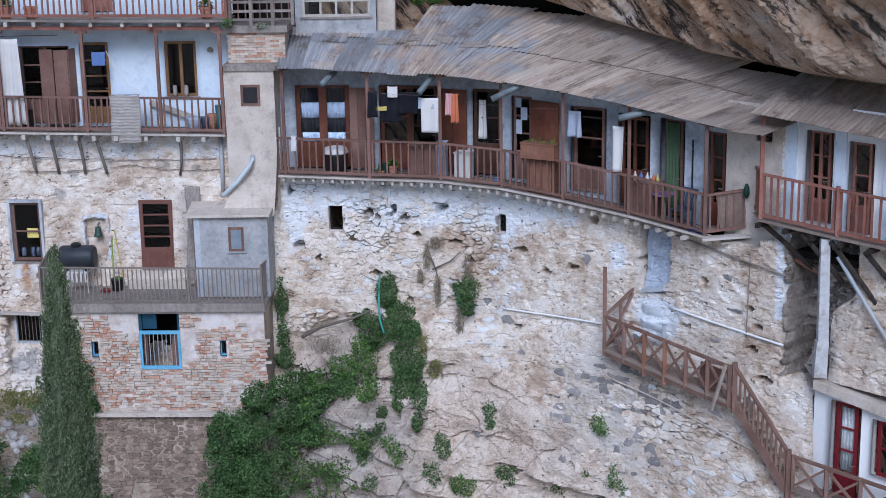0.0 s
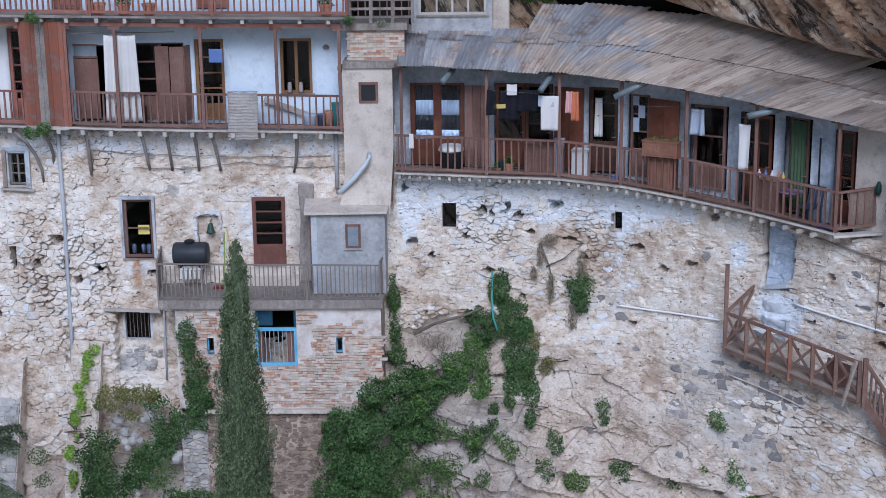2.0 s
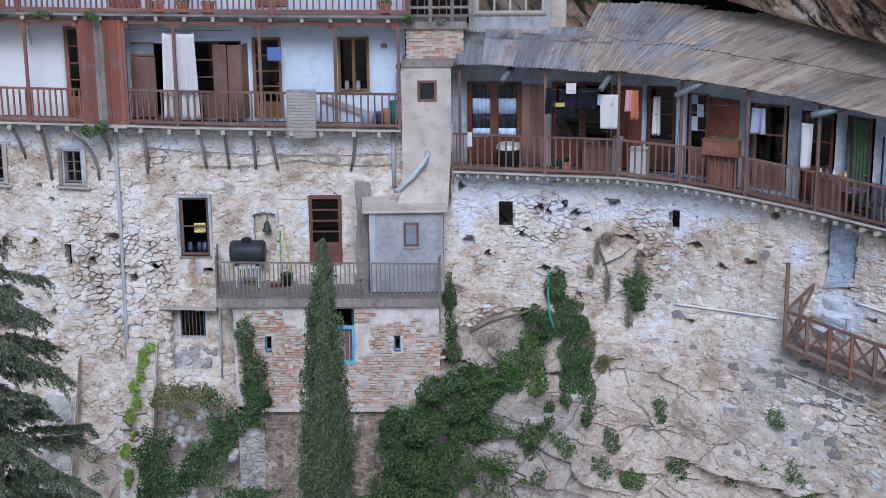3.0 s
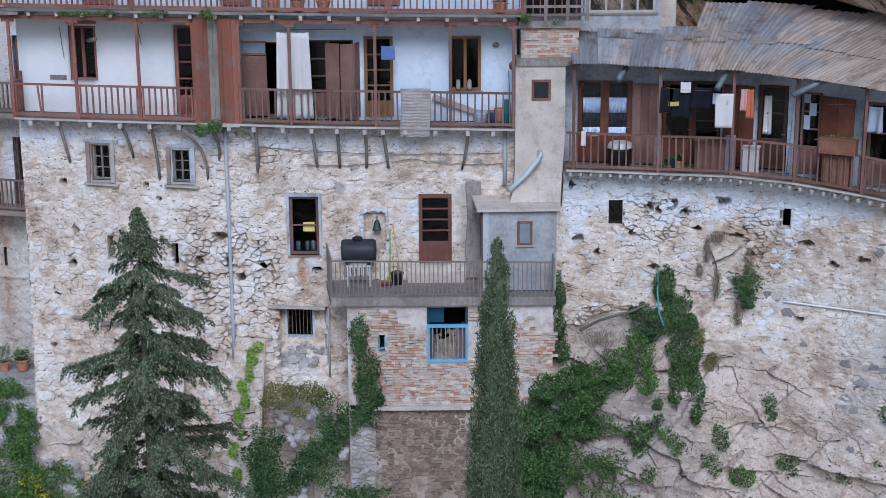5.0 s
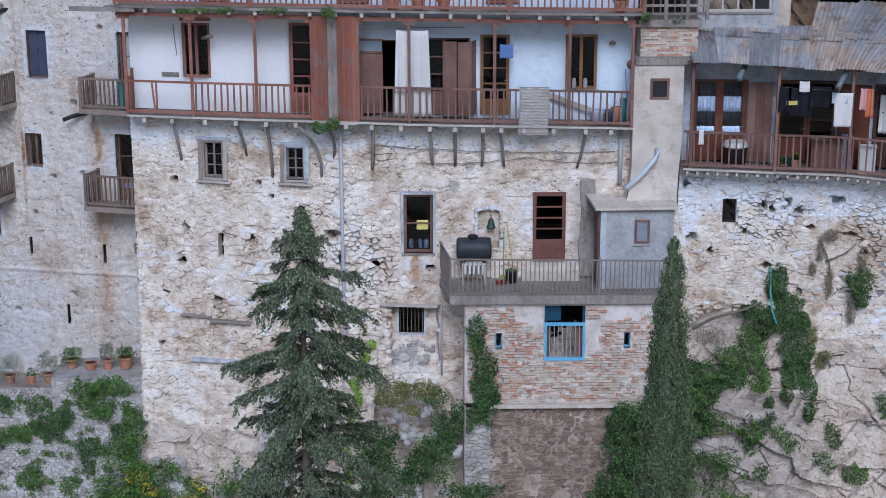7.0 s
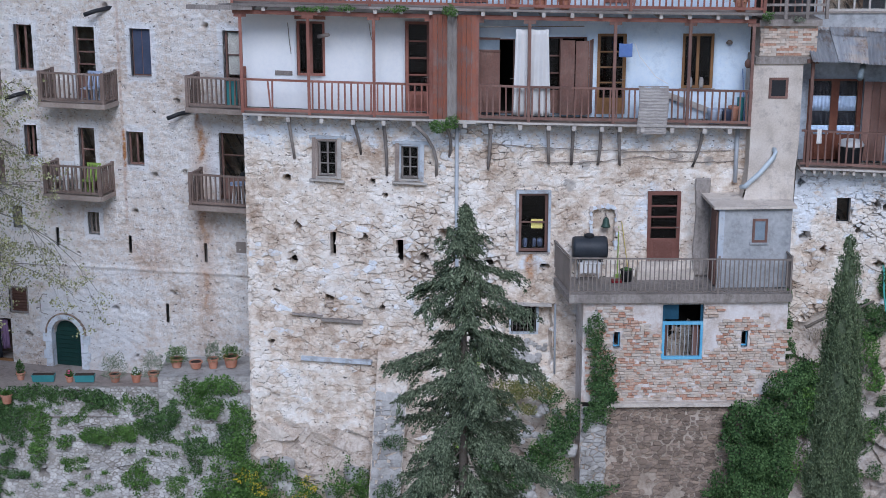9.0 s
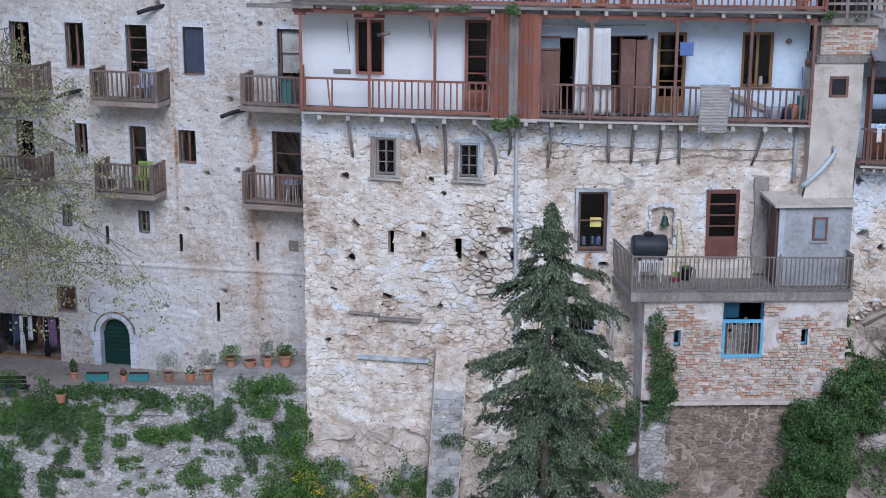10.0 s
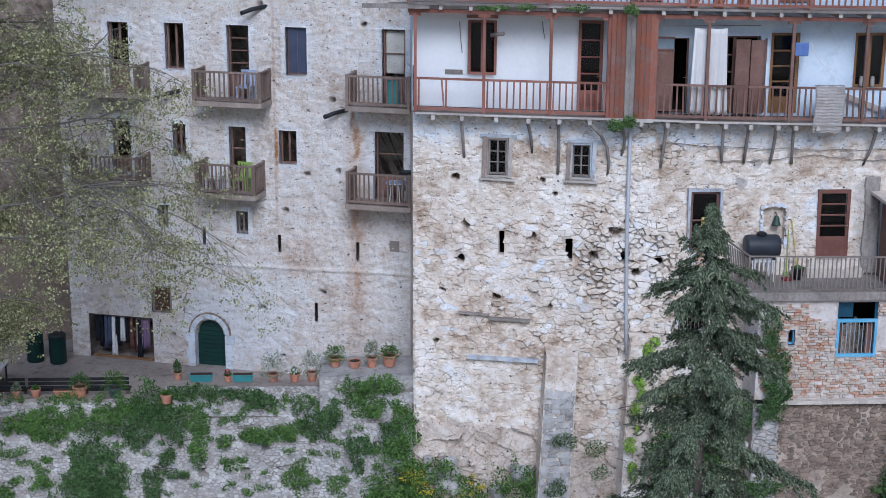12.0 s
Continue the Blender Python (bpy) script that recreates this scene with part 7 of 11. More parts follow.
for a, b, n in (((-2.45, -2.05), (3.74, -2.05), 50), ((-2.72, -0.05), (-2.45, -2.05), 15), ((3.74, -2.05), (3.78, -0.9), 9)):
    part("top_rail", Geo().beam((*a, 0.74), (*b, 0.66 if b[0] > 0 else 0.74), 0.045, 0.04), m_metal, te)
    part("bottom_rail", Geo().beam((*a, -0.22), (*b, -0.26 if b[0] > 0 else -0.22), 0.03, 0.03), m_metal, te)
    for i in range(n + 1):
        k = i / n
        x, y = a[0] + (b[0] - a[0]) * k, a[1] + (b[1] - a[1]) * k
        ob = put_baluster(me_bar, te, (x, y, -0.24 - 0.04 * (x > 0) * k))
for x, y in ((-2.45, -2.05), (1.7, -2.05), (3.74, -2.05)):
    part("post", Geo().beam((x, y, -0.4), (x, y, 0.78), 0.05, 0.05, (0, 1, 0)), m_metal, te)
for k, (z0, z1, y0) in enumerate(((-0.34, -0.1, -0.55), (-0.1, 0.12, -0.28))):
    part("step", Geo().box(-0.25 - 0.1 * (1 - k), 1.1 + 0.2 * (1 - k), y0, 0.05, z0, z1), m_tower, te)
oh = thing("outhouse", (2.8, -0.7, -0.35), "small grey cement outhouse on the terrace", "outhouse", "", "structure")
gg = Geo()
gg.sheet(lambda a, b: (1.8 + 2.06 * a, -1.3 + 0.012 * (fbm(a * 6, b * 6, 4) - 0.5), -0.36 + 2.33 * b), 20, 20)
gg.sheet(lambda a, b: (3.86, -1.3 + 1.35 * a, -0.36 + 2.33 * b), 8, 8)
gg.sheet(lambda a, b: (1.8, -0.95 + 1.0 * (1 - a) - 0.35 * a, -0.36 + 2.33 * b), 8, 8)
part("wall", gg, m_render, oh, round_=True)
part("corner_strip", Geo().box(1.79, 1.95, -1.315, -1.25, -0.36, 1.95), m_blueframe, oh)
gg = Geo().add([(1.62, -1.45, 1.96), (3.95, -1.45, 1.98), (3.95, 0.05, 2.04), (1.5, 0.05, 2.04), (1.62, -1.45, 2.04), (3.95, -1.45, 2.05), (3.95, 0.05, 2.13), (1.5, 0.05, 2.13)], [(3, 2, 1, 0), (4, 5, 6, 7), (0, 1, 5, 4), (1, 2, 6, 5), (2, 3, 7, 6), (3, 0, 4, 7)])
part("roof", gg, m_tower, oh, "rough pale cement slab")
part("door", Geo().box(1.74, 1.79, -1.2, -0.45, -0.3, 1.85), m_wood, oh, "dark brown side door")
joinery("window", lambda a, b, c: Vector((2.965 + a, -1.31 + b, 0.97 + c)), 0.43, 0.69, 1, 1, m_wood, "small red-brown framed window of the outhouse", 0.07, -0.02, sill=m_render)
part("window_back", Geo().box(2.8, 3.13, -1.312, -1.309, 1.03, 1.6), m_skypane, oh, "blue-grey pane with the sky's reflection painted in")

# things on the terrace
tk = thing("water_tank", (-1.75, -0.62, 0.4), "dark plastic water tank lying on a white crate", "tank")
gg = Geo()
prof = [(-0.5, 0.2), (-0.49, 0.3), (-0.42, 0.33), (0.42, 0.33), (0.49, 0.3), (0.5, 0.2)]
n = 18
vs = [(-1.75 + px_, -0.62 + r * math.cos(2 * math.pi * i / n), 0.66 + r * math.sin(2 * math.pi * i / n)) for px_, r in prof for i in range(n)]
fs = [(k * n + i, k * n + (i + 1) % n, (k + 1) * n + (i + 1) % n, (k + 1) * n + i) for k in range(len(prof) - 1) for i in range(n)] + [tuple(reversed(range(n))), tuple(range((len(prof) - 1) * n, len(prof) * n))]
part("body", gg.add(vs, fs), m_tank, tk, round_=True)
part("lid", Geo().lathe((-1.78, -0.62, 0.97), [(0.14, 0), (0.15, 0.02), (0.15, 0.07), (0.1, 0.1), (0.04, 0.12)], 14), m_black, tk)
for dx in (-0.3, 0.3):
    part("cradle", Geo().box(-1.75 + dx - 0.05, -1.75 + dx + 0.05, -0.9, -0.34, 0.3, 0.42), m_black, tk)
cr = thing("crate", (-1.75, -0.62, -0.33), "white slatted plastic crate under the tank", "crate")
for i in range(5):
    part("slat", Geo().box(-2.05 + 0.125 * i, -1.97 + 0.125 * i, -0.93, -0.91, -0.02, 0.25), m_plastic, cr)
for dx in (-0.33, 0.3):
    for dy in (-0.92, -0.35):
        part("leg", Geo().box(-1.75 + dx, -1.72 + dx, dy, dy + 0.03, -0.34, 0.28), m_plastic, cr)
part("shelf", Geo().box(-2.1, -1.4, -0.95, -0.3, 0.25, 0.3), m_plastic, cr)
bl = thing("bell", (-1.24, -0.12, 1.15), "small green bronze bell hung on the wall", "bell")
part("body", Geo().lathe((-1.24, -0.14, 1.15), [(0.14, 0), (0.12, 0.04), (0.095, 0.12), (0.08, 0.22), (0.05, 0.27), (0.015, 0.29)], 16), m_bronze, bl, round_=True)
part("hanger", Geo().beam((-1.24, 0.02, 1.5), (-1.24, -0.16, 1.47), 0.03, 0.03), m_metal, bl)
part("clapper", Geo().tube([(-1.24, -0.14, 1.3), (-1.24, -0.14, 1.1)], 0.015, 6), m_metal, bl)
nf = thing("wall_niche_rim", (-1.3, 0.0, 0.55), "white plastered rim round a blind niche", "niche rim")
rn = random.Random(52)
for i in range(26):
    k = i / 25
    if rn.random() < 0.12:
        continue
    if k < 0.36:
        x, z, w, h = -1.66, 0.6 + 1.02 * k / 0.36, 0.07, 0.11
    elif k < 0.68:
        u = (k - 0.36) / 0.32
        x, z, w, h = -1.66 + 0.74 * u, 1.66 + 0.09 * math.sin(math.pi * u), 0.1, 0.08
    else:
        x, z, w, h = -0.93, 1.62 - 1.1 * (k - 0.68) / 0.32, 0.07, 0.11
    x, z, w, h = x + rn.uniform(-0.02, 0.02), z + rn.uniform(-0.02, 0.02), w * rn.uniform(0.5, 1.1), h * rn.uniform(0.6, 1.1)
    p = [(x + w * math.cos(t) * rn.uniform(0.8, 1.15), z + h * math.sin(t) * rn.uniform(0.8, 1.15)) for t in [0.4 + 6.283 * j / 7 for j in range(7)]]
    d = -0.15 - 0.03 * rn.random()
    part("rim_chip", Geo().add([(q[0], 0.04, q[1]) for q in p] + [(x + (q[0] - x) * 0.85, d, z + (q[1] - z) * 0.85) for q in p], [tuple(range(7, 14))] + [(j, (j + 1) % 7, 7 + (j + 1) % 7, 7 + j) for j in range(7)]), m_jamb if rn.random() < 0.65 else m_flaking, nf)
part("back", Geo().box(-1.66, -0.94, 0.06, 0.12, 0.5, 1.66), m_wall, nf)


def cement_strip(u, v):
    z = -0.3 + 2.85 * v
    x0 = 1.28 + 0.12 * float(fbm(np.array(z * 2.2), np.array(0.5), 505, 3))
    x = x0 + (1.76 - x0) * u
    return (x, float(wy(x)) - float(batter(x, z)) - 0.05 - 0.02 * float(fbm(np.array(x * 3), np.array(z * 3), 507, 3)), z)


tagged(part("wall_cement_strip", Geo().sheet(cement_strip, 10, 44, 0.06), m_concrete, round_=True), "dark grey cement smeared beside the terrace door", "", "", "structure")
solo("broom", Geo().tube([(-0.88, -0.25, -0.3), (-0.86, -0.1, 1.15)], 0.016, 6).box(-0.98, -0.78, -0.3, -0.22, -0.34, -0.24), m_lime, "lime green handled broom leaning on the wall", "broom")
solo("mop", Geo().tube([(-0.55, -0.3, -0.3), (-0.78, -0.1, 1.3)], 0.014, 6), m_yellow, "yellow wooden stick leaning on the wall", "stick")
bk = thing("bucket", (-0.66, -0.62, -0.34), "black plastic bucket on the terrace", "bucket")
part("body", Geo().lathe((-0.66, -0.62, -0.34), [(0.14, 0), (0.19, 0.32), (0.2, 0.34), (0.17, 0.33)], 14), m_black, bk, round_=True)
part("plant", Geo().lathe((-0.66, -0.62, -0.02), [(0.12, 0), (0.14, 0.04), (0.06, 0.08)], 10), m_ivy, bk)
solo("dustpan", Geo().box(-1.12, -0.82, -0.82, -0.6, -0.35, -0.28), m_red, "red plastic dustpan on the floor", "dustpan")

# brick lean-to under the terrace
BR_HOLES = [(0.2, 1.35, -2.28, -0.66), (-1.18, -0.99, -1.92, -1.46), (2.46, 2.64, -1.92, -1.46)]
brick_wall = wall_sheet("wall_brick", lambda x: np.asarray(x, float) * 0 - 1.93, -2.05, 3.74, -3.56, -0.555, 0.07, BR_HOLES, lambda X, Z: 0.03 * (fbm(X * 2, Z * 2, 101) - 0.5) + 0.02 * (vnoise(X * 9, Z * 9, 3) - 0.5), m_flaking, "limewashed brick lean-to wall", depth=0.3)
for x, s in ((-2.05, 1), (3.74, -1)):
    tagged(part("wall_brick_side", Geo().sheet(lambda a, b: (x + 0.02 * (fbm(a * 8, b * 8, 6) - 0.5), 0.1 - (2.03 if b > 0.65 else 1.97) * a, (-9.0 if s > 0 else -3.6) * (1 - b) - 0.64 * b), 20, 40), m_flaking if s > 0 else m_bed, round_=True), "rough flank of the brick lean-to", "", "", "structure")
tagged(part("wall_brick_back", Geo().box(-2.0, 3.7, -0.35, -0.3, -3.6, -0.66), m_roomshade), "back wall of the lean-to, painted near black for shade", "", "", "structure")
tagged(part("floor_brick", Geo().box(-2.0, 3.7, -1.9, -0.3, -3.7, -3.6), m_roomshade), "floor of the lean-to, painted near black for shade", "", "", "structure")
solo("ledge", Geo().box(-1.35, 3.2, -2.12, -1.6, -3.66, -3.55), m_tower, "pale cement ledge under the brick wall", "ledge", "", "structure")
T = lambda a, b, c: Vector((0.775 + a, -1.93 + b, -2.28 + c))
gw = thing("window_blue", T(0, 0, 0), "bright blue barred window of the brick lean-to", "window", "", "structure")
for a in (-0.575, 0.505):
    part("jamb", bar(Geo(), T, a, a + 0.07, -0.03, 0.05, 0, 1.12), m_blue, gw)
    part("upper_jamb", bar(Geo(), T, a, a + 0.07, 0.06, 0.12, 1.12, 1.62), m_darkblue, gw)
for c in (0.0, 1.03):
    part("rail", bar(Geo(), T, -0.505, 0.505, -0.03, 0.05, c, c + 0.09), m_blue, gw)
for i in range(8):
    a = -0.42 + 0.12 * i
    part("iron_bar", Geo().tube([T(a, 0.0, 0.08), T(a + 0.012 * math.sin(i * 2.1), -0.02, 0.55), T(a, 0.0, 1.05)], 0.011, 6), m_pipe, gw)
part("shutter", bar(Geo(), T, -0.5, -0.38, 0.12, 0.2, 0.06, 1.05), m_wood, gw, "brown shutter edge")
part("shutter", bar(Geo(), T, 0.3, 0.5, 0.12, 0.18, 0.06, 1.05), m_wood, gw, "brown shutter edge")
part("upper_leaf", bar(Geo(), T, -0.5, -0.1, 0.14, 0.18, 1.14, 1.6), m_darkblue, gw, "petrol blue upper leaf")
for x in (-1.085, 2.55):
    T = lambda a, b, c: Vector((x + a, -1.93 + b, -1.92 + c))
    joinery("window", T, 0.19, 0.46, 1, 1, m_blue, "narrow blue-rimmed slit window", 0.03, 0.12, glass=False)
tagged(part("wall_base", Geo().sheet(lambda a, b: (-2.05 + 5.7 * a, -1.88 - 0.12 * (1 - b) + 0.02 * (fbm(a * 12, b * 9, 7) - 0.5), -9 + 5.36 * b), 60, 60), m_smear, round_=True), "brown field-stone base below the lean-to", "", "", "structure")

# buttresses
def buttress(x0, x1, ztop, zbot, ytop, ybot, shift, label):
    th = thing("buttress", ((x0 + x1) / 2, ytop, zbot), label, "buttress", "stone buttresses")
    gg = Geo()
    gg.sheet(lambda a, b: (x0 + (x1 - x0) * a + shift * (1 - b), ytop + (ybot - ytop) * (1 - b) + 0.04 * (fbm(a * 4, b * 16, 5) - 0.5), zbot + (ztop - zbot) * b), 12, 60)
    for a_, s in ((0.0, -1), (1.0, 1)):
        gg.sheet(lambda a, b: (x0 + (x1 - x0) * a_ + shift * (1 - b), (ytop + 1.2) * (1 - a if s < 0 else a) + (ytop + (ybot - ytop) * (1 - b)) * (a if s < 0 else 1 - a), zbot + (ztop - zbot) * b), 4, 30)
    gg.sheet(lambda a, b: (x0 + (x1 - x0) * a, ytop + 0.9 * b, ztop + 0.25 * b), 6, 4)
    part("core", gg, m_wall, th, round_=True)
    return th


bt1 = buttress(-7.87, -6.94, -2.75, -9, -0.35, -1.9, -0.45, "stepped pale stone buttress with a sloping head")
bt2 = buttress(-5.45, -4.55, -2.2, -9, -0.5, -2.0, -0.4, "pale stone buttress beside a downpipe")

# pipes
for pts, r, lab in (([(-5.55, float(wy(-5.55)) - 0.1, 4.1), (-5.55, float(wy(-5.55)) - 0.12, 1.0), (-5.52, float(wy(-5.5)) - 0.35, -1.6), (-5.5, float(wy(-5.5)) - 0.55, -2.7)], 0.055, "long grey plastic downpipe on the rubble wall"),
                    ([(2.45, -0.1, 4.0), (2.45, -0.12, 2.45)], 0.06, "short grey downpipe beside the tower"),
                    ([(3.42, -0.55, 3.5), (3.42, -0.7, 3.44), (3.38, -0.74, 3.3), (3.0, -0.78, 2.86), (2.6, -0.76, 2.47), (2.52, -0.62, 2.42)], 0.07, "bent blue-grey pipe across the tower foot"),
                    ([(-2.68, -0.38, -1.1), (-2.68, -0.52, -3.2)], 0.03, "thin grey conduit near the low window")):
    solo("pipe", Geo().tube(pts, r, 10), m_palepipe if "bent" in lab else m_pipe, lab, "pipe", round_=True)
def wall_run(a, b, n, r, material, name, label, off=-0.06):
    pts = []
    for i in range(n + 1):
        k = i / n
        x, z = a[0] + (b[0] - a[0]) * k, a[1] + (b[1] - a[1]) * k
        d = float(relief_right(np.array([x]), np.array([z]))[0]) if x > 4.2 else 0.0
        pts.append((x, float(wy(x)) - float(batter(x, z)) + off - max(0, d), z))
    return solo(name, Geo().tube(pts, r, 6), material, label, "pipe", round_=True)


wall_run((10.4, -0.82), (13.08, -0.79), 14, 0.03, m_chalk, "conduit", "whitewashed pipe running along the curved wall", -0.05)
wall_run((14.78, 0.06), (17.3, -0.17), 14, 0.032, m_chalk, "conduit", "whitewashed pipe running along the curved wall", -0.05)
wall_run((13.3, -2.2), (16.7, -2.95), 14, 0.024, m_plaster, "conduit", "whitewashed pipe running below the stair", -0.06)
wall_run((14.5, 2.1), (17.3, 1.6), 12, 0.028, m_metal, "conduit", "thin dark pipe under the gallery", -0.08)
wall_run((16.55, 2.0), (16.5, -0.2), 8, 0.014, m_metal, "conduit", "thin dark pipe under the gallery", -0.06)
for x0, z0, x1, z1 in ((-4.6, 3.55, 2.3, 3.35), (-3.4, 3.05, -0.2, 3.2), (-0.2, 3.2, 2.4, 3.05)):
    pts = [(x0 + (x1 - x0) * i / 12, float(wy(x0 + (x1 - x0) * i / 12)) - 0.04, z0 + (z1 - z0) * i / 12 - 0.08 * math.sin(math.pi * i / 12) + 0.02 * math.sin(i * 2.3)) for i in range(13)]
    solo("cable", Geo().tube(pts, 0.011, 5), m_metal, "slack cable along the wall", "cable", "wall cables")
solo("hose", Geo().tube([(6.87, -0.35, 0.0), (6.86, -0.52, -0.25), (6.85, -0.62, -0.7), (6.88, -0.85, -1.2), (7.0, -1.0, -1.55)], 0.028, 8), m_hose, "turquoise hose hanging from a hole in the wall", "hose", round_=True)
solo("dead_branch", Geo().tube([(4.6, -0.75, -1.75), (5.2, -0.7, -1.45), (6.1, -0.68, -1.2), (6.6, -0.6, -1.0)], 0.05, 7, 0.03), m_bark, "bare branch lying across a hollow", "branch", round_=True)
for (x0, x1, z, y0, th_, mt, lab) in ((-9.52, -8.3, -1.82, -0.06, 0.07, m_concrete, "thin slab set in the wall"), (-10.15, -8.05, -3.02, -0.08, 0.1, m_blueframe, "pale blue weathered beam set in the wall"), (-10.4, -9.5, -1.7, -0.03, 0.04, m_greywood, "thin lath set in the wall")):
    xm = (x0 + x1) / 2
    y = lambda x: float(wy(x)) - float(batter(x, z)) + y0
    solo("wall_beam", Geo().beam((x0, y(x0), z + 0.02), (x1, y(x1), z - 0.01), 0.2, th_), mt, lab, "beam")

# ---- stair on the right ----
st = thing("stair", (14.5, -4.5, -1.9), "faded brown wooden stair and landing with crossed braces", "stair")
A, B = Vector((13.12, -3.3, -1.32)), Vector((16.05, -6.15, -1.78))
C = Vector((17.35, -7.45, -3.6))
side = Vector((0.66, 0.68, 0)).normalized()
for i in range(6):
    part("deck_board", Geo().beam(A + side * (0.02 + 0.16 * i), B + side * (0.02 + 0.16 * i), 0.15, 0.05), m_deck, st)
part("edge_beam", Geo().beam(A + Vector((0, 0, -0.07)), B + Vector((0, 0, -0.07)), 0.07, 0.14), m_stair, st)
H = 0.95
part("post", Geo().beam(A + Vector((0, 0, -0.15)), A + Vector((0, 0, 2.3)), 0.1, 0.1, (0, 1, 0)), m_stair, st, "tall corner post")
np_ = 6
for i in range(1, np_ + 1):
    p = A.lerp(B, i / np_)
    part("post", Geo().beam(p + Vector((0, 0, -0.25 if i in (2, 3) else -0.1)), p + Vector((0, 0, H + 0.04)), 0.1, 0.1, (0, 1, 0)), m_crate if i in (2, 3) else m_stair, st)
for i in range(np_):
    p, q = A.lerp(B, i / np_), A.lerp(B, (i + 1) / np_)
    part("brace", Geo().beam(p + Vector((0, 0, 0.1)), q + Vector((0, 0, H - 0.05)), 0.05, 0.06), m_stair, st)
    part("brace", Geo().beam(p + Vector((0, 0, H - 0.05)), q + Vector((0, 0, 0.1)), 0.045, 0.06), m_stair, st)
part("top_rail", Geo().beam(A + Vector((0, 0, H)), B + Vector((0, 0, H)), 0.09, 0.07), m_stair, st)
A2 = A + Vector((0.85, 0.25, 0.75))
part("side_rail", Geo().beam(A + Vector((0, 0, H)), A2 + Vector((0, 0, H)), 0.07, 0.07), m_stair, st)
part("side_rail", Geo().beam(A + Vector((0, 0, 0.05)), A2 + Vector((0, 0, 0.05)), 0.06, 0.06), m_stair, st)
part("post", Geo().beam(A.lerp(A2, 0.5), A.lerp(A2, 0.5) + Vector((0, 0, H)), 0.07, 0.07, (0, 1, 0)), m_stair, st)
part("brace", Geo().beam(A, A2 + Vector((0, 0, H)), 0.05, 0.06), m_stair, st)
B2 = B + Vector((0.12, -0.1, 0))
for o in (0.0, 0.85):
    part("stringer", Geo().beam(B2 + side * o, C + side * o, 0.06, 0.24), m_stair, st)
nst = 10
for i in range(nst):
    p = B2.lerp(C, (i + 0.5) / nst)
    part("tread", Geo().beam(p, p + side * 0.85, 0.24, 0.04), m_deck, st)
me_sb = baluster_mesh(0.95, 0.05, m_stair)
for i in range(12):
    put_baluster(me_sb, st, B2.lerp(C, (i + 0.3) / 12))
for o in (0.0,):
    part("hand_rail", Geo().beam(B2 + side * o + Vector((0, 0, 1.0)), C + side * o + Vector((0, 0, 1.0)), 0.09, 0.07), m_stair, st)
for p in (B2, C):
    part("newel", Geo().beam(p + Vector((0, 0, -0.2)), p + Vector((0, 0, 1.1)), 0.12, 0.12, (0, 1, 0)), m_stair, st)
part("prop", Geo().beam((15.95, -6.2, -0.75), (15.6, -6.35, -1.9), 0.06, 0.08), m_deckpale, st, "pale slanting prop")
part("gate", Geo().beam(B + Vector((-0.15, 0.5, 0.35)), B + Vector((-0.62, 0.95, 0.42)), 0.03, 0.75), m_wood, st, "brown board gate")
D0, D1 = C + Vector((0.1, -0.1, 0.1)), Vector((20.2, -9.8, -3.75))
for i in range(5):
    part("deck_board", Geo().beam(D0 + side * (0.17 * i), D1 + side * (0.17 * i), 0.16, 0.05), m_deck, st)
for i in range(5):
    p = D0.lerp(D1, i / 4)
    part("post", Geo().beam(p + Vector((0, 0, -0.3)), p + Vector((0, 0, 0.9)), 0.09, 0.09, (0, 1, 0)), m_stair, st)
    if i:
        o = D0.lerp(D1, (i - 1) / 4)
        part("brace", Geo().beam(o + Vector((0, 0, 0.08)), p + Vector((0, 0, 0.82)), 0.05, 0.06), m_stair, st)
        part("brace", Geo().beam(o + Vector((0, 0, 0.82)), p + Vector((0, 0, 0.08)), 0.045, 0.06), m_stair, st)
part("top_rail", Geo().beam(D0 + Vector((0, 0, 0.86)), D1 + Vector((0, 0, 0.86)), 0.09, 0.07), m_stair, st)

# white house with the red door, below the second gallery
wall_sheet("wall_white", wy, 17.95, 22, -4.6, -0.95, 0.1, [(18.29, 18.89, -3.7, -1.15), (19.1, 19.75, -2.75, -1.35)], flat_relief, m_chalk, "white painted wall with a wine red door", off=-0.3, depth=0.2)
joinery("door", at_front(18.59, -3.7, -0.3), 0.6, 2.55, 1, 3, m_red, "wine red half-glazed door with pale grey panes", 0.09, 0.05, panel=0.3)
# added grey sheet that stands in for the reflection in the panes
solo("curtain", Geo().sheet(lambda u, v: at_front(18.59, -3.7, -0.3)(-0.17 + 0.34 * u, 0.12 + 0.012 * math.sin(u * 24), 0.8 + 1.6 * v), 20, 2, 0.006), m_render, "grey sheet added behind the red door's glass for its reflection", "curtain", round_=True)
joinery("window", at_front(19.425, -2.75, -0.3), 0.65, 1.4, 2, 2, m_red, "wine red framed window", 0.08, 0.05)
floor_strip("ledge_white", 17.85, 22, -0.62, 0.6, lambda x: np.interp(x, [17.85, 22], [-0.7, -1.4]), 0.22, m_tower, "pale cement ledge over the white wall")
T = spot(wy, 14.4, 0.0, 0.0, batter)
al = thing("alcove", (14.4, float(wy(14.4)), 0.3), "walled-up doorway painted blue-grey over whitewashed steps", "alcove", "", "structure")


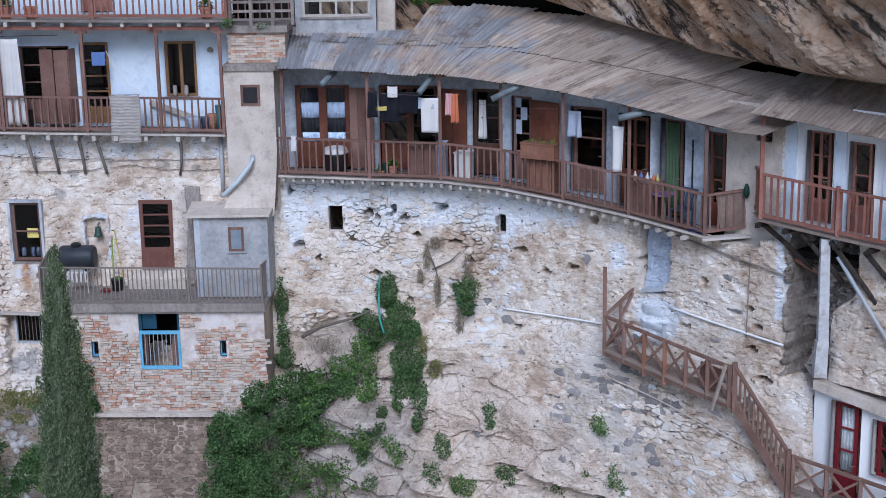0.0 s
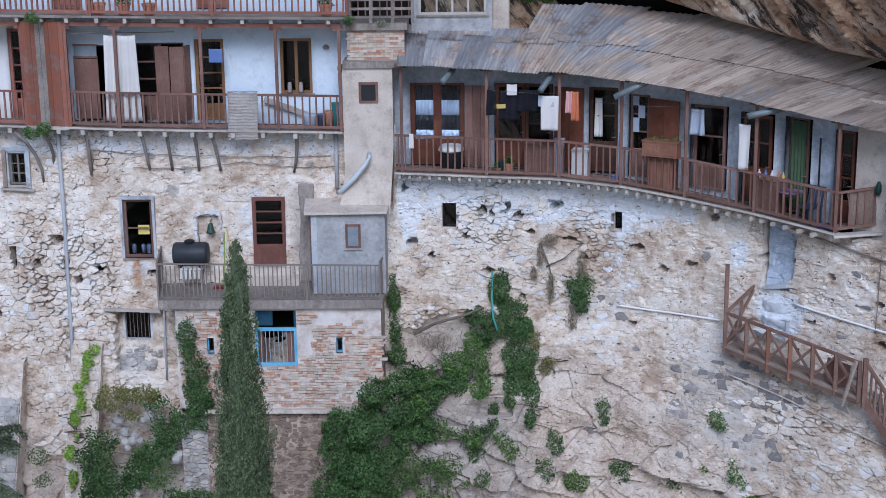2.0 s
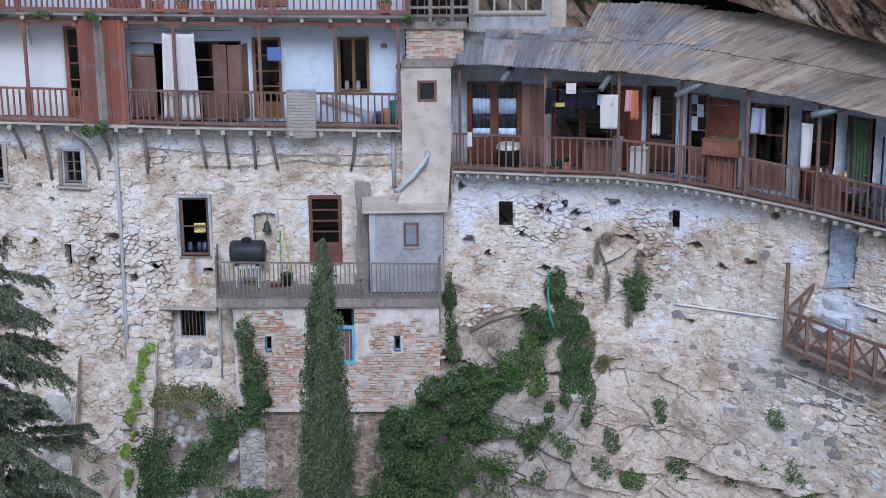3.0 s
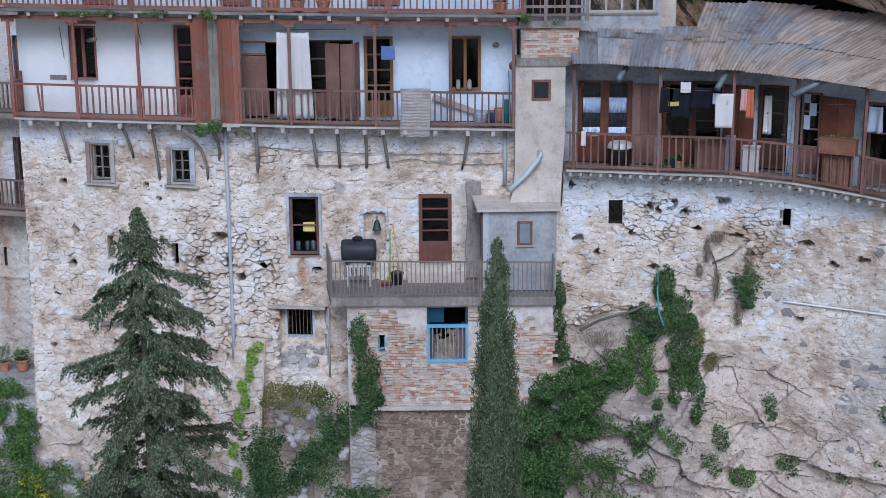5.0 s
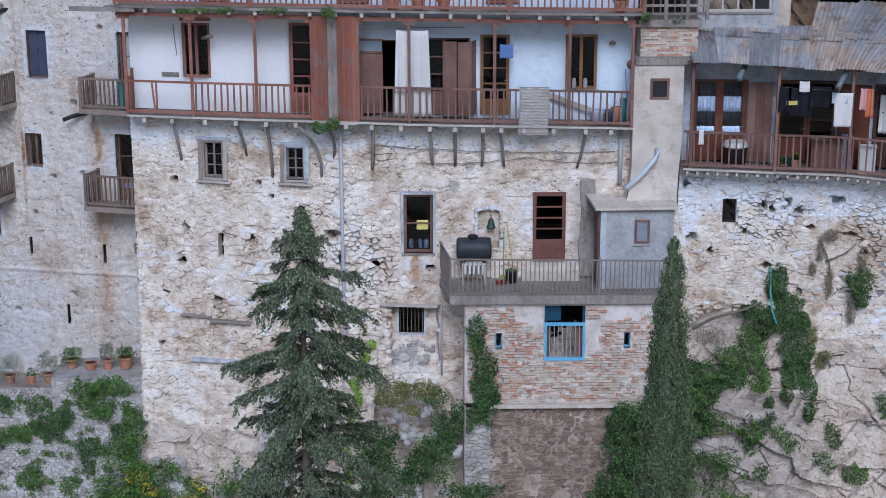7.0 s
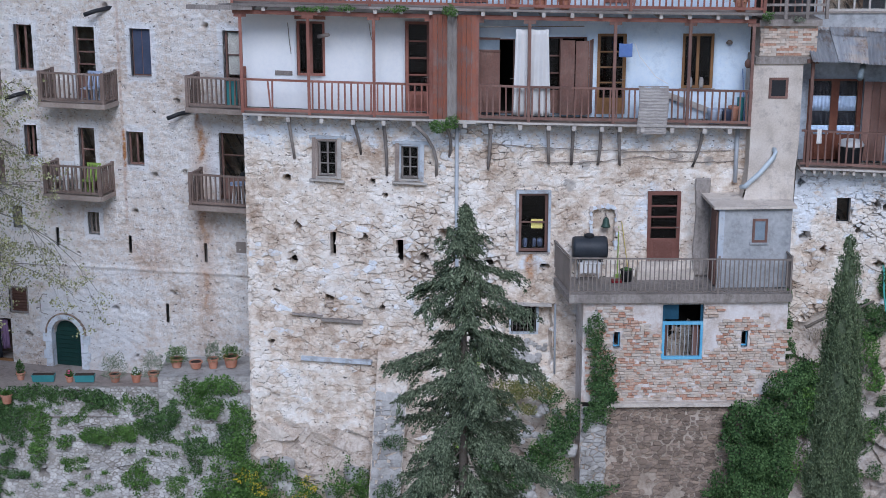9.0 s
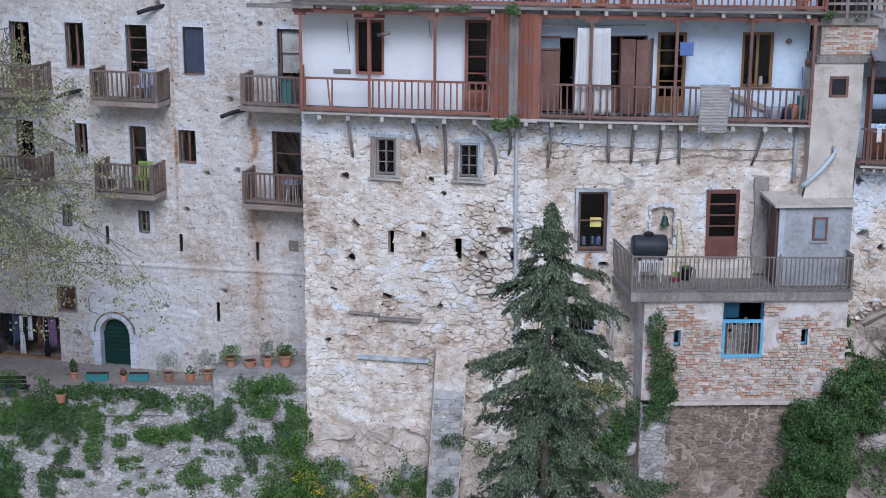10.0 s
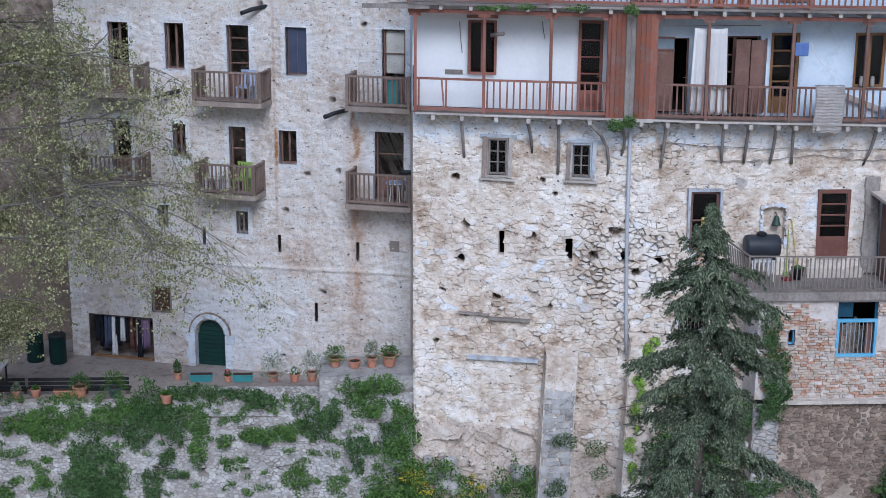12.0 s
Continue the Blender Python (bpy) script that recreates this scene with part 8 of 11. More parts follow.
def alcove_face(u, v):
    x, z = -0.38 + 0.76 * u, 0.36 + 1.95 * v
    lump = float(0.07 * (fbm(np.array(x * 3.5 + 9), np.array(z * 4.5), 483, 3) - 0.5) + 0.05 * facet(np.array(x + 3.0), np.array(z), 0.24, 0.16, 485, 0.4))
    return T(x, 0.22 - lump - 0.1 * float(smooth(0.9, 0.4, z)), z)


part("infill", Geo().sheet(alcove_face, 18, 48, 0.05), m_bluestone, al, "lumpy blue-grey painted infill")
part("sill", Geo().beam(T(-0.36, -0.02, 0.33), T(0.34, -0.02, 0.5), 0.13, 0.1), m_blueframe, al, "tilted pale blue sill board")
for a0, a1, c0, c1, b0 in ((-0.32, 0.38, -0.32, 0.02, -0.12), (-0.3, 0.5, -0.72, -0.4, -0.24), (-0.46, 0.42, -1.12, -0.8, -0.36)):
    def step_face(u, v, a0=a0, a1=a1, c0=c0, c1=c1, b0=b0):
        w = float(vnoise(np.array(u * 7 + c0 * 9), np.array(v * 4), 487)) - 0.5
        k = 1 - (1 - min(1.0, v * 1.6)) ** 2
        return T(a0 + (a1 - a0) * u + 0.05 * w, b0 * math.sin(math.pi * min(1.0, 0.12 + u)) ** 0.4 * k if v < 0.63 else b0 + (0.3 - b0) * (v - 0.63) / 0.37, c0 + (c1 - c0) * min(1.0, v * 1.6) + 0.07 * w)
    part("step", Geo().sheet(step_face, 16, 12, 0.04), m_jamb, al, "lumpy whitewashed step")
part("post", Geo().tube([T(0.5, -0.24, -0.95), T(0.5, -0.22, -0.42)], 0.05, 8), m_pipe, al, "short grey pipe")

# ---- plants ----
def leaf_mesh(name, pts, nrm, length, width, material, parent, seed, label="", along=None, kind="stuff"):
    """Many small folded leaves; pts and nrm are arrays, along an optional array of directions."""
    r = np.random.RandomState(seed)
    n = len(pts)
    nrm = nrm / np.maximum(1e-6, np.linalg.norm(nrm, axis=1))[:, None]
    d = r.normal(size=(n, 3)) if along is None else along + 0.25 * r.normal(size=(n, 3))
    d = d - nrm * (d * nrm).sum(1)[:, None] * (1.0 if along is None else 0.3)
    d = d / np.maximum(1e-6, np.linalg.norm(d, axis=1))[:, None]
    s = np.cross(nrm, d)
    s = s / np.maximum(1e-6, np.linalg.norm(s, axis=1))[:, None]
    L = (length * r.uniform(0.6, 1.3, n))[:, None]
    W = (width * r.uniform(0.6, 1.3, n))[:, None]
    v = np.stack([pts - d * L * 0.5, pts + s * W * 0.5 + nrm * W * 0.18 - d * L * 0.05, pts + d * L * 0.5, pts - s * W * 0.5 + nrm * W * 0.18 - d * L * 0.05], 1).reshape(-1, 3)
    o = origin(parent) if parent is not None else Vector((0, 0, 0))
    v = v - np.array(o)
    i = np.arange(n) * 4
    me = bpy.data.meshes.new(name)
    me.from_pydata(v.tolist(), [], np.stack([i, i + 1, i + 2, i + 3], -1).tolist())
    me.materials.append(material)
    ob = new(name, me)
    if parent is not None:
        ob.parent = parent
    return tagged(ob, label, "", "", kind if parent is None else "")


def rnd_dirs(r, n, bias):
    v = r.normal(size=(n, 3)) + np.array(bias)
    return v / np.linalg.norm(v, axis=1)[:, None]


def main_face(x, z):
    x, z = np.asarray(x, float), np.asarray(z, float)
    d = np.where(x > 4.12, relief_right(x, z), relief_front(x, z))
    return wy(x) - batter(x, z) - np.clip(d, -0.3, 2) * 0.9


def brick_face(x, z):
    return np.asarray(x, float) * 0 - 1.98


def garden_face(x, z):
    x, z = np.asarray(x, float), np.asarray(z, float)
    return gy(x) - garden_batter(x, z) - np.clip(relief_garden(x, z), -0.1, 1)


def creeper(name, label, blobs, density, size, material, face, seed, thick=0.35, gap=0.42, category="climbing plant", stems=0, droop=0.0):
    """A plant clinging to a wall: leaves in clumps with an uneven outline, on a few stems."""
    r = np.random.RandomState(seed)
    P, N = [], []
    for x, z, rx, rz in blobs:
        n = int(2.3 * density * rx * rz * 3.14)
        t, q = r.uniform(0, 2 * np.pi, n), np.sqrt(r.uniform(0, 1.5, n))
        px_, pz = x + rx * q * np.cos(t), z + rz * q * np.sin(t)
        g_ = 2.3 * (fbm(px_ * 2.4 + seed, pz * 2.4, seed, 4) - 0.5) + 1.5 * (0.85 - q) + r.uniform(-0.3, 0.3, n)
        ok = g_ > (gap - 0.38) * 2
        px_, pz, q = px_[ok], pz[ok], q[ok]
        bulge = thick * np.sqrt(np.clip(1 - q * q / 1.5, 0, 1)) * (0.3 + 1.1 * fbm(px_ * 1.7, pz * 1.7, seed + 5, 3)) + 0.45 * thick * smooth(0.25, 0.8, vnoise(px_ * 3.4, pz * 3.4, seed + 8))
        y = face(px_, pz) - 0.03 - bulge * (1 - r.uniform(0, 1, len(q)) ** 2.2)
        P.append(np.stack([px_, y, pz], -1))
        clump = np.stack([vnoise(px_ * 4, pz * 4, seed + 2) - 0.5, np.full(len(q), -0.45), vnoise(px_ * 4, pz * 4, seed + 3) - 0.2], -1)
        N.append(clump * 2.2 + r.normal(size=(len(q), 3)) * 0.55)
    P, N = np.concatenate(P), np.concatenate(N)
    x, z = blobs[0][0], min(b[1] - b[3] for b in blobs)
    th = thing(name, (x, float(face(x, z)), z), label, category)
    leaf_mesh("foliage", P, N, size, size * 0.72, material, th, seed)
    rr = random.Random(seed)
    for k in range(stems):
        b = rr.choice(blobs)
        pts = []
        a0, z0 = b[0] + rr.uniform(-0.6, 0.6) * b[2], b[1] - b[3]
        for i in range(7):
            xx = a0 + rr.uniform(-0.1, 0.1) + 0.12 * i * rr.uniform(-1, 1)
            zz = z0 + 2 * b[3] * i / 6
            pts.append((xx, float(face(xx, zz)) - 0.05 - 0.5 * thick * rr.random(), zz))
        part("stem", Geo().tube(pts, 0.022, 5, 0.008), m_bark, th, round_=True)
    return th


# ivy beside the brick lean-to and on the rock
creeper("ivy", "dense dark ivy hanging beside the brick lean-to", [(4.02, -0.75, 0.17, 0.6), (4.05, -1.7, 0.24, 0.65), (4.12, -2.4, 0.3, 0.4)], 1400, 0.06, m_ivy, main_face, 11, 0.4, 0.3, stems=2)
creeper("ivy", "big dark green bush of ivy below the brick lean-to", [(5.0, -3.5, 0.6, 0.42), (4.75, -4.4, 0.45, 0.5), (5.7, -3.2, 0.5, 0.35), (3.55, -3.0, 0.42, 0.36), (4.35, -2.95, 0.52, 0.55), (3.2, -4.05, 1.0, 0.65), (4.15, -3.85, 0.6, 0.5), (2.75, -5.0, 0.75, 0.9), (3.6, -5.2, 0.75, 1.0), (2.45, -6.1, 0.85, 0.6), (3.7, -6.2, 0.8, 0.5)], 1300, 0.075, m_ivy, lambda x, z: np.minimum(main_face(x, z), -2.05 + 1.5 * np.maximum(0, np.asarray(x) - 3.7)), 12, 0.6, 0.3, stems=4)
creeper("bush", "leafy yellow-green bush with bare grey twigs on the rock", [(5.15, -3.1, 0.6, 0.5), (5.8, -2.75, 0.6, 0.55), (6.35, -2.4, 0.45, 0.6), (4.75, -3.7, 0.5, 0.4), (6.5, -3.1, 0.3, 0.35)], 950, 0.065, m_bush, main_face, 13, 0.6, 0.41, "bush", stems=26)
creeper("scrub", "thin scrub of bare grey twigs and scattered leaves", [(4.4, -4.75, 0.5, 0.45), (5.1, -4.5, 0.75, 0.5), (4.6, -5.6, 0.8, 0.6), (5.5, -5.7, 0.8, 0.6), (5.2, -6.3, 1.0, 0.4), (6.2, -4.6, 0.4, 0.4)], 420, 0.07, m_bush, main_face, 18, 0.45, 0.44, "bush", stems=30)
creeper("ivy", "ivy climbing the wall round the turquoise hose", [(7.1, -0.45, 0.34, 0.5), (7.45, -1.0, 0.36, 0.4), (7.2, -1.55, 0.68, 0.36), (6.4, -1.35, 0.36, 0.28), (7.75, -1.65, 0.25, 0.35), (6.6, -1.9, 0.45, 0.3)], 1500, 0.06, m_ivy, main_face, 14, 0.3, 0.34, stems=4)
creeper("ivy", "ivy hanging down the pale rock", [(7.6, -2.4, 0.5, 0.5), (7.5, -3.0, 0.42, 0.36), (7.95, -3.2, 0.24, 0.55), (7.92, -3.95, 0.14, 0.3), (7.35, -3.65, 0.16, 0.22)], 1500, 0.06, m_ivy, main_face, 15, 0.3, 0.32, stems=4)
creeper("ivy", "browning ivy at the edge of the pale rock", [(8.05, -2.0, 0.25, 0.3), (8.45, -2.6, 0.26, 0.3)], 1300, 0.055, m_heap, main_face, 17, 0.22, 0.38, stems=2)
creeper("ivy", "ivy patches in the rock below the bush", [(6.85, -4.15, 0.22, 0.4), (6.3, -5.0, 0.3, 0.35), (6.5, -4.5, 0.3, 0.2)], 1100, 0.06, m_ivy, main_face, 19, 0.25, 0.38, stems=1)
creeper("bush", "bushy green plant growing out of the wall", [(9.38, -0.25, 0.4, 0.42), (9.35, -0.75, 0.32, 0.3)], 1500, 0.06, m_ivy, main_face, 16, 0.5, 0.32, "bush", stems=2)
for k, (x, z, rx, rz) in enumerate(((9.98, -3.75, 0.2, 0.32), (13.05, -3.45, 0.26, 0.28), (10.4, -5.2, 0.32, 0.35), (13.4, -4.75, 0.3, 0.33), (8.6, -4.7, 0.3, 0.35), (7.3, -4.9, 0.45, 0.4), (8.35, -5.4, 0.35, 0.4), (12.6, -4.7, 0.15, 0.12), (11.9, -5.4, 0.3, 0.2), (9.2, -5.7, 0.35, 0.3), (6.6, -5.7, 0.3, 0.3), (13.8, -5.2, 0.4, 0.2))):
    creeper("rock_plant", "small tuft of green growing from the rock", [(x, z, rx, rz)], 1100, 0.055, m_bush if k % 2 else m_ivy, main_face, 20 + k, 0.3, 0.42, "plant")
# left of the lean-to
creeper("ivy", "ivy tongue running up the brick corner", [(-1.75, -1.5, 0.3, 0.6), (-1.6, -2.4, 0.42, 0.7), (-1.5, -3.2, 0.5, 0.6)], 950, 0.06, m_ivy, brick_face, 41, 0.22, 0.37, stems=3)
creeper("ivy", "dark ivy covering the rubble below the low window", [(-4.54, -4.97, 0.56, 0.67), (-4.18, -5.79, 0.67, 0.6), (-4.64, -5.95, 0.45, 0.6), (-3.34, -5.39, 0.6, 0.45), (-2.72, -4.82, 0.45, 0.45)], 950, 0.075, m_ivy, lambda x, z: np.minimum(np.asarray(x) * 0 - 1.2 - 0.28 * np.maximum(0, -3.2 - np.asarray(z)), np.where(np.asarray(x) > -2.0, -2.0, 9)), 42, 0.4, 0.35, stems=4)
creeper("ivy", "ivy between the rubble heap and the brick corner", [(-2.57, -4.29, 0.45, 0.52), (-1.95, -3.89, 0.67, 0.45), (-1.57, -3.33, 0.45, 0.37), (-2.86, -3.56, 0.45, 0.3)], 1000, 0.065, m_ivy, lambda x, z: np.minimum(np.asarray(x) * 0 - 1.2 - 0.28 * np.maximum(0, -3.2 - np.asarray(z)), np.where(np.asarray(x) > -2.0, -2.0, 9)), 46, 0.3, 0.33, stems=3)
creeper("ivy", "low ivy at the foot of the stone base", [(-2.28, -6.14, 0.45, 0.3), (-1.52, -6.19, 0.6, 0.26)], 900, 0.07, m_ivy, lambda x, z: np.minimum(np.asarray(x) * 0 - 1.2 - 0.28 * np.maximum(0, -3.2 - np.asarray(z)), np.where(np.asarray(x) > -2.0, -2.0, 9)), 47, 0.3, 0.33)
creeper("weeds", "yellow-green weeds on a rubble heap", [(-4.09, -3.46, 0.52, 0.37), (-3.33, -3.38, 0.6, 0.34), (-3.57, -3.87, 0.45, 0.22)], 1500, 0.06, m_heap, lambda x, z: np.minimum(np.asarray(x) * 0 - 1.2 - 0.28 * np.maximum(0, -3.2 - np.asarray(z)), np.where(np.asarray(x) > -2.0, -2.0, 9)), 43, 0.3, 0.34, "weeds")
creeper("weeds", "bright weeds among fallen stones", [(-3.1, -4.9, 0.4, 0.5), (-2.7, -5.6, 0.5, 0.45)], 700, 0.06, m_bush, lambda x, z: np.minimum(np.asarray(x) * 0 - 1.2 - 0.28 * np.maximum(0, -3.2 - np.asarray(z)), np.where(np.asarray(x) > -2.0, -2.0, 9)), 44, 0.2, 0.42, "weeds")


def rubble(x, y, z, s, seed, label):
    """A fallen block: a box with knocked corners."""
    r = random.Random(seed)
    gg = Geo()
    n = 7
    rings = []
    for h, k in ((-0.5, 0.8), (-0.1, 1.0), (0.35, 0.85), (0.5, 0.45)):
        a0 = seed * 1.3
        rings += [(x + s * 0.6 * k * r.uniform(0.75, 1.15) * math.cos(a0 + 6.283 * i / n), y + s * 0.5 * k * r.uniform(0.75, 1.1) * math.sin(a0 + 6.283 * i / n), z + s * 0.75 * h + r.uniform(-0.06, 0.06) * s) for i in range(n)]
    fs = [(k * n + i, k * n + (i + 1) % n, (k + 1) * n + (i + 1) % n, (k + 1) * n + i) for k in range(3) for i in range(n)] + [tuple(range(3 * n, 4 * n)), tuple(reversed(range(n)))]
    return solo("rubble_stone", gg.add(rings, fs), m_gstone, label, "stone", "fallen stones")


rr_ = random.Random(31)
for k in range(46):
    x = rr_.uniform(-4.2, -2.1)
    z = rr_.uniform(-6.9, -4.2) if k % 3 else rr_.uniform(-4.8, -3.9)
    rubble(x, -1.2 - 0.28 * max(0, -3.2 - z), z, rr_.uniform(0.15, 0.36), k, "grey fallen stone on the heap below the wall")
for k in range(34):
    x, z = rr_.uniform(-4.1, -2.9), rr_.uniform(-3.15, -2.3)
    rubble(x, float(wy(x)) - 0.42 + 0.2 * (z + 3.1) + 0.24, z, rr_.uniform(0.14, 0.27), k + 130, "grey-pink rubble stone filling the recess under the window")
for k in range(14):
    x = rr_.uniform(-12.4, -8.2)
    z = rr_.uniform(-7.2, -6.1)
    rubble(x, float(main_face(max(x, -11.6), z)) - 0.15, z, rr_.uniform(0.25, 0.6), k + 80, "pale boulder among weeds at the wall's foot")
creeper("vine", "bright young vine climbing the buttress", [(-4.72, -2.2, 0.14, 0.12), (-4.9, -2.5, 0.16, 0.22), (-5.0, -2.95, 0.14, 0.3), (-5.18, -3.35, 0.17, 0.2), (-5.12, -3.75, 0.12, 0.28), (-5.3, -4.2, 0.16, 0.3), (-5.28, -4.7, 0.1, 0.2), (-5.45, -5.2, 0.2, 0.3), (-5.4, -5.9, 0.14, 0.4)], 1000, 0.075, m_bright, lambda x, z: -0.5 - 0.24 * np.maximum(0, -2.2 - np.asarray(z)), 44, 0.2, 0.42, stems=5)
# foot of the tall wall
creeper("bush", "green and yellow flowering scrub at the foot of the wall", [(-12.2, -6.0, 0.7, 0.7), (-11.4, -6.6, 0.9, 0.7), (-12.6, -7.0, 0.9, 0.8), (-10.0, -6.9, 0.6, 0.4), (-9.0, -6.5, 0.8, 0.55), (-8.5, -7.2, 1.0, 0.6), (-11.9, -5.3, 0.35, 0.4), (-10.4, -7.5, 1.2, 0.6)], 620, 0.07, m_bush, lambda x, z: main_face(np.clip(x, -11.6, 9), z) - 0.25, 51, 0.6, 0.4, "bush", stems=3)
creeper("flowers", "yellow wild flowers at the foot of the wall", [(-11.9, -6.4, 0.5, 0.4), (-11.5, -6.8, 0.4, 0.3), (-9.9, -6.6, 0.35, 0.25), (-10.2, -7.0, 0.4, 0.2)], 260, 0.05, m_flower, lambda x, z: main_face(np.clip(x, -11.6, 9), z) - 0.65, 52, 0.25, 0.5, "flowers")
for k, (x, z) in enumerate(((-7.4, -5.1), (-7.7, -6.4), (-7.3, -6.9), (-6.5, -5.3), (-6.3, -6.0))):
    creeper("weeds", "weeds rooted in the buttress joints", [(x, z, 0.35, 0.25)], 900, 0.05, m_ivy, lambda x, z: np.asarray(x) * 0 - 0.45 - 0.25 * np.maximum(0, -2.75 - np.asarray(z)), 55 + k, 0.25, 0.4, "weeds")
# garden wall
rg = np.random.RandomState(6)
ivy_west = [
    [(-21.5, -6.19, 0.7, 0.65), (-21.35, -7.18, 0.84, 0.65), (-21.68, -7.62, 1.11, 0.46)],
    [(-22.86, -5.41, 0.56, 0.42), (-23.75, -5.35, 0.65, 0.32), (-22.05, -5.21, 0.46, 0.37)],
    [(-19.92, -4.7, 0.51, 0.65), (-20.06, -5.56, 0.65, 0.46), (-19.24, -5.36, 0.56, 0.46)],
    [(-18.34, -5.37, 0.32, 0.32), (-18.37, -6.24, 0.37, 0.32)],
    [(-18.3, -4.45, 0.7, 0.2), (-17.1, -4.52, 0.65, 0.17), (-16.3, -4.74, 0.46, 0.19)],
    [(-16.02, -5.72, 0.65, 0.26), (-16.63, -5.66, 0.37, 0.19)],
    [(-14.69, -5.31, 0.46, 0.42), (-15.09, -4.87, 0.42, 0.23), (-14.28, -4.99, 0.37, 0.28)],
]
ivy_middle = [
    [(-13.56, -4.24, 0.42, 0.37), (-12.75, -4.09, 0.56, 0.26), (-12.96, -4.79, 0.37, 0.26), (-12.15, -5.01, 0.42, 0.37)],
    [(-13.27, -5.93, 0.51, 0.26), (-13.48, -6.42, 0.19, 0.32)],
    [(-15.28, -7.0, 0.37, 0.32), (-15.34, -7.44, 0.13, 0.19)],
    [(-12.25, -6.0, 0.32, 0.28)],
    [(-12.67, -7.54, 0.65, 0.37), (-11.84, -6.77, 0.46, 0.56), (-11.43, -7.44, 0.46, 0.46)],
    [(-19.73, -7.21, 0.26, 0.37)],
]
ivy_east = [
    [(-23.27, -7.15, 0.28, 0.28), (-24.29, -7.41, 0.28, 0.23)],
    [(-19.29, -6.44, 0.23, 0.23)],
    [(-17.55, -5.92, 0.2, 0.17)],
    [(-18.9, -6.89, 0.37, 0.13)],
    [(-21.04, -5.12, 0.65, 0.23), (-20.53, -4.91, 0.46, 0.23)],
    [(-12.35, -5.56, 0.37, 0.37)],
]
gblobs = ivy_west + ivy_middle + ivy_east
for k, bl_ in enumerate(gblobs):
    bl_ = [(x, z, 1.25 * p, 1.25 * q) for x, z, p, q in bl_]
    creeper("ivy", "ivy clump spreading over the garden wall", bl_, 1150, 0.062, m_bush if k % 2 else m_ivy, garden_face, 60 + k, 0.3, 0.41, stems=1)
rx_ = rg.uniform(-24.5, -12, 240)
creeper("wall_weeds", "scattered weeds in the joints of the garden wall", [(float(a), float(b), 0.1 + 0.2 * float(vnoise(a * 3, b * 3, 5)), 0.12) for a, b in zip(rx_, rg.uniform(-7.6, -4.5, 240) * 0 - 4.55 - 3.0 * rg.uniform(0, 1, 240) ** 1.5)], 900, 0.05, m_bush, garden_face, 99, 0.12, 0.42, "weeds")
# tufts along the balconies
for k, (x, z, o) in enumerate(((2.95, 7.28, -0.75), (-5.75, 4.3, -0.75), (-5.75, 7.4, -0.85), (-6.1, 4.2, -0.72), (-8.6, 7.45, -0.95), (-7.4, 7.45, -0.95), (-9.6, 7.42, -0.95))):
    y = float(wy(x)) + o
    creeper("balcony_weed", "tuft of weed growing from the balcony edge", [(x, z, 0.22 if k < 4 else 0.4, 0.2 if k < 4 else 0.09)], 1700, 0.05, m_bush, lambda a, b: np.asarray(a) * 0 + y, 120 + k, 0.18, 0.36, "weed")


def dry_tuft(x, z, w, h, seed):
    r = np.random.RandomState(seed)
    n = 330
    a = r.normal(size=n) * 0.24
    t = r.uniform(0, 1, n) ** 0.8
    px_ = x + a * w * (0.3 + 0.7 * np.sin(np.pi * (0.12 + 0.72 * t)))
    pz = z - t * h
    y = main_face(px_, pz) - 0.05 - 0.18 * r.uniform(0, 1, n)
    th = thing("dry_grass", (x, float(main_face(x, z)), z - h), "hanging tuft of dead grey-brown grass", "grass", "dead grass tufts on the wall")
    leaf_mesh("foliage", np.stack([px_, y, pz], -1), rnd_dirs(r, n, (0, -1.2, 0.2)), 0.17, 0.011, m_grassdry, th, seed, along=np.stack([0.3 * r.normal(size=n), -0.15 * np.ones(n), -np.ones(n)], -1))


for k, (x, z, w, h) in enumerate(((8.25, 0.95, 0.22, 0.7), (8.55, 0.05, 0.3, 0.85), (9.42, 0.65, 0.3, 0.7), (9.15, -0.95, 0.35, 0.6), (8.05, 0.15, 0.2, 0.3), (8.5, 1.15, 0.5, 0.3), (5.3, -1.9, 1.2, 0.4))):
    dry_tuft(x, z, w, h, 200 + k)
for k, pts in enumerate((((8.3, 0.7), (8.5, 0.2), (8.6, -0.3), (8.5, -0.9)), ((8.4, 0.2), (8.9, 0.45), (9.2, 0.75)), ((8.5, 0.9), (8.7, 1.1), (9.0, 1.0)))):
    solo("dead_branch", Geo().tube([(x, float(main_face(x, z)) - 0.12, z) for x, z in pts], 0.025, 6, 0.012), m_bark, "bare twig hanging on the wall", "branch", "bare twigs on the wall", round_=True)


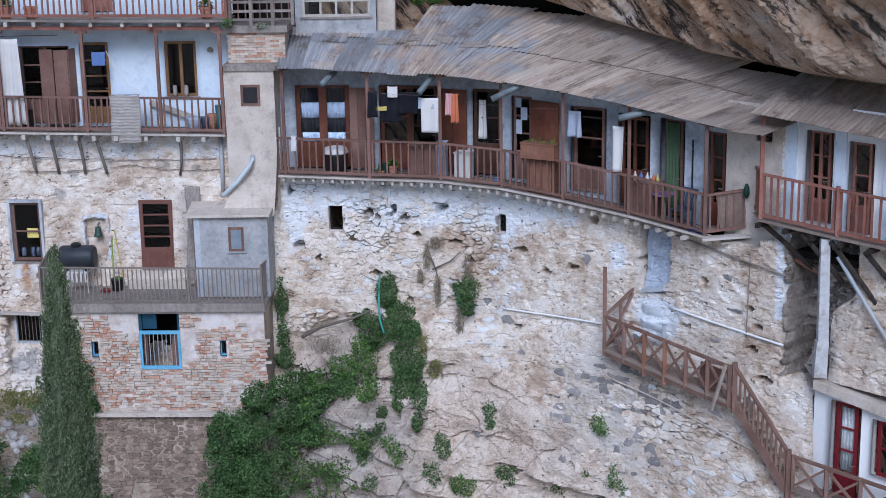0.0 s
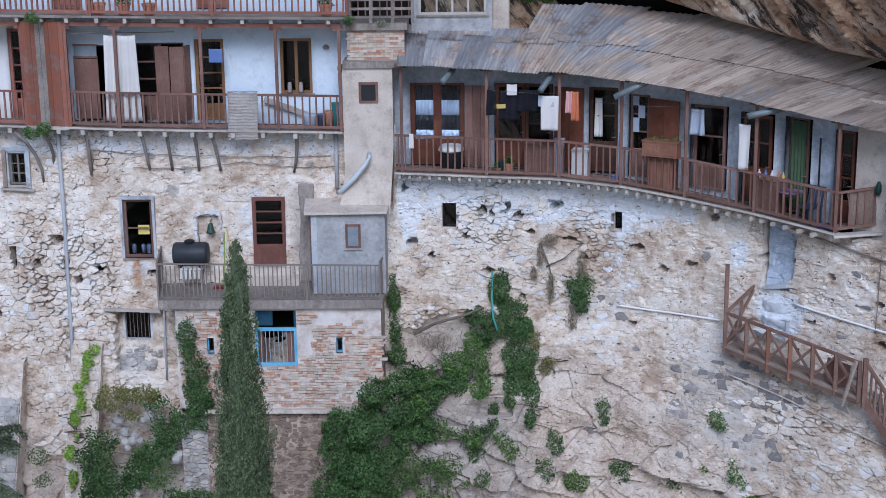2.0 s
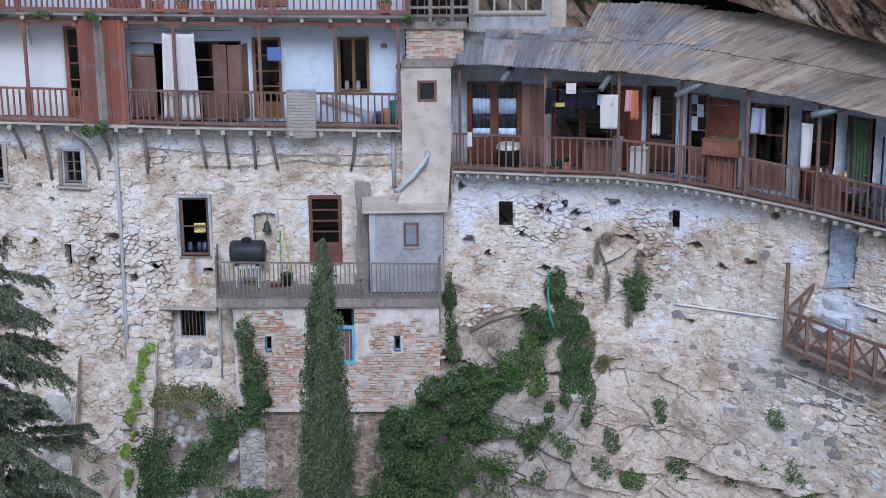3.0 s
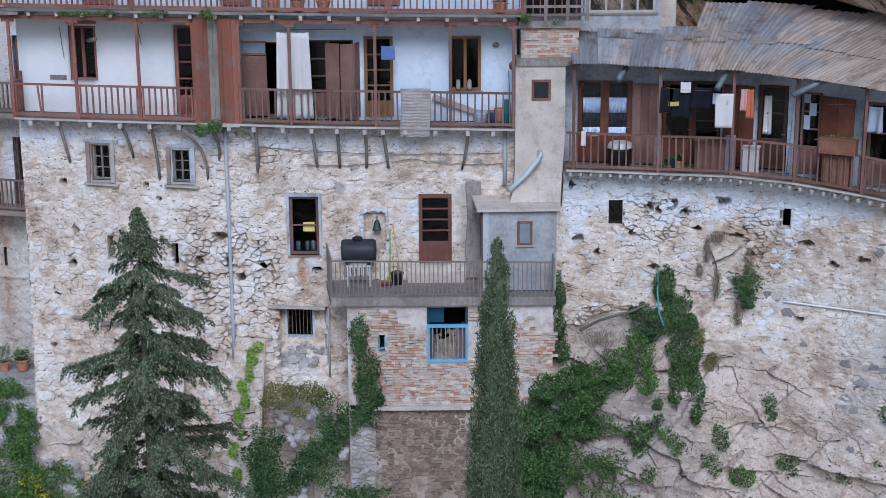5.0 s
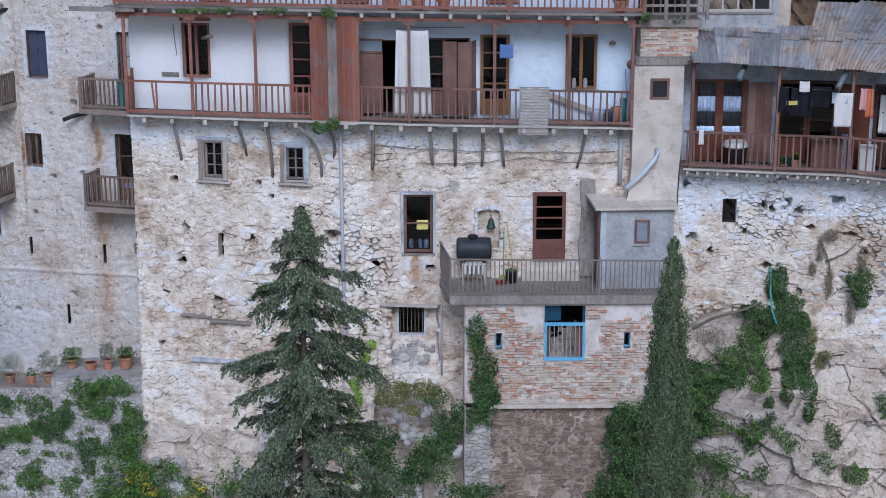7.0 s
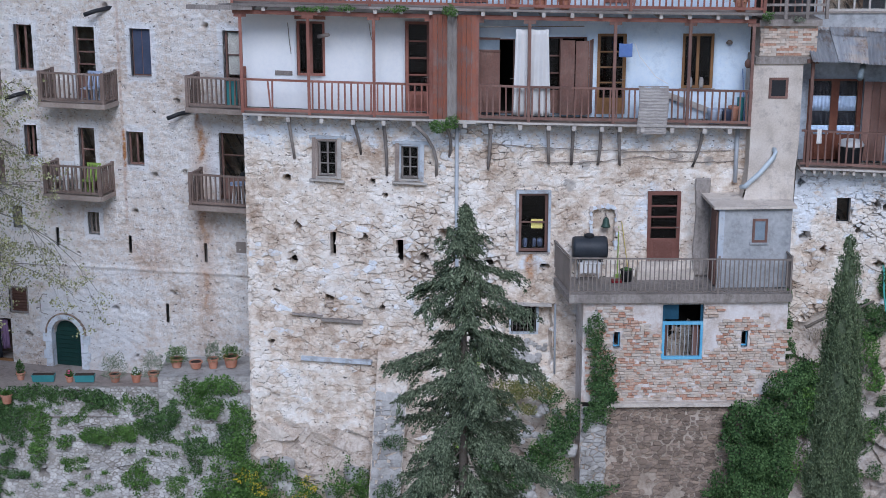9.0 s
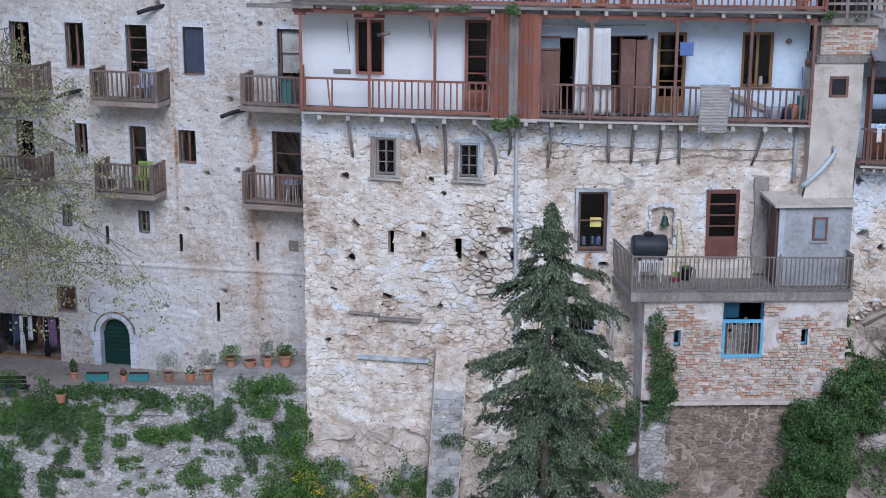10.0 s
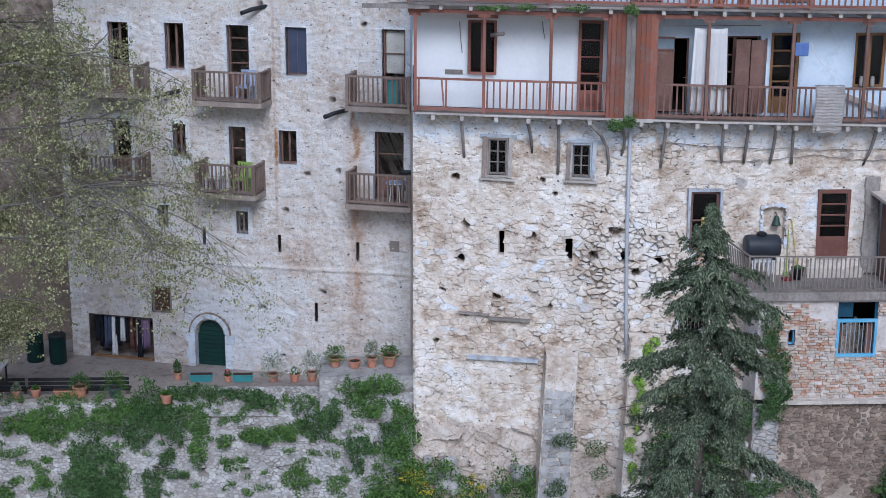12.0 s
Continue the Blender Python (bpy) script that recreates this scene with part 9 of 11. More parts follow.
# ---- trees ----
def conifer(x, y, top, seed):
    """A dark spruce: trunk, whorls of drooping limbs, sprays of needles."""
    base = float(ground_z(np.array(x), np.array(y)))
    th = thing("spruce_tree", (x, y, base), "tall dark green spruce with drooping ragged limbs", "tree")
    H = top - base
    part("trunk", Geo().tube([(x, y, base - 0.2), (x + 0.05, y, base + H * 0.4), (x - 0.03, y, base + H * 0.75), (x, y, top - 0.15)], 0.24, 9, 0.012), m_bark, th, round_=True)
    r = np.random.RandomState(seed)
    limbs = Geo()
    P, N, A = [], [], []
    h = 0.12
    while h < H - 2.5:
        dense = 1.0 if h < 8.5 else 0.35
        nb = r.randint(4, 6)
        ph = r.uniform(0, 6.28)
        for b in range(nb):
            ang = ph + b * 6.28 / nb + r.uniform(-0.35, 0.35)
            L = float(np.interp(h, [0, 0.3, 0.6, 1.0, 1.5, 1.9, 2.5, 3.2, 4.2, 5.5, 9], [0.05, 0.12, 0.3, 0.56, 0.98, 1.25, 1.15, 1.25, 1.65, 2.0, 2.1])) * r.uniform(0.45, 1.15) * (1.0 + 0.25 * math.sin(h * 3.3 + seed))
            if h > 1.0 and r.uniform() < 0.24:
                L *= 0.4
            ca, sa = math.cos(ang), math.sin(ang)
            z0 = top - h + r.uniform(-0.08, 0.08)
            up = 0.38 if h < 1.2 else 0.05
            pts = []
            m = max(4, int(L / 0.13))
            for i in range(m + 1):
                t = i / m
                pts.append(Vector((x + ca * L * t, y + sa * L * t, z0 + L * (up * t - (0.42 if h > 1.2 else 0.12) * t * t + (0.16 * t ** 4)))))
            if L > 0.3:
                limbs.tube([pts[0], pts[len(pts) // 2], pts[-1]], 0.022, 4, 0.006, cap=False)
            for i in range(1, m + 1):
                t = i / m
                if t < 0.3 and h > 1.2 and r.uniform() < 0.6:
                    continue
                c = np.array(pts[i])
                wide = (0.19 + 0.15 * math.sin(t * 2.6)) * min(1.0, 0.4 + 0.7 * L) * min(1.0, 0.32 + 0.45 * h)
                for sgn in (-1, 1):
                    tl = wide * r.uniform(0.5, 1.35)
                    dvec = np.array([ca * 0.7 - sgn * sa * 0.75, sa * 0.7 + sgn * ca * 0.75, -0.6 * r.uniform(0.2, 1.3)])
                    k = max(4, int(tl / 0.0033 * dense))
                    q = (np.arange(k) + r.uniform(0, 1, k)) / k
                    P.append(c + dvec * (q * tl)[:, None] + r.normal(size=(k, 3)) * 0.03 + np.array([0, 0, -0.16]) * (q ** 1.3)[:, None] * r.uniform(0.3, 1.2))
                    A.append(np.tile(dvec * 0.7 + np.array([ca * 0.2, sa * 0.2, -0.45]), (k, 1)))
                    N.append(np.array([ca * 0.4, sa * 0.4, 0.7]) + r.normal(size=(k, 3)) * 0.6)
                k = max(3, int(26 * dense * min(1.0, 0.2 + 0.5 * h)))
                P.append(c + r.normal(size=(k, 3)) * 0.045 + np.array([0, 0, -0.04]))
                A.append(np.tile(np.array([ca * 0.6, sa * 0.6, -0.5]), (k, 1)))
                N.append(rnd_dirs(r, k, (ca * 0.4, sa * 0.4, 1)))
        h += 0.15 if h < 1.0 else (r.uniform(0.16, 0.38) if h < 8.5 else 0.5)
    tagged(part("limb_wood", limbs, m_bark, th), "", "", "", "stuff")
    leaf_mesh("crown", np.concatenate(P), np.concatenate(N), 0.07, 0.034, m_needle, th, seed, along=np.concatenate(A))
    return th


def cypress(x, y, top, seed):
    base = float(ground_z(np.array(x), np.array(y)))
    th = thing("cypress_tree", (x, y, base), "slender dense grey-green cypress", "tree")
    H = top - base
    part("trunk", Geo().tube([(x, y, base - 0.2), (x, y, base + H * 0.5), (x, y, top - 0.6)], 0.2, 9, 0.02), m_bark, th, round_=True)
    r = np.random.RandomState(seed)

    def rad(h, a):
        girth = np.interp(h, [0, 0.25, 0.8, 1.35, 1.9, 2.9, 4.0, 5.0, 8.0, 14.0], [0.02, 0.11, 0.2, 0.25, 0.29, 0.4, 0.48, 0.51, 0.55, 0.5])
        return girth * (1 + 0.5 * (vnoise(a * 1.3, h * 1.5, seed) - 0.5) + 0.35 * (vnoise(a * 3.0, h * 3.4, seed + 1) - 0.5))
    gg = Geo().sheet(lambda u, v: (x + float(rad((1 - v) * (H - 1.5), u * 6.283)) * 0.6 * math.cos(u * 6.283), y + float(rad((1 - v) * (H - 1.5), u * 6.283)) * 0.6 * math.sin(u * 6.283), base + 1.5 + v * (H - 1.6)), 20, 60)
    part("inner_crown", gg, m_needle, th)
    n = 1500
    h = np.concatenate([r.uniform(0, 1, int(n * 0.75)) ** 0.62 * 7.8, r.uniform(7.5, H - 1.8, int(n * 0.25))])
    P, A, N = [], [], []
    for hh in h:
        a = r.uniform(0, 6.283)
        L = r.uniform(0.25, 0.6) * min(1.0, 0.35 + 0.4 * hh)
        lean = r.uniform(0.12, 0.5)
        d = np.array([math.cos(a) * lean, math.sin(a) * lean, 1.0])
        d = d / np.linalg.norm(d)
        R_ = float(rad(np.array(hh), np.array(a))) * r.uniform(0.7, 1.08)
        q0 = np.array([x + (R_ - lean * L * 0.6) * math.cos(a), y + (R_ - lean * L * 0.6) * math.sin(a), top - hh - L * 0.55])
        k = int(80 * L / 0.4) + 12
        t = r.uniform(0, 1, k)
        w = 0.06 * np.sin(np.pi * np.clip(t * 0.85 + 0.12, 0, 1)) * min(1.0, 0.4 + hh)
        P.append(q0 + d * (t * L)[:, None] + r.normal(size=(k, 3)) * w[:, None])
        o = np.array([math.cos(a), math.sin(a), 0.15])
        A.append(d + 0.35 * r.normal(size=(k, 3)))
        N.append(o + 0.55 * r.normal(size=(k, 3)))
    leaf_mesh("crown", np.concatenate(P), np.concatenate(N), 0.06, 0.024, m_cypress, th, seed, along=np.concatenate(A))
    return th


def plane_tree(x, y, seed):
    base = float(ground_z(np.array(x), np.array(y)))
    th = thing("plane_tree", (x, y, base), "plane tree with pale limbs and sparse young leaves", "tree")
    part("trunk", Geo().tube([(x, y, base - 0.3), (x + 0.1, y + 0.1, base + 3), (x + 0.4, y, base + 7), (x + 0.3, y, 4.0), (x + 0.6, y, 9.0)], 0.42, 10, 0.12), m_palebark, th, round_=True)
    rr, rl = random.Random(seed), random.Random(seed + 1)
    P = []

    def grow(p, d, length, rad_, depth):
        pts = [p]
        m = 5
        for i in range(m):
            d = (d + Vector((rr.uniform(-0.25, 0.25), rr.uniform(-0.25, 0.25), rr.uniform(-0.22, 0.12) - (0.1 if depth > 1 else 0)))).normalized()
            pts.append(pts[-1] + d * length / m)
        wood.tube(pts, rad_, 6 if depth < 2 else 4, rad_ * 0.45, cap=False)
        if depth >= 2:
            for q in pts[1:]:
                for _ in range(3 if depth == 3 else 1):
                    c = q + Vector((rr.gauss(0, 0.3), rr.gauss(0, 0.3), rr.gauss(-0.06, 0.28)))
                    for _ in range(rl.choice((8, 10, 13)) if rl.random() < 0.17 + 0.2 * float(smooth(-22.0, -25.0, c.x)) else 0):
                        P.append(c + Vector((rl.gauss(0, 0.1), rl.gauss(0, 0.1), rl.gauss(-0.02, 0.05))))
        if depth < 3:
            for _ in range(6 if depth == 0 else 5):
                k = rr.uniform(0.25, 1.0)
                i = min(m - 1, int(k * m))
                q = pts[i].lerp(pts[i + 1], k * m - i if k < 1 else 1.0)
                nd = (d + Vector((rr.uniform(-0.9, 0.9), rr.uniform(-0.8, 0.8), rr.uniform(-0.65, 0.5)))).normalized()
                grow(q, nd, length * rr.uniform(0.38, 0.62), rad_ * 0.5, depth + 1)
    wood = Geo()
    for z, dx, dy, dz, L in ((-1.2, 1, 0.1, 0.3, 3.4), (0.2, 1, 0.15, 0.15, 6.5), (1.2, 1, -0.2, 0.25, 6.0), (2.6, 1, 0.2, 0.12, 7.0), (4.0, 1, 0.1, 0.15, 6.5), (5.4, 1, 0.0, 0.2, 6.0), (6.8, 1, 0.15, 0.25, 5.0), (3.2, 0.6, 0.7, 0.25, 5.0), (0.5, 0.6, 0.6, 0.2, 4.5), (7.6, 0.5, -0.3, 0.5, 4.0), (5.0, -0.8, -0.4, 0.3, 5.0), (1.5, -0.9, 0.2, 0.2, 5.0), (6.5, -0.6, 0.6, 0.4, 5.0), (-0.5, 0.4, -0.9, 0.3, 4.0)):
        grow(Vector((x + 0.3, y, z)), Vector((dx, dy, dz)).normalized(), L * 0.95, 0.042, 0)
    tagged(part("limb_wood", wood, m_palebark, th, round_=True), "", "", "", "stuff")
    pa = np.array([tuple(p) for p in P])
    r = np.random.RandomState(seed)
    leaf_mesh("crown", pa, rnd_dirs(r, len(pa), (0, -0.6, 0.7)), 0.078, 0.06, m_plane, th, seed)
    return th


conifer(-5.78, -11.68, 4.62, 3)
cypress(1.72, -14.0, 4.48, 5)
plane_tree(-26.3, 0.6, 8)


# ---- pots ----
def bushlet(th, c, r0, h, material, n, seed, size=0.05, upright=0.6):
    r = np.random.RandomState(seed)
    d = rnd_dirs(r, n, (0, 0, upright))
    q = r.uniform(0.15, 1, n) ** 0.6
    P = np.array(c) + d * q[:, None] * np.array([r0, r0, h]) * (0.75 + 0.5 * vnoise(d[:, 0] * 4 + seed, d[:, 2] * 4, seed))[:, None]
    P[:, 2] = np.maximum(P[:, 2], c[2] - 0.05)
    leaf_mesh("plant", P, d + r.normal(size=d.shape) * 0.6, size, size * 0.45, material, th, seed, along=d)


def pot(x, y, z, r0, h, material, plant, pr, ph, label, seed, flowers=None):
    th = thing("flowerpot", (x, y, z), label, "flowerpot", "flowerpots on the garden wall")
    body = part("pot", Geo().lathe((x, y, z), [(r0 * 0.66, 0), (r0 * 0.9, h * 0.78), (r0, h * 0.8), (r0, h), (r0 * 0.88, h), (r0 * 0.84, h * 0.86)], 16), material, th, round_=False)
    part("soil", Geo().lathe((x, y, z + h * 0.82), [(r0 * 0.85, 0), (r0 * 0.8, 0.02), (r0 * 0.3, 0.03)], 12), m_soil, body)
    if plant is not None:
        bushlet(th, (x, y, z + h), pr, ph, plant, int(500 + 2600 * pr), seed)
    if flowers is not None:
        r = np.random.RandomState(seed)
        d = rnd_dirs(r, 40, (0, 0, 0.8))
        leaf_mesh("flowers", np.array((x, y, z + h)) + d * np.array([pr, pr, ph]) * 0.95, d, 0.06, 0.055, flowers, th, seed + 1)
    return th


CW = -4.48
for k, (x, y, z, r0, h, mt, pl, pr, ph, lab) in enumerate((
        (-23.9, 2.02, CW, 0.14, 0.24, m_terra, m_sage, 0.16, 0.25, "terracotta pot with a grey-blue succulent"), (-23.33, 2.1, CW, 0.17, 0.26, m_terra, m_bush, 0.1, 0.12, "terracotta pot with a low shoot"),
        (-21.97, 2.05, CW, 0.24, 0.36, m_terra, m_ivy, 0.36, 0.42, "large pale terracotta pot with a dark leafy plant"), (-20.9, 2.02, CW, 0.23, 0.32, m_navy, m_bush, 0.4, 0.5, "dark blue pot with a dense green bush"),
        (-19.27, 1.55, CW - 0.28, 0.19, 0.3, m_terra, m_bush, 0.18, 0.1, "weathered terracotta pot among the ivy"), (-19.0, 2.35, CW, 0.15, 0.24, m_terra, m_ivy, 0.15, 0.42, "terracotta pot with an upright leafy plant"),
        (-16.04, 2.1, CW, 0.18, 0.26, m_terra, m_sage, 0.42, 0.65, "terracotta pot with a grey lavender bush"), (-15.38, 2.05, CW, 0.17, 0.26, m_terra, m_bush, 0.14, 0.2, "terracotta pot with white flowers"),
        (-14.85, 2.1, CW, 0.18, 0.3, m_terra, m_sage, 0.4, 0.6, "terracotta pot with a grey lavender bush"), (-17.44, 2.1, CW, 0.13, 0.2, m_terra, m_bush, 0.12, 0.2, "small terracotta pot with pink flowers"),
        (-14.14, 2.2, -3.86, 0.2, 0.3, m_terra, m_bush, 0.36, 0.4, "terracotta pot with a rounded shrub"), (-13.53, 2.1, -3.86, 0.21, 0.22, m_terra, None, 0, 0, "broad empty terracotta pot"),
        (-13.0, 2.1, -3.86, 0.18, 0.32, m_terra, m_sage, 0.28, 0.65, "terracotta pot with a tall wispy plant"), (-12.46, 2.2, -3.86, 0.24, 0.36, m_terra, m_bush, 0.34, 0.34, "large terracotta pot with a leafy plant"))):
    fl = m_whitefl if "white flowers" in lab else (m_pinkfl if "pink" in lab else None)
    pot(x, y, z if z > -4 or y < 1.8 else float(gt(x)) + 0.015, r0, h, mt, pl, pr, ph, lab, 300 + k, fl)
for k, (x, y, L, mt, lab) in enumerate(((-18.26, 2.2, 0.7, m_teal, "teal plastic planter trough on the wall"), (-16.98, 2.15, 0.62, m_teal, "teal plastic planter trough on the wall"), (-22.45, 2.1, 0.62, m_terra, "pale terracotta planter trough"))):
    CW = float(gt(x)) + 0.015
    th = thing("planter", (x, y, CW), lab, "planter", "planter troughs")
    a, b = L / 2, 0.13
    vs = [(x - a * 0.92, y - b * 0.85, CW), (x + a * 0.92, y - b * 0.85, CW), (x + a * 0.92, y + b * 0.85, CW), (x - a * 0.92, y + b * 0.85, CW), (x - a, y - b, CW + 0.22), (x + a, y - b, CW + 0.22), (x + a, y + b, CW + 0.22), (x - a, y + b, CW + 0.22)]
    tro = part("trough", Geo().add(vs, [(3, 2, 1, 0), (4, 5, 6, 7), (0, 1, 5, 4), (1, 2, 6, 5), (2, 3, 7, 6), (3, 0, 4, 7)]), mt, th)
    part("rim", Geo().beam((x - a - 0.01, y - b - 0.01, CW + 0.21), (x + a + 0.01, y - b - 0.01, CW + 0.21), 0.03, 0.035), mt, tro)
    part("soil", Geo().box(x - a * 0.95, x + a * 0.95, y - b * 0.9, y + b * 0.9, CW + 0.2, CW + 0.225), m_soil, tro)
# bench slats behind the pots, bins, table
for k, x in enumerate((-21.3, -22.9, -24.5)):
    bn = thing("bench", (x, 2.9, -5.2), "dark slatted garden bench behind the pots", "bench", "garden benches")
    for i in range(3):
        part("seat_slat", Geo().box(x - 0.75, x + 0.75, 2.75 + 0.12 * i, 2.84 + 0.12 * i, -4.78, -4.74), m_black, bn)
    for i in range(3):
        part("back_slat", Geo().box(x - 0.75, x + 0.75, 2.62 - 0.02 * i, 2.65 - 0.02 * i, -4.66 + 0.14 * i, -4.56 + 0.14 * i), m_black, bn)
    for a in (-0.65, 0.65):
        part("leg", Geo().box(x + a - 0.03, x + a + 0.03, 2.62, 3.1, -5.2, -4.78), m_metal, bn)
for k, (x, y) in enumerate(((-24.35, 6.9), (-23.55, 6.7))):
    th = thing("litter_bin", (x, y, -5.2), "dark green metal litter bin with a full bag" if k else "dark green metal litter bin", "bin", "litter bins")
    body = part("body", Geo().lathe((x, y, -5.2), [(0.26, 0), (0.29, 0.05), (0.29, 0.95), (0.31, 0.97), (0.31, 1.0), (0.27, 1.0)], 16), m_green, th, round_=True)
    part("bag", Geo().lathe((x, y, -4.3), [(0.3, 0), (0.31, 0.08), (0.25, 0.14), (0.1, 0.18)], 12), m_black if k else m_green, body, round_=True)
wt = thing("garden_table", (-25.3, 4.2, -5.2), "white topped metal garden table", "table")
part("tabletop", Geo().box(-26.3, -24.75, 3.6, 4.9, -4.5, -4.46), m_plastic, wt)
for a in (-26.2, -24.85):
    for b in (3.7, 4.8):
        part("leg", Geo().box(a - 0.025, a + 0.025, b - 0.025, b + 0.025, -5.2, -4.5), m_black, wt)
tagged(part("wall_far_left", Geo().sheet(lambda a, b: (-40 + 16.6 * a, 9.2 + 0.15 * (fbm(a * 14, b * 8, 4) - 0.5), -5.4 + 5.5 * b), 60, 24), m_fstone, round_=True), "brown stained rubble wall in the corner of the yard", "", "", "structure")

creeper("bush", "bright green bush growing behind the roof", [(8.4, 7.6, 0.34, 0.22), (8.0, 7.56, 0.24, 0.16)], 1100, 0.08, m_bush, lambda a, b: np.asarray(a) * 0 + 2.5, 140, 0.4, 0.36, "bush")
creeper("moss", "tuft of grass on the tower's cement cap", [(2.95, 7.2, 0.12, 0.1), (3.9, 7.18, 0.25, 0.06)], 1500, 0.05, m_sage, lambda a, b: np.asarray(a) * 0 - 0.6, 141, 0.12, 0.36, "grass")

# ---- washing and clutter ----
def cloth(name, pts_fn, material, label, nu=16, nv=12, th=0.008, category="laundry", group=""):
    return solo(name, Geo().sheet(pts_fn, nu, nv, th), material, label, category, group, round_=True)


def hung_at(x, off, z, w, h, amp=0.02, waves=3.0, flare=0.0, ph=0.0):
    n = out_of(wy, x)
    t = Vector((-n.y, n.x, 0))
    o = Vector((x, float(wy(x)) + off, z))
    return lambda u, v: o + t * ((u - 0.5) * w * (1 + flare * v)) + n * (amp * math.sin(u * waves * 6.28 + ph + v) * (0.4 + v)) + Vector((0, 0, -h * v - 0.015 * math.sin(u * 3.1)))


cloth("rug", lambda u, v: Vector((-0.5 + 0.84 * u + 0.02 * math.sin(v * 5), float(wy(0)) - 0.55 - 0.075 - 0.03 * math.sin(v * 3) - 0.006 * math.sin(v * 95), 5.28 - 1.32 * v + 0.01 * math.sin(u * 14))), m_rug, "striped grey woven rag rug hung over the rail", 12, 120, 0.02, "rug")
cloth("rug", lambda u, v: Vector((-0.5 + 0.84 * u, float(wy(0)) - 0.55 - 0.07 + 0.14 * v, 5.29 + 0.015 * math.sin(v * 3.14))), m_rug, "fold of the rag rug over the top rail", 6, 6, 0.02, "rug")
for x, w in ((-3.72, 0.42), (-3.28, 0.5)):
    cloth("curtain", hung_at(x, -0.36 if x < -3.5 else -0.42, 6.88, w, 2.42, 0.035, 2.5, 0.35, x), m_sheet, "white cotton curtain hanging before the balcony doors", 30, 14, 0.008, "curtain", "white balcony curtains")
solo("curtain_rod", Geo().tube([(-5.0, -0.2, 6.92), (-2.0, -0.05, 6.92)], 0.014, 6), m_metal, "thin rod under the balcony ceiling", "rod")
cloth("cloth", hung_at(-0.84, -0.2, 6.46, 0.38, 0.38, 0.015, 1.2), m_bluecloth, "small blue cloth pegged on a line")
solo("clothes_line", Geo().tube([(-0.6, -0.22, 6.48), (-0.45, -0.25, 6.1), (0.0, -0.4, 5.55), (0.35, -0.5, 5.35)], 0.012, 5), m_plastic, "slack white cord on the balcony", "cord")
cloth("towel", hung_at(8.45, -0.75, 5.22, 0.5, 0.95, 0.02, 1.3, -0.05), m_sheet, "white towel with a patterned hem on a line")
cloth("towel", hung_at(8.35, -0.73, 5.22, 0.42, 0.3, 0.02, 1.1, 0.05), m_paleblue, "pale folded top of a towel on the line")
cloth("shirt", hung_at(7.9, -0.55, 5.35, 0.55, 0.6, 0.04, 1.5, 0.2), m_darkcloth, "black shirt on a clothes line", group="dark washing")
cloth("shirt", hung_at(7.35, -0.5, 5.3, 0.5, 0.8, 0.04, 1.7, 0.2), m_darkcloth, "black shirt on a clothes line", group="dark washing")
cloth("cloth", hung_at(7.42, -0.6, 5.5, 0.28, 0.3, 0.01, 1.0), m_sheet, "small white cloth on a line")
cloth("cloth", hung_at(7.1, -0.6, 4.95, 0.3, 0.12, 0.01, 1.0), m_yellow, "small yellow striped cloth on a line")
cloth("bag", hung_at(6.86, -0.62, 5.35, 0.24, 0.7, 0.05, 1.0, 0.25), m_darkcloth, "dark plastic bag hanging on a post", category="bag")
cloth("cloth", hung_at(8.98, -0.72, 5.35, 0.17, 0.6, 0.03, 1.5, 0.3), m_pink, "pink cloth on a line")
cloth("cloth", hung_at(9.14, -0.74, 5.35, 0.17, 0.8, 0.03, 1.5, 0.35), m_orange, "orange cloth on a line")
cloth("garment", hung_at(4.62, -0.68, 4.12, 0.12, 0.42, 0.02, 1.0, 0.2), m_sheet, "pale rag over the gallery rail")
cloth("towel", hung_at(12.35, -0.2, 5.0, 0.38, 0.7, 0.05, 1.4, 0.1), m_paleblue, "pale blue towel on a line")
cloth("towel", hung_at(13.42, -0.65, 4.78, 0.32, 1.2, 0.03, 1.0, -0.12), m_sheet, "long white towel hanging over the rail")
cloth("curtain", hung_at(9.87, 0.55, 5.0, 0.2, 1.1, 0.03, 1.5, 0.2), m_sheet, "pale curtain inside a gallery door", category="curtain")
for a, z, w, h in ((10.85, 4.85, 0.18, 0.25), (11.0, 4.5, 0.2, 0.35), (10.86, 4.1, 0.18, 0.4)):
    T = at_front(a, z, 0.5)
    solo("paper_sheet", bar(Geo(), T, -w / 2, w / 2, 0.04, 0.045, 0, h), m_paleblue, "paper notice on a glazed door", "paper", "papers on the door")
for x0, x1, o0, o1, z in ((6.8, 9.3, -0.6, -0.75, 5.33), (12.1, 13.6, -0.25, -0.55, 4.95), (9.4, 12, -0.4, -0.4, 5.05)):
    solo("clothes_line", Geo().tube([(x0 + (x1 - x0) * i / 8, float(wy(x0 + (x1 - x0) * i / 8)) + o0 + (o1 - o0) * i / 8, z - 0.06 * math.sin(math.pi * i / 8)) for i in range(9)], 0.003, 5), m_metal, "clothes line along the gallery", "cord", "clothes lines")


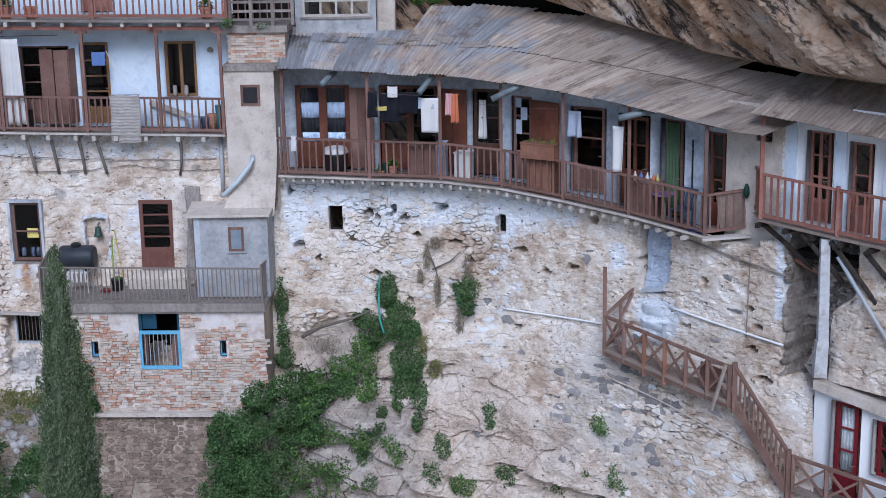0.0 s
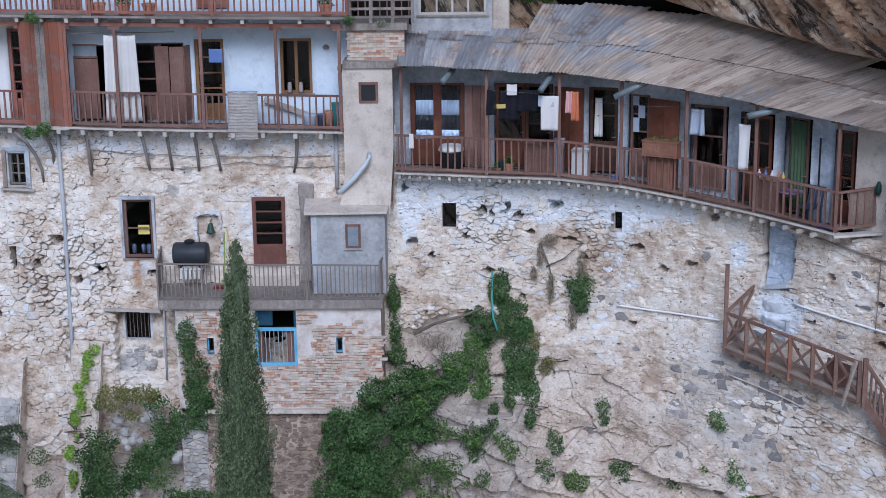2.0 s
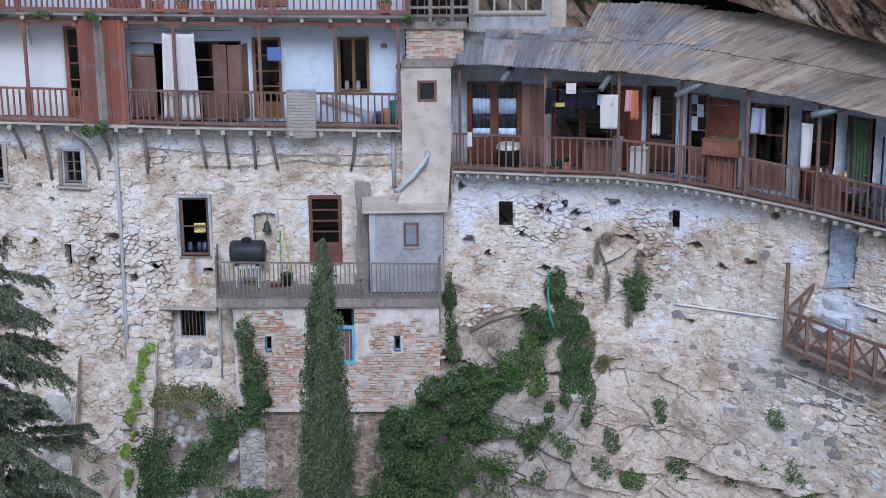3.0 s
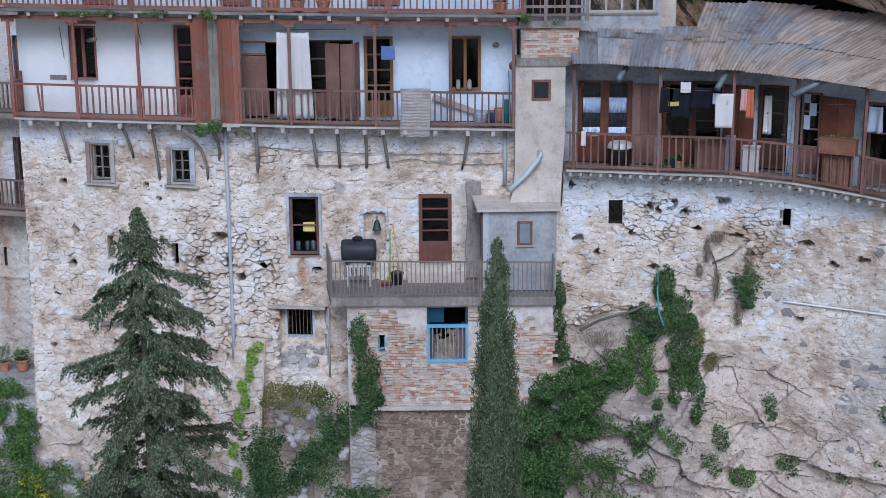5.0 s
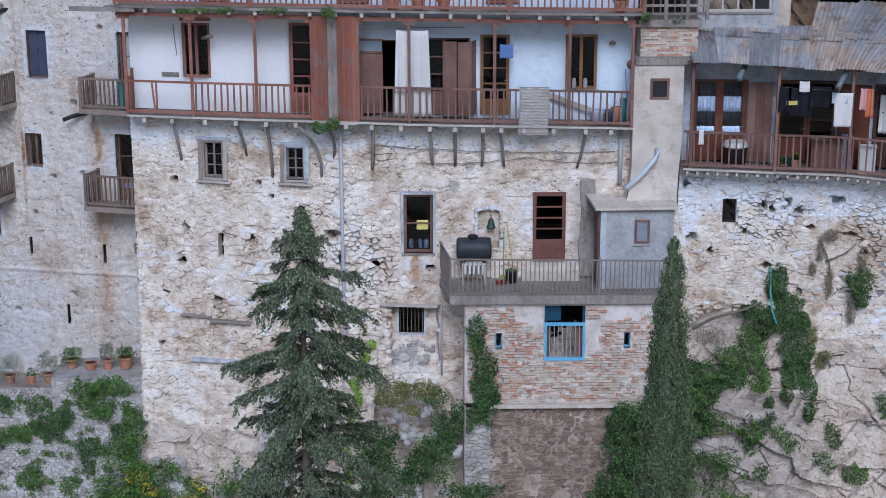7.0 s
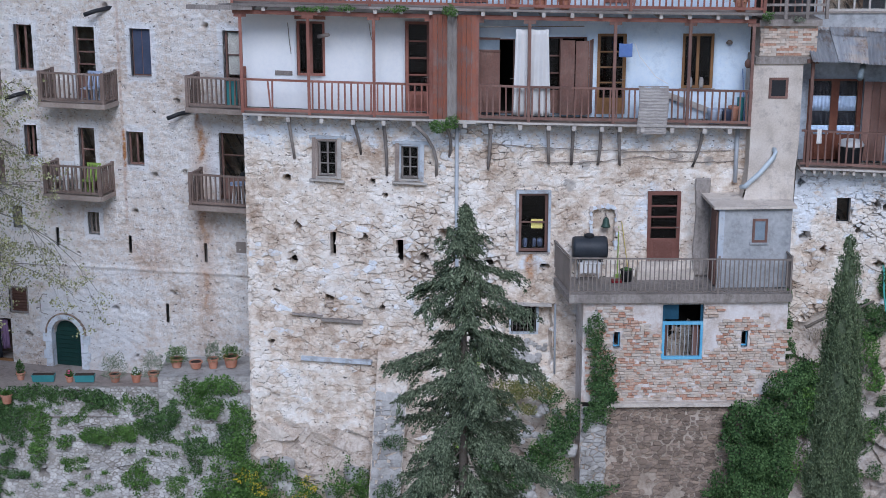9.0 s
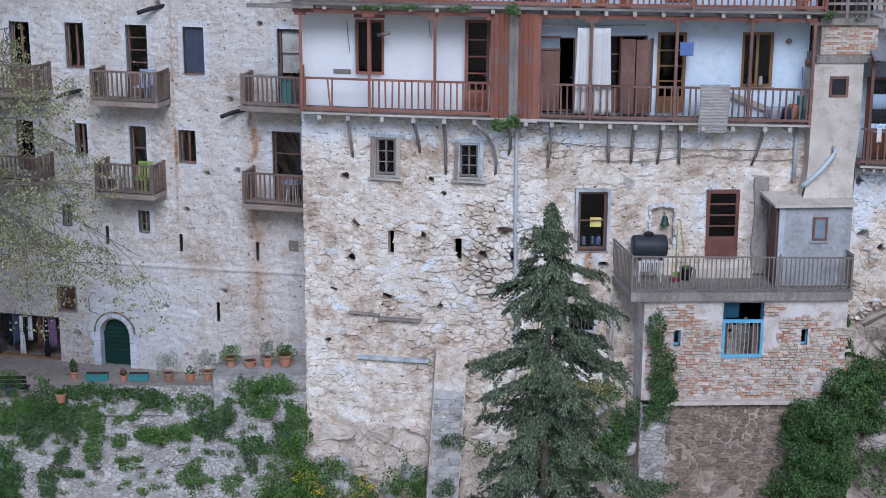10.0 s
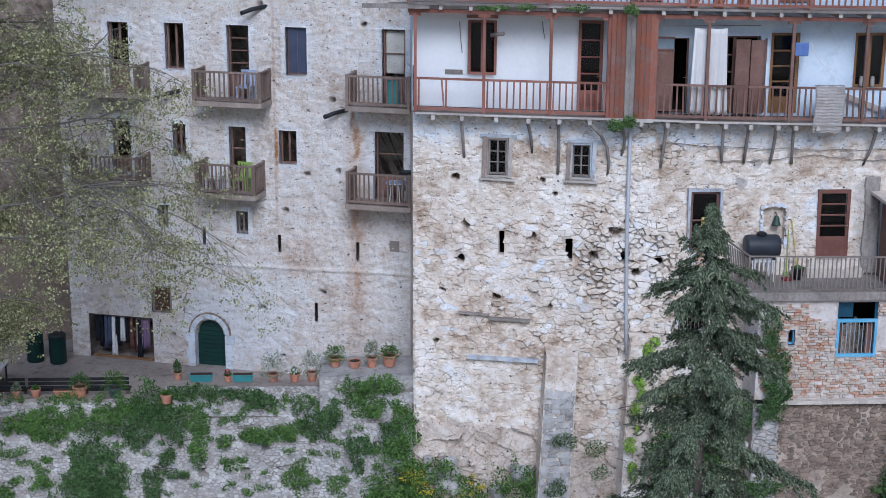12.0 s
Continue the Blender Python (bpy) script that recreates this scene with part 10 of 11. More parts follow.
def gallery_box(name, x, off, w, d, h, material, label, category, lift=0.0, inset=True):
    T = spot(wy, x, off, float(gz(x)) + lift)
    th = thing(name, T(0, 0, 0), label, category)
    part("body", bar(Geo(), T, -w / 2, w / 2, -d / 2, d / 2, 0, h), material, th)
    if inset:
        part("front_panel", bar(Geo(), T, -w / 2 + 0.05, w / 2 - 0.05, -d / 2 - 0.015, -d / 2 - 0.002, 0.06, h - 0.06), material, th)
    part("top", bar(Geo(), T, -w / 2 - 0.02, w / 2 + 0.02, -d / 2 - 0.02, d / 2 + 0.02, h, h + 0.03), material, th)
    return th


tub = thing("laundry_tub", spot(wy, 5.72, -0.05, float(gz(5.72)))(0, 0, 0), "dark laundry tub under a white lid on the gallery", "tub")
q = spot(wy, 5.72, -0.05, float(gz(5.72)))(0, 0, 0)
part("body", Geo().lathe(q, [(0.26, 0), (0.31, 0.1), (0.34, 0.5), (0.36, 0.54), (0.33, 0.55)], 18), m_black, tub, round_=True)
part("lid", Geo().lathe(q + Vector((0, 0, 0.56)), [(0.36, 0), (0.37, 0.03), (0.3, 0.16), (0.08, 0.2)], 18), m_plastic, tub, "white lid", round_=True)
gallery_box("cupboard", 8.25, -0.1, 0.9, 0.45, 0.85, m_wood, "low red-brown wooden cupboard on the gallery", "cupboard")
gallery_box("cupboard", 11.5, -0.28, 0.75, 0.4, 0.9, m_crate, "orange-brown wooden cupboard at the gallery rail", "cupboard")
pb_ = gallery_box("planter_box", 11.42, -0.62, 1.0, 0.3, 0.4, m_crate, "wooden planter box of seedlings set on the gallery rail", "planter", 1.0)
for k, a in enumerate((-0.35, -0.2, -0.02, 0.12, 0.3, 0.42)):
    bushlet(pb_, spot(wy, 11.42, -0.62, float(gz(11.42)))(a, 0, 1.43), 0.09, 0.06 + 0.05 * (k % 3), m_bright if k % 2 else m_bush, 60, 460 + k, 0.035)
gallery_box("cupboard", 9.35, -0.1, 0.45, 0.4, 0.75, m_plastic, "pale laundry bin on the gallery", "bin")
gallery_box("work_table", 14.15, 0.05, 0.85, 0.5, 0.85, m_wood, "brown table loaded with jars on the gallery", "table")
gallery_box("cabinet", 8.75, -0.2, 0.25, 0.3, 1.0, m_lace, "narrow pale cabinet on the gallery", "cabinet")
for k, (x, mt) in enumerate(((13.9, m_plastic), (14.05, m_bluecloth), (14.2, m_plastic), (14.35, m_orange), (14.45, m_yellow))):
    q = spot(wy, x, 0.0, float(gz(14.15)) + 0.88)(0, 0, 0)
    solo("bottle", Geo().lathe(q, [(0.045, 0), (0.05, 0.12), (0.02, 0.17), (0.02, 0.22)], 10), mt, "small plastic bottle on the gallery table", "bottle", "bottles on the table", round_=True)
plastic_chair(spot(wy, 15.0, -0.2, float(gz(15.0))), m_navy, "dark blue plastic chair on the gallery")
tb2 = thing("round_table", spot(wy, 14.6, -0.25, float(gz(14.6)))(0, 0, 0), "small round table with a patterned cover", "table")
q = spot(wy, 14.6, -0.25, float(gz(14.6)))
part("tabletop", Geo().lathe(q(0, 0, 0.68), [(0.3, 0), (0.32, 0.02), (0.3, 0.04)], 16), m_purple, tb2)
part("leg", Geo().tube([q(0, 0, 0), q(0, 0, 0.68)], 0.035, 8), m_metal, tb2)
for k, (x, h, mt, lab) in enumerate(((7.35, 0.3, m_terra, "terracotta pot with a plant on the gallery"), (7.15, 0.34, m_green, "green watering can shape on the gallery"), (7.05, 0.16, m_terra, "shallow terracotta pot on the gallery"))):
    T = spot(wy, x, -0.25, float(gz(x)))
    pot(*T(0, 0, 0), 0.14, h, mt, m_bush if k in (0, 2) else None, 0.15, 0.18, lab, 400 + k)
T = at_front(15.3, 3.2, 0.5)
solo("wall_strip", bar(Geo(), T, -0.02, 0.02, -0.03, 0.0, 0, 1.3), m_black, "thin black strip on the white wall", "strip")
T = at_front(16.5, 3.3, 0.35)
solo("bag", Geo().lathe(T(0.05, -0.12, 0), [(0.03, 0), (0.08, 0.1), (0.07, 0.26), (0.03, 0.36)], 12), m_green, "dark green bag hung on the plaster", "bag", round_=True)
# long balcony clutter
for k, (x, r0, h, mt, lab) in enumerate(((1.75, 0.22, 0.4, m_paleblue, "pale blue plastic tub on the balcony"), (2.1, 0.16, 0.42, m_navy, "dark blue bucket on the balcony"), (2.28, 0.15, 0.5, m_terra, "orange bucket on the balcony"), (2.47, 0.1, 0.75, m_teal, "teal tall canister on the balcony"))):
    c = (x, float(wy(x)) - 0.2, float(bz(x)))
    solo("bucket", Geo().lathe(c, [(r0 * 0.8, 0), (r0, h * 0.9), (r0 * 1.05, h), (r0 * 0.9, h)], 14), mt, lab, "bucket", "buckets on the balcony", round_=True)
solo("wall_plank", Geo().beam((0.4, 0.3, 4.95), (1.7, 0.35, 4.45), 0.05, 0.16), m_palewood, "pale plank leaning against the balcony wall", "plank")
solo("jug", Geo().lathe((2.65, -0.1, 5.75), [(0.05, 0), (0.1, 0.08), (0.09, 0.18), (0.03, 0.24)], 10), m_wood, "brown jug hung at the balcony's end", "jug", round_=True)
solo("broom", Geo().tube([(2.62, -0.15, 4.2), (2.55, 0.1, 5.7)], 0.014, 6), m_bluecloth, "thin blue broomstick leaning in a corner", "broom")
solo("broom", Geo().tube([(10.3, -1.0, 2.85), (10.45, -0.75, 4.4)], 0.014, 6).box(10.18, 10.4, -1.08, -0.98, 2.84, 2.92), m_bluecloth, "blue mop leaning on the gallery", "broom")
solo("dark_chair", Geo().box(-3.3, -2.95, -0.1, 0.2, 4.36, 4.8).box(-3.3, -3.26, 0.16, 0.2, 4.8, 5.2), m_black, "dark low chair behind the balcony rail", "chair")
solo("wall_sign", bar(Geo(), at_front(-10.55, 5.32, 0.45), -0.26, 0.26, -0.03, 0.0, 0, 0.13), m_greywood, "small weathered wall shelf", "shelf")
solo("wall_lamp", Geo().lathe((2.2, 0.4, 6.35), [(0.08, 0), (0.1, 0.06), (0.04, 0.12)], 10), m_metal, "small grey lamp on the white wall", "lamp")
for x, z, dz in ((-10.4, 6.85, 0.9), (-8.05, 6.9, 0.5), (0.45, 6.2, 0.0)):
    if dz:
        solo("cable", Geo().tube([(x, float(wy(x)) + 0.4, z), (x + 0.03, float(wy(x)) + 0.4, z - dz * 0.5), (x + 0.08, float(wy(x)) + 0.38, z - dz)], 0.012, 5), m_metal, "loose cable on the white wall", "cable", "cables on the white wall")
solo("vent_lamp", Geo().tube([(-9.5, float(wy(-9.5)) + 0.2, 6.5), (-9.2, float(wy(-9.2)) - 0.15, 6.6)], 0.06, 8), m_metal, "dark spout lamp by the window", "lamp", round_=True)
for k, x in enumerate((-3.3, -2.6, 2.3, -4.0)):
    pot(x, float(wy(x)) - 0.35, float(tz(x)), 0.2, 0.32, m_terra, m_bush if k % 2 == 0 else None, 0.2, 0.25, "terracotta pot on the top balcony", 440 + k)

# ---- stones and bricks, piece by piece ----
def cut(poly, px_, pz, nx, nz):
    out = []
    n = len(poly)
    for i in range(n):
        a, b = poly[i], poly[(i + 1) % n]
        da = (a[0] - px_) * nx + (a[1] - pz) * nz
        db = (b[0] - px_) * nx + (b[1] - pz) * nz
        if da <= 0:
            out.append(a)
        if da * db < 0:
            t = da / (da - db)
            out.append((a[0] + (b[0] - a[0]) * t, a[1] + (b[1] - a[1]) * t))
    return out


def courses(x0, x1, z0, z1, seed, hs=(0.07, 0.17), ws=(0.9, 2.6), wave=0.09):
    """Rubble laid in uneven courses: outlines of stones of many sizes."""
    r = random.Random(seed)
    res = []

    def bend(x, z):
        return (x + 0.05 * (float(vnoise(x * 2.1, z * 2.1, seed)) - 0.5), z + wave * (float(vnoise(x * 0.9, z * 0.7, seed + 1)) - 0.5) * 2 + 0.05 * (float(vnoise(x * 3.1, z * 3.3, seed + 2)) - 0.5))
    z = z0
    while z < z1:
        h = r.uniform(*hs)
        x = x0 + r.uniform(-0.2, 0)
        while x < x1:
            w = h * r.uniform(*ws)
            lo, hi = z - h * r.uniform(-0.12, 0.16), z + h * (1 + r.uniform(-0.18, 0.16))
            pieces = [(x, x + w, lo, hi)]
            if h > 0.125 and r.random() < 0.3:
                zm = z + h * r.uniform(0.35, 0.65)
                pieces = [(x, x + w, lo, zm), (x, x + w * r.uniform(0.8, 1.1), zm, hi)]
            for a, b, c, d in pieces:
                j = 0.27 * (d - c)
                q = [(a + r.uniform(-j, j), c + r.uniform(-j, j)), ((a + b) / 2 + r.uniform(-j, j), c - r.uniform(-0.3, 0.6) * j), (b + r.uniform(-j, j), c + r.uniform(-j, j)), (b + r.uniform(-0.5, 1) * j, (c + d) / 2), (b - r.uniform(0, 1.5) * j, d + r.uniform(-j, j)), ((a + b) / 2 + r.uniform(-2, 2) * j, d + r.uniform(-0.3, 0.8) * j), (a + r.uniform(0, 1.5) * j, d + r.uniform(-j, j)), (a - r.uniform(-0.5, 1) * j, (c + d) / 2)]
                q = [bend(*p) for p in q]
                q = [(min(max(p[0], x0), x1), p[1]) for p in q]
                if max(p[0] for p in q) - min(p[0] for p in q) > 0.06:
                    res.append((sum(p[0] for p in q) / 8, sum(p[1] for p in q) / 8, q))
            x += w
        z += h
    return res


def rubble_outlines(x0, x1, z0, z1, seed, w=0.24, h=0.17, drop=0.28, wave=0.1):
    """Random rubble: the rounded cells round scattered points, wider than high and of many sizes."""
    r = random.Random(seed)
    nx, nz = int((x1 - x0) / w) + 3, int((z1 - z0) / h) + 3
    pts = {}
    for j in range(nz):
        for i in range(nx):
            if r.random() > drop:
                px_ = x0 + (i - 1 + 0.5 * (j % 2) + r.uniform(-0.45, 0.45)) * w
                pts[i, j] = (px_, z0 + (j - 1 + r.uniform(-0.42, 0.42)) * h + wave * (float(vnoise(px_ * 0.9, j * h * 0.7, seed)) - 0.5) * 2)
    res = []
    k = (w / h) ** 2
    for (i, j), (cx, cz) in pts.items():
        poly = [(cx - 1.3 * w, cz - 1.3 * h), (cx + 1.3 * w, cz - 1.3 * h), (cx + 1.3 * w, cz + 1.3 * h), (cx - 1.3 * w, cz + 1.3 * h)]
        for dj in (-2, -1, 0, 1, 2):
            for di in (-2, -1, 0, 1, 2):
                q = pts.get((i + di, j + dj)) if di or dj else None
                if q:
                    poly = cut(poly, (cx + q[0]) / 2, (cz + q[1]) / 2, q[0] - cx, (q[1] - cz) * k)
        poly = [(min(max(p[0], x0), x1), min(max(p[1], z0), z1)) for p in poly]
        m = len(poly)
        if m < 3 or max(p[1] for p in poly) - min(p[1] for p in poly) < 0.03 or max(p[0] for p in poly) - min(p[0] for p in poly) < 0.05:
            continue
        soft = []
        for n in range(m):
            p, q = poly[n], poly[(n + 1) % m]
            e, d = r.uniform(0.4, 0.6), r.uniform(-0.09, 0.06)
            pull = r.uniform(0.03, 0.16)
            soft += [(p[0] + (cx - p[0]) * pull, p[1] + (cz - p[1]) * pull), (p[0] + (q[0] - p[0]) * e + (q[1] - p[1]) * d, p[1] + (q[1] - p[1]) * e - (q[0] - p[0]) * d)]
        res.append((sum(p[0] for p in soft) / len(soft), sum(p[1] for p in soft) / len(soft), soft))
    return res


def lay_stones(parent, to_world, outlines, proud, mat_one, mat_many, pick, seed, gap=-0.003, name="stone", blocked=(), masks=None, rough=0.006, wide=None):
    """Stones standing in a wall; proud gives their height over it, or nan for none; those in the pick area are parts of their own, the rest one mesh."""
    r = random.Random(seed)
    xs, zs = np.array([c[0] for c in outlines]), np.array([c[1] for c in outlines])
    high = proud(xs, zs)
    marks = {k: fn(xs, zs) + 0.16 * (hash2(np.arange(len(xs)), np.arange(len(xs)) * 0 + 5, seed) < 0.12) for k, fn in (masks or {}).items()}
    jv, jf, jm = [], [], []
    made = 0
    for s, (cx, cz, poly) in enumerate(outlines):
        h = float(high[s])
        if h != h or any(a - 0.05 < cx < b + 0.05 and c - 0.04 < cz < d + 0.04 for a, b, c, d in blocked):
            continue
        h += r.uniform(-0.8, 1.2) * rough
        m = len(poly)
        size = max(0.03, min(max(p[0] for p in poly) - min(p[0] for p in poly), max(p[1] for p in poly) - min(p[1] for p in poly)) / 2)
        k0 = max(0.6, 1.02 - (gap + (float(wide(cx, cz)) if wide else 0.0)) * (r.random() ** 3 * 4.5 - 0.2) / size)
        tx, tz_ = r.uniform(-0.06, 0.06), r.uniform(-0.08, 0.05)
        vs = []
        for f, dpt in ((k0, -0.07), (k0 * 0.985, h - 0.008), (k0 * 0.9, h), (k0 * 0.72, h + 0.003)):
            for px_, pz in poly:
                wob = 1 + r.uniform(-0.075, 0.06)
                dx, dz = (px_ - cx) * f * wob, (pz - cz) * f * wob
                tilt = (tx * dx + tz_ * dz) if f < k0 else 0
                vs.append(to_world(cx + dx, cz + dz, dpt + tilt))
        fs = [(k * m + i, k * m + (i + 1) % m, (k + 1) * m + (i + 1) % m, (k + 1) * m + i) for k in range(3) for i in range(m)] + [tuple(range(3 * m, 4 * m))]
        if made < 300 and pick(cx, cz):
            made += 1
            gg = Geo()
            gg.v, gg.f = vs, fs
            ob = part(name, gg, mat_one, parent)
            for k, vals in marks.items():
                ob.data.attributes.new(k, "FLOAT", "POINT").data.foreach_set("value", [float(vals[s])] * len(vs))
        else:
            b = len(jv)
            jv += vs
            jf += [tuple(i + b for i in q) for q in fs]
            jm += [s] * len(vs)
    if jv:
        joined = Geo()
        joined.v, joined.f = jv, jf
        ob = part(name + "s", joined, mat_many, parent)
        for k, vals in marks.items():
            ob.data.attributes.new(k, "FLOAT", "POINT").data.foreach_set("value", vals[np.array(jm)])
        tagged(ob, "", "", "", "stuff")


def on_main(x, z, d):
    n = N_CACHE(round(x, 1))
    y = float(wy(x)) - float(batter(x, z))
    return (x + n.x * d, y + n.y * d, z)


_nc = {}


def N_CACHE(x):
    if x not in _nc:
        _nc[x] = out_of(wy, x)
    return _nc[x]


def front_proud(x, z):
    e = bare_front(x, z)
    base = relief_front(x, z)
    h = base + 0.03 * smooth(-0.03, 0.03, e) + np.clip(e * 0.3, -0.01, 0.012) + 0.002
    return np.where(((z < -4.7 - 0.5 * np.sin(x * 1.3)) & (x < -6.6)) | (e < -0.014) | (base < -0.14), np.nan, h)


def right_proud(x, z):
    e = bare_right(x, z)
    base = relief_right(x, z)
    h = base + 0.03 * smooth(-0.03, 0.03, e) + np.clip(e * 0.3, -0.01, 0.012) + 0.002
    low = (z < rock_line(x) - np.where(x < 12, 0.1, -0.6)) & ~((x > 12.5) & (z > -5.2))
    return np.where(low | (e < -0.014) | (base < -0.25), np.nan, h)


def spots_of(rows):
    return [(p[0] - p[2] / 2, p[0] + p[2] / 2, p[1] - p[3] / 2, p[1] + p[3] / 2) for p in rows]


blk = [h[:4] for h in MAIN_HOLES] + spots_of(PITS) + [(-2.1, 3.75, -9, -0.35), (1.7, 4.15, -0.4, 9), (-7.95, -6.85, -9, -2.5), (-5.5, -4.5, -9, -2.1), (-4.2, -2.8, -3.05, -1.2), (1.0, 1.75, -0.3, 2.6), (-0.8, 1.0, -0.3, 2.75), (0.5, 0.95, 2.95, 3.35), (-2.5, -2.1, 2.15, 2.55), (-2.05, -1.7, 2.77, 3.1), (1.5, 1.82, 2.92, 3.22), (-0.9, -0.6, 3.15, 3.45), (-3.05, -2.75, 3.2, 3.5), (-3.85, -2.9, -0.4, 0.4)]
lay_stones(front, on_main, rubble_outlines(-11.7, 4.1, -5.6, 4.1, 7, 0.21, 0.13), front_proud, m_course, m_course, lambda x, z: -9.5 < x < -6.0 and -2.0 < z < 0.9, 71, blocked=blk, masks={"white": FRONT_WHITE}, wide=lambda x, z: 0.012 * smooth(0.02, 0.06, bare_front(x, z)) * smooth(-7.2, -6.4, x) + 0.016 * smooth(0.5, 0.62, fbm(x * 1.1, z * 1.3, 401, 3)) + 0.03 * open_joints(x, z))
blk = [h[:4] for h in RIGHT_HOLES] + spots_of(PITS_R)
lay_stones(right, on_main, [c for c in rubble_outlines(4.2, 17.25, -6.2, 2.9, 17, 0.2, 0.115) if c[1] < float(gz(c[0])) - 0.2], right_proud, m_course, m_course, lambda x, z: 6.0 < x < 10.2 and -0.3 < z < 2.2, 73, blocked=blk, masks={"white": RIGHT_WHITE}, wide=lambda x, z: 0.012 * smooth(0.01, 0.05, bare_right(x, z)) + 0.016 * smooth(0.5, 0.62, fbm(x * 1.1, z * 1.3, 402, 3)) + 0.03 * open_joints(x, z))

blk += [(14.1, 15.0, -0.9, 2.2)]
lay_stones(right, on_main, [c for i, c in enumerate(courses(9.6, 16.7, -4.6, 1.3, 57, (0.13, 0.27), (0.8, 1.6))) if hash2(np.array(i), np.array(3), 9) < 0.03 + 0.4 * smooth(1.0, 0.4, np.hypot((c[0] - 13.7) / 1.7, (c[1] + 2.35 + 0.15 * (c[0] - 13.7)) / 0.75)) + 0.2 * smooth(0.52, 0.66, fbm(c[0] * 0.5, c[1] * 0.6, 77, 2)) * smooth(11, 12.5, c[0])], lambda x, z: relief_right(x, z) + 0.012, m_gdark, m_gdark, lambda x, z: True, 74, blocked=blk, name="dark_stone")


def on_garden(x, z, d):
    return (x, float(gy(x)) - float(garden_batter(x, z)) - d, z)


lay_stones(garden, on_garden, rubble_outlines(-25, -11.7, -8.2, -4.32, 27, 0.135, 0.08, 0.25, 0.03), lambda x, z: np.where(z > gt(x) - 0.05, np.nan, relief_garden(x, z) + 0.03 * fbm(x * 2, z * 2, 3)), m_gstone, m_gstones, lambda x, z: -17.5 < x < -14.5 and -6.0 < z < -4.7, 75, 0.008, blocked=spots_of(GPITS), rough=0.02)
lay_stones(bpy.data.objects["garden_step"], lambda x, z, d: (x, 1.315 - d, z), rubble_outlines(-14.58, -11.7, -5.2, -3.95, 67, 0.2, 0.11), lambda x, z: 0.005 + 0.02 * fbm(x * 3, z * 3, 19), m_gstone, m_gstones, lambda x, z: x < -12.8, 76, 0.006)
base_wall = bpy.data.objects["wall_base"]
base_at = lambda x, z, d: (x, -1.9 - 0.12 * (1 - (z + 9) / 5.36) - d, z)
lay_stones(base_wall, base_at, rubble_outlines(-1.3, 3.6, -7.4, -3.7, 37, 0.19, 0.1, 0.2), lambda x, z: np.where(fbm(x * 1.2, z * 1.5, 5, 3) + 0.12 * smooth(-4.6, -3.7, z) > 0.74, np.nan, 0.012 + 0.012 * fbm(x * 3, z * 3, 9)), m_fstone, m_fstones, lambda x, z: -5.2 < z, 77, 0.013, rough=0.008)
lay_stones(base_wall, base_at, rubble_outlines(-2.04, -1.3, -7.4, -3.7, 39, 0.22, 0.12, 0.22), lambda x, z: 0.02 + 0.03 * fbm(x * 3, z * 3, 9), m_gstone, m_gstones, lambda x, z: True, 78, 0.01, name="corner_stone", rough=0.02)
for bt, x0, x1, zt, yt, yb, sh in ((bt1, -7.87, -6.94, -2.75, -0.35, -1.9, -0.45), (bt2, -5.45, -4.55, -2.2, -0.5, -2.0, -0.4)):
    f = lambda x, z, d: (x + sh * (1 - (z + 9) / (zt + 9)), yt + (yb - yt) * (1 - (z + 9) / (zt + 9)) - d - 0.01, z)
    lay_stones(bt, f, courses(x0 + 0.02, x1 - 0.02, -7.6, zt - (1.0 if bt is bt1 else 0.1), 47, (0.12, 0.24), (1.0, 2.4), 0.03), lambda x, z: 0.03 + 0.02 * fbm(x * 3, z * 3, 9), m_gstone if bt is bt1 else m_course, m_gstones, lambda x, z: True, 79, 0.008, "block")


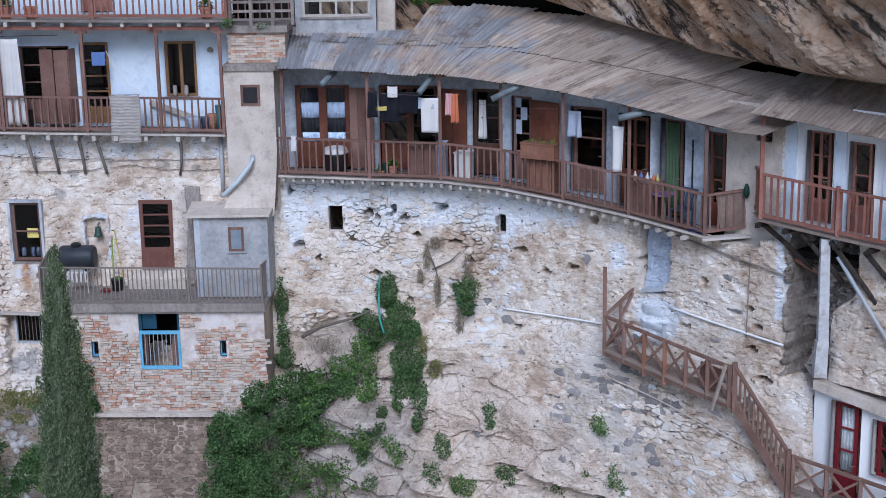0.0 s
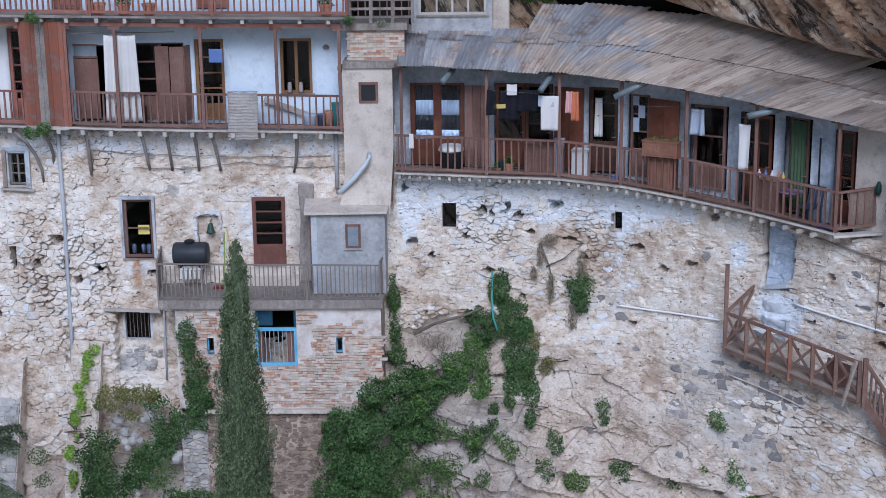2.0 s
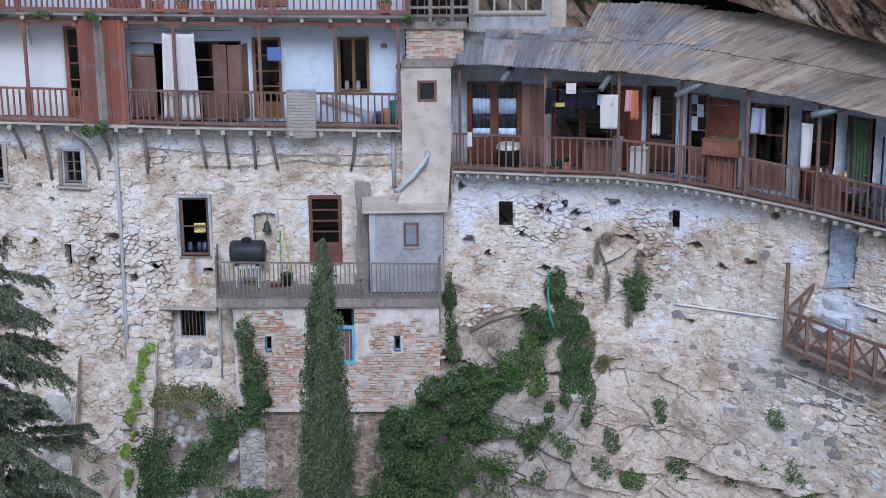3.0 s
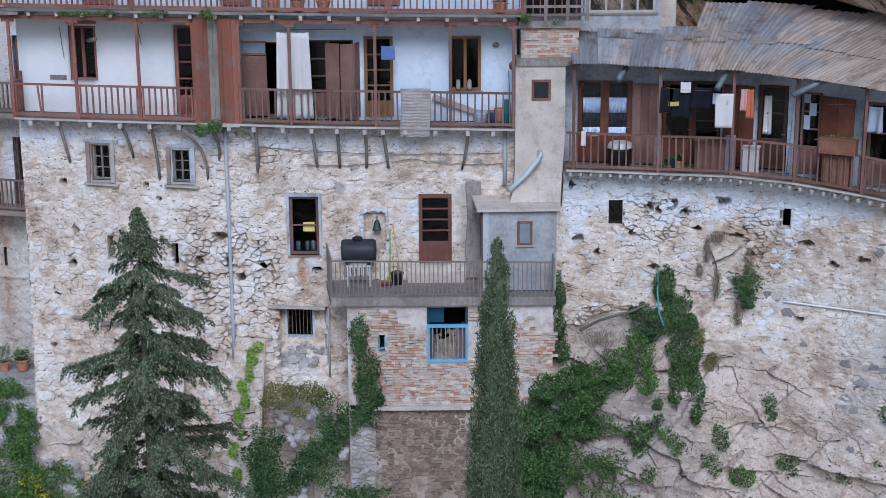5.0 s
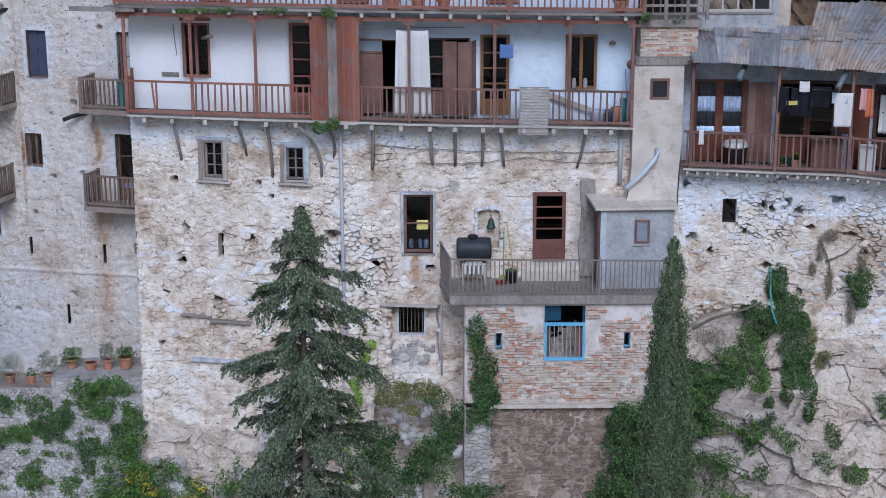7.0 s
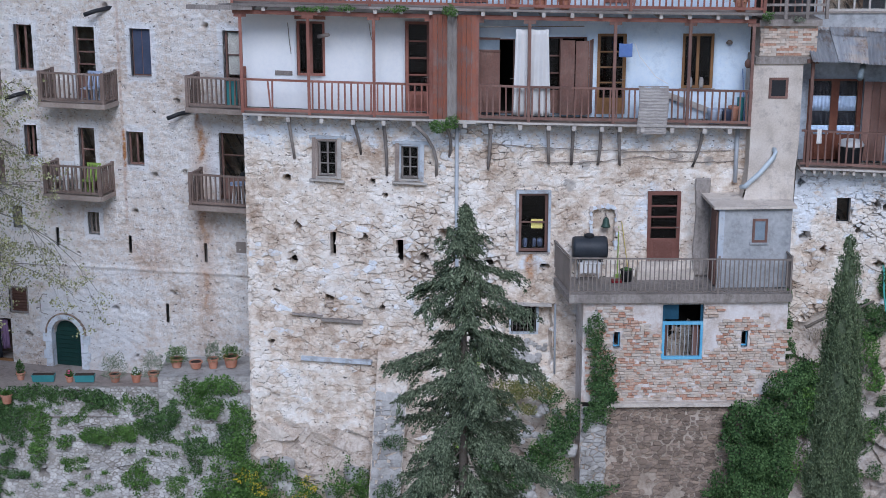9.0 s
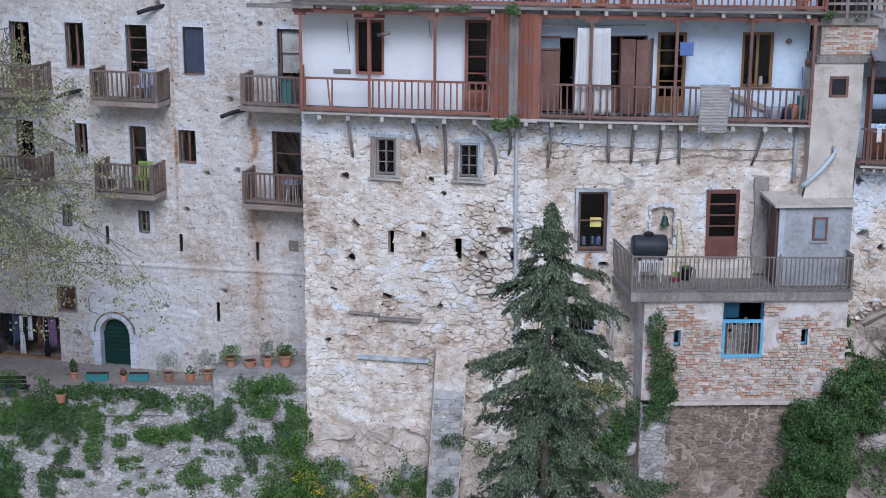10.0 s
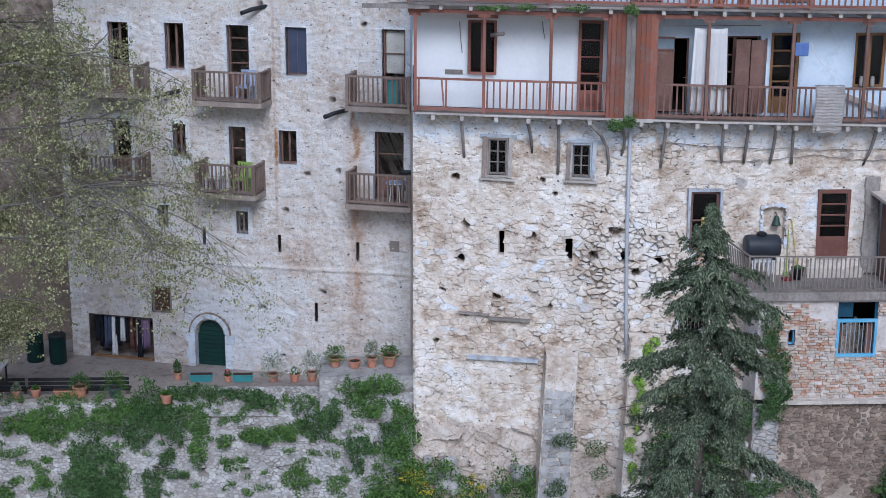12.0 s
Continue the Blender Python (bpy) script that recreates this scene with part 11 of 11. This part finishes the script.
def lay_bricks():
    r = random.Random(12)
    jv, jf = [], []
    made = 0
    z = -3.5
    while z < -0.75:
        x = -2.0 + r.uniform(0, 0.1)
        while x < 3.7:
            L = r.choice((0.09, 0.12, 0.15, 0.18, 0.21, 0.24))
            h = 0.07 + r.uniform(-0.016, 0.006)
            xm, zm = x + L / 2, z + h / 2
            wv = 0.05 * (float(vnoise(xm * 0.8, z * 0.9, 88)) - 0.5)
            plaster = 1.1 * float(smooth(-1.9, -1.05, z + 0.35 * (fbm(xm * 1.1, 0.5, 7) - 0.5))) + 0.5 * float(smooth(2.9, 3.5, xm)) + 0.8 * float(smooth(-1.35, -1.7, xm)) + 0.5 * float(smooth(0.35, 0.1, abs(xm - 0.0)))
            wear = float(fbm(xm * 1.3, zm * 1.6, 301, 3))
            hole = any(a - 0.06 < xm < b + 0.06 and c - 0.03 < zm < d + 0.03 for a, b, c, d in BR_HOLES)
            if not hole and wear > 0.24 + plaster * 0.3 and r.random() > 0.06:
                d = 0.014 + 0.05 * max(0, wear - 0.3) * r.uniform(0.1, 1.8) + (0.02 if r.random() < 0.15 else 0) - (0.035 if r.random() < 0.14 else 0)
                y = -1.95 - d
                a0, a1, c0, c1 = x + r.uniform(0, 0.008), x + L - r.uniform(0, 0.01), z + wv + r.uniform(-0.01, 0.006), z + wv + h + r.uniform(-0.012, 0.004)
                tip = r.uniform(-0.012, 0.012)
                e = 0.0035
                vs = [(a0, -1.9, c0), (a1, -1.9, c0), (a1, -1.9, c1), (a0, -1.9, c1), (a0, y + e, c0), (a1, y + e + tip, c0), (a1, y + e + tip, c1), (a0, y + e, c1), (a0 + e, y, c0 + e * 2), (a1 - e, y + tip, c0 + e), (a1 - e * 2, y + tip, c1 - e * 2), (a0 + e, y, c1 - e)]
                fs = [(0, 1, 5, 4), (1, 2, 6, 5), (2, 3, 7, 6), (3, 0, 4, 7), (4, 5, 9, 8), (5, 6, 10, 9), (6, 7, 11, 10), (7, 4, 8, 11), (8, 9, 10, 11)]
                if made < 300 and 1.4 < xm < 3.7 and -3.4 < zm < -1.2:
                    made += 1
                    gg = Geo()
                    gg.v, gg.f = vs, fs
                    part("brick", gg, m_brick, brick_wall)
                else:
                    b = len(jv)
                    jv += vs
                    jf += [tuple(i + b for i in q) for q in fs]
            x += L + 0.006
        z += 0.08
    gg = Geo()
    gg.v, gg.f = jv, jf
    tagged(part("bricks", gg, m_bricks, brick_wall), "", "", "", "stuff")
    for k in range(12):
        z = 6.15 + 0.069 * k
        x = 2.86 + 0.1 * (k % 2)
        while x < 4.42:
            L = min(0.23, 4.47 - x)
            if r.random() > 0.06:
                y = -0.5 - r.uniform(0, 0.015)
                part("brick", Geo().box(x, x + L - 0.006, y, -0.47, z + r.uniform(-0.004, 0.004), z + 0.063), m_brick, tw)
            x += 0.24


lay_bricks()
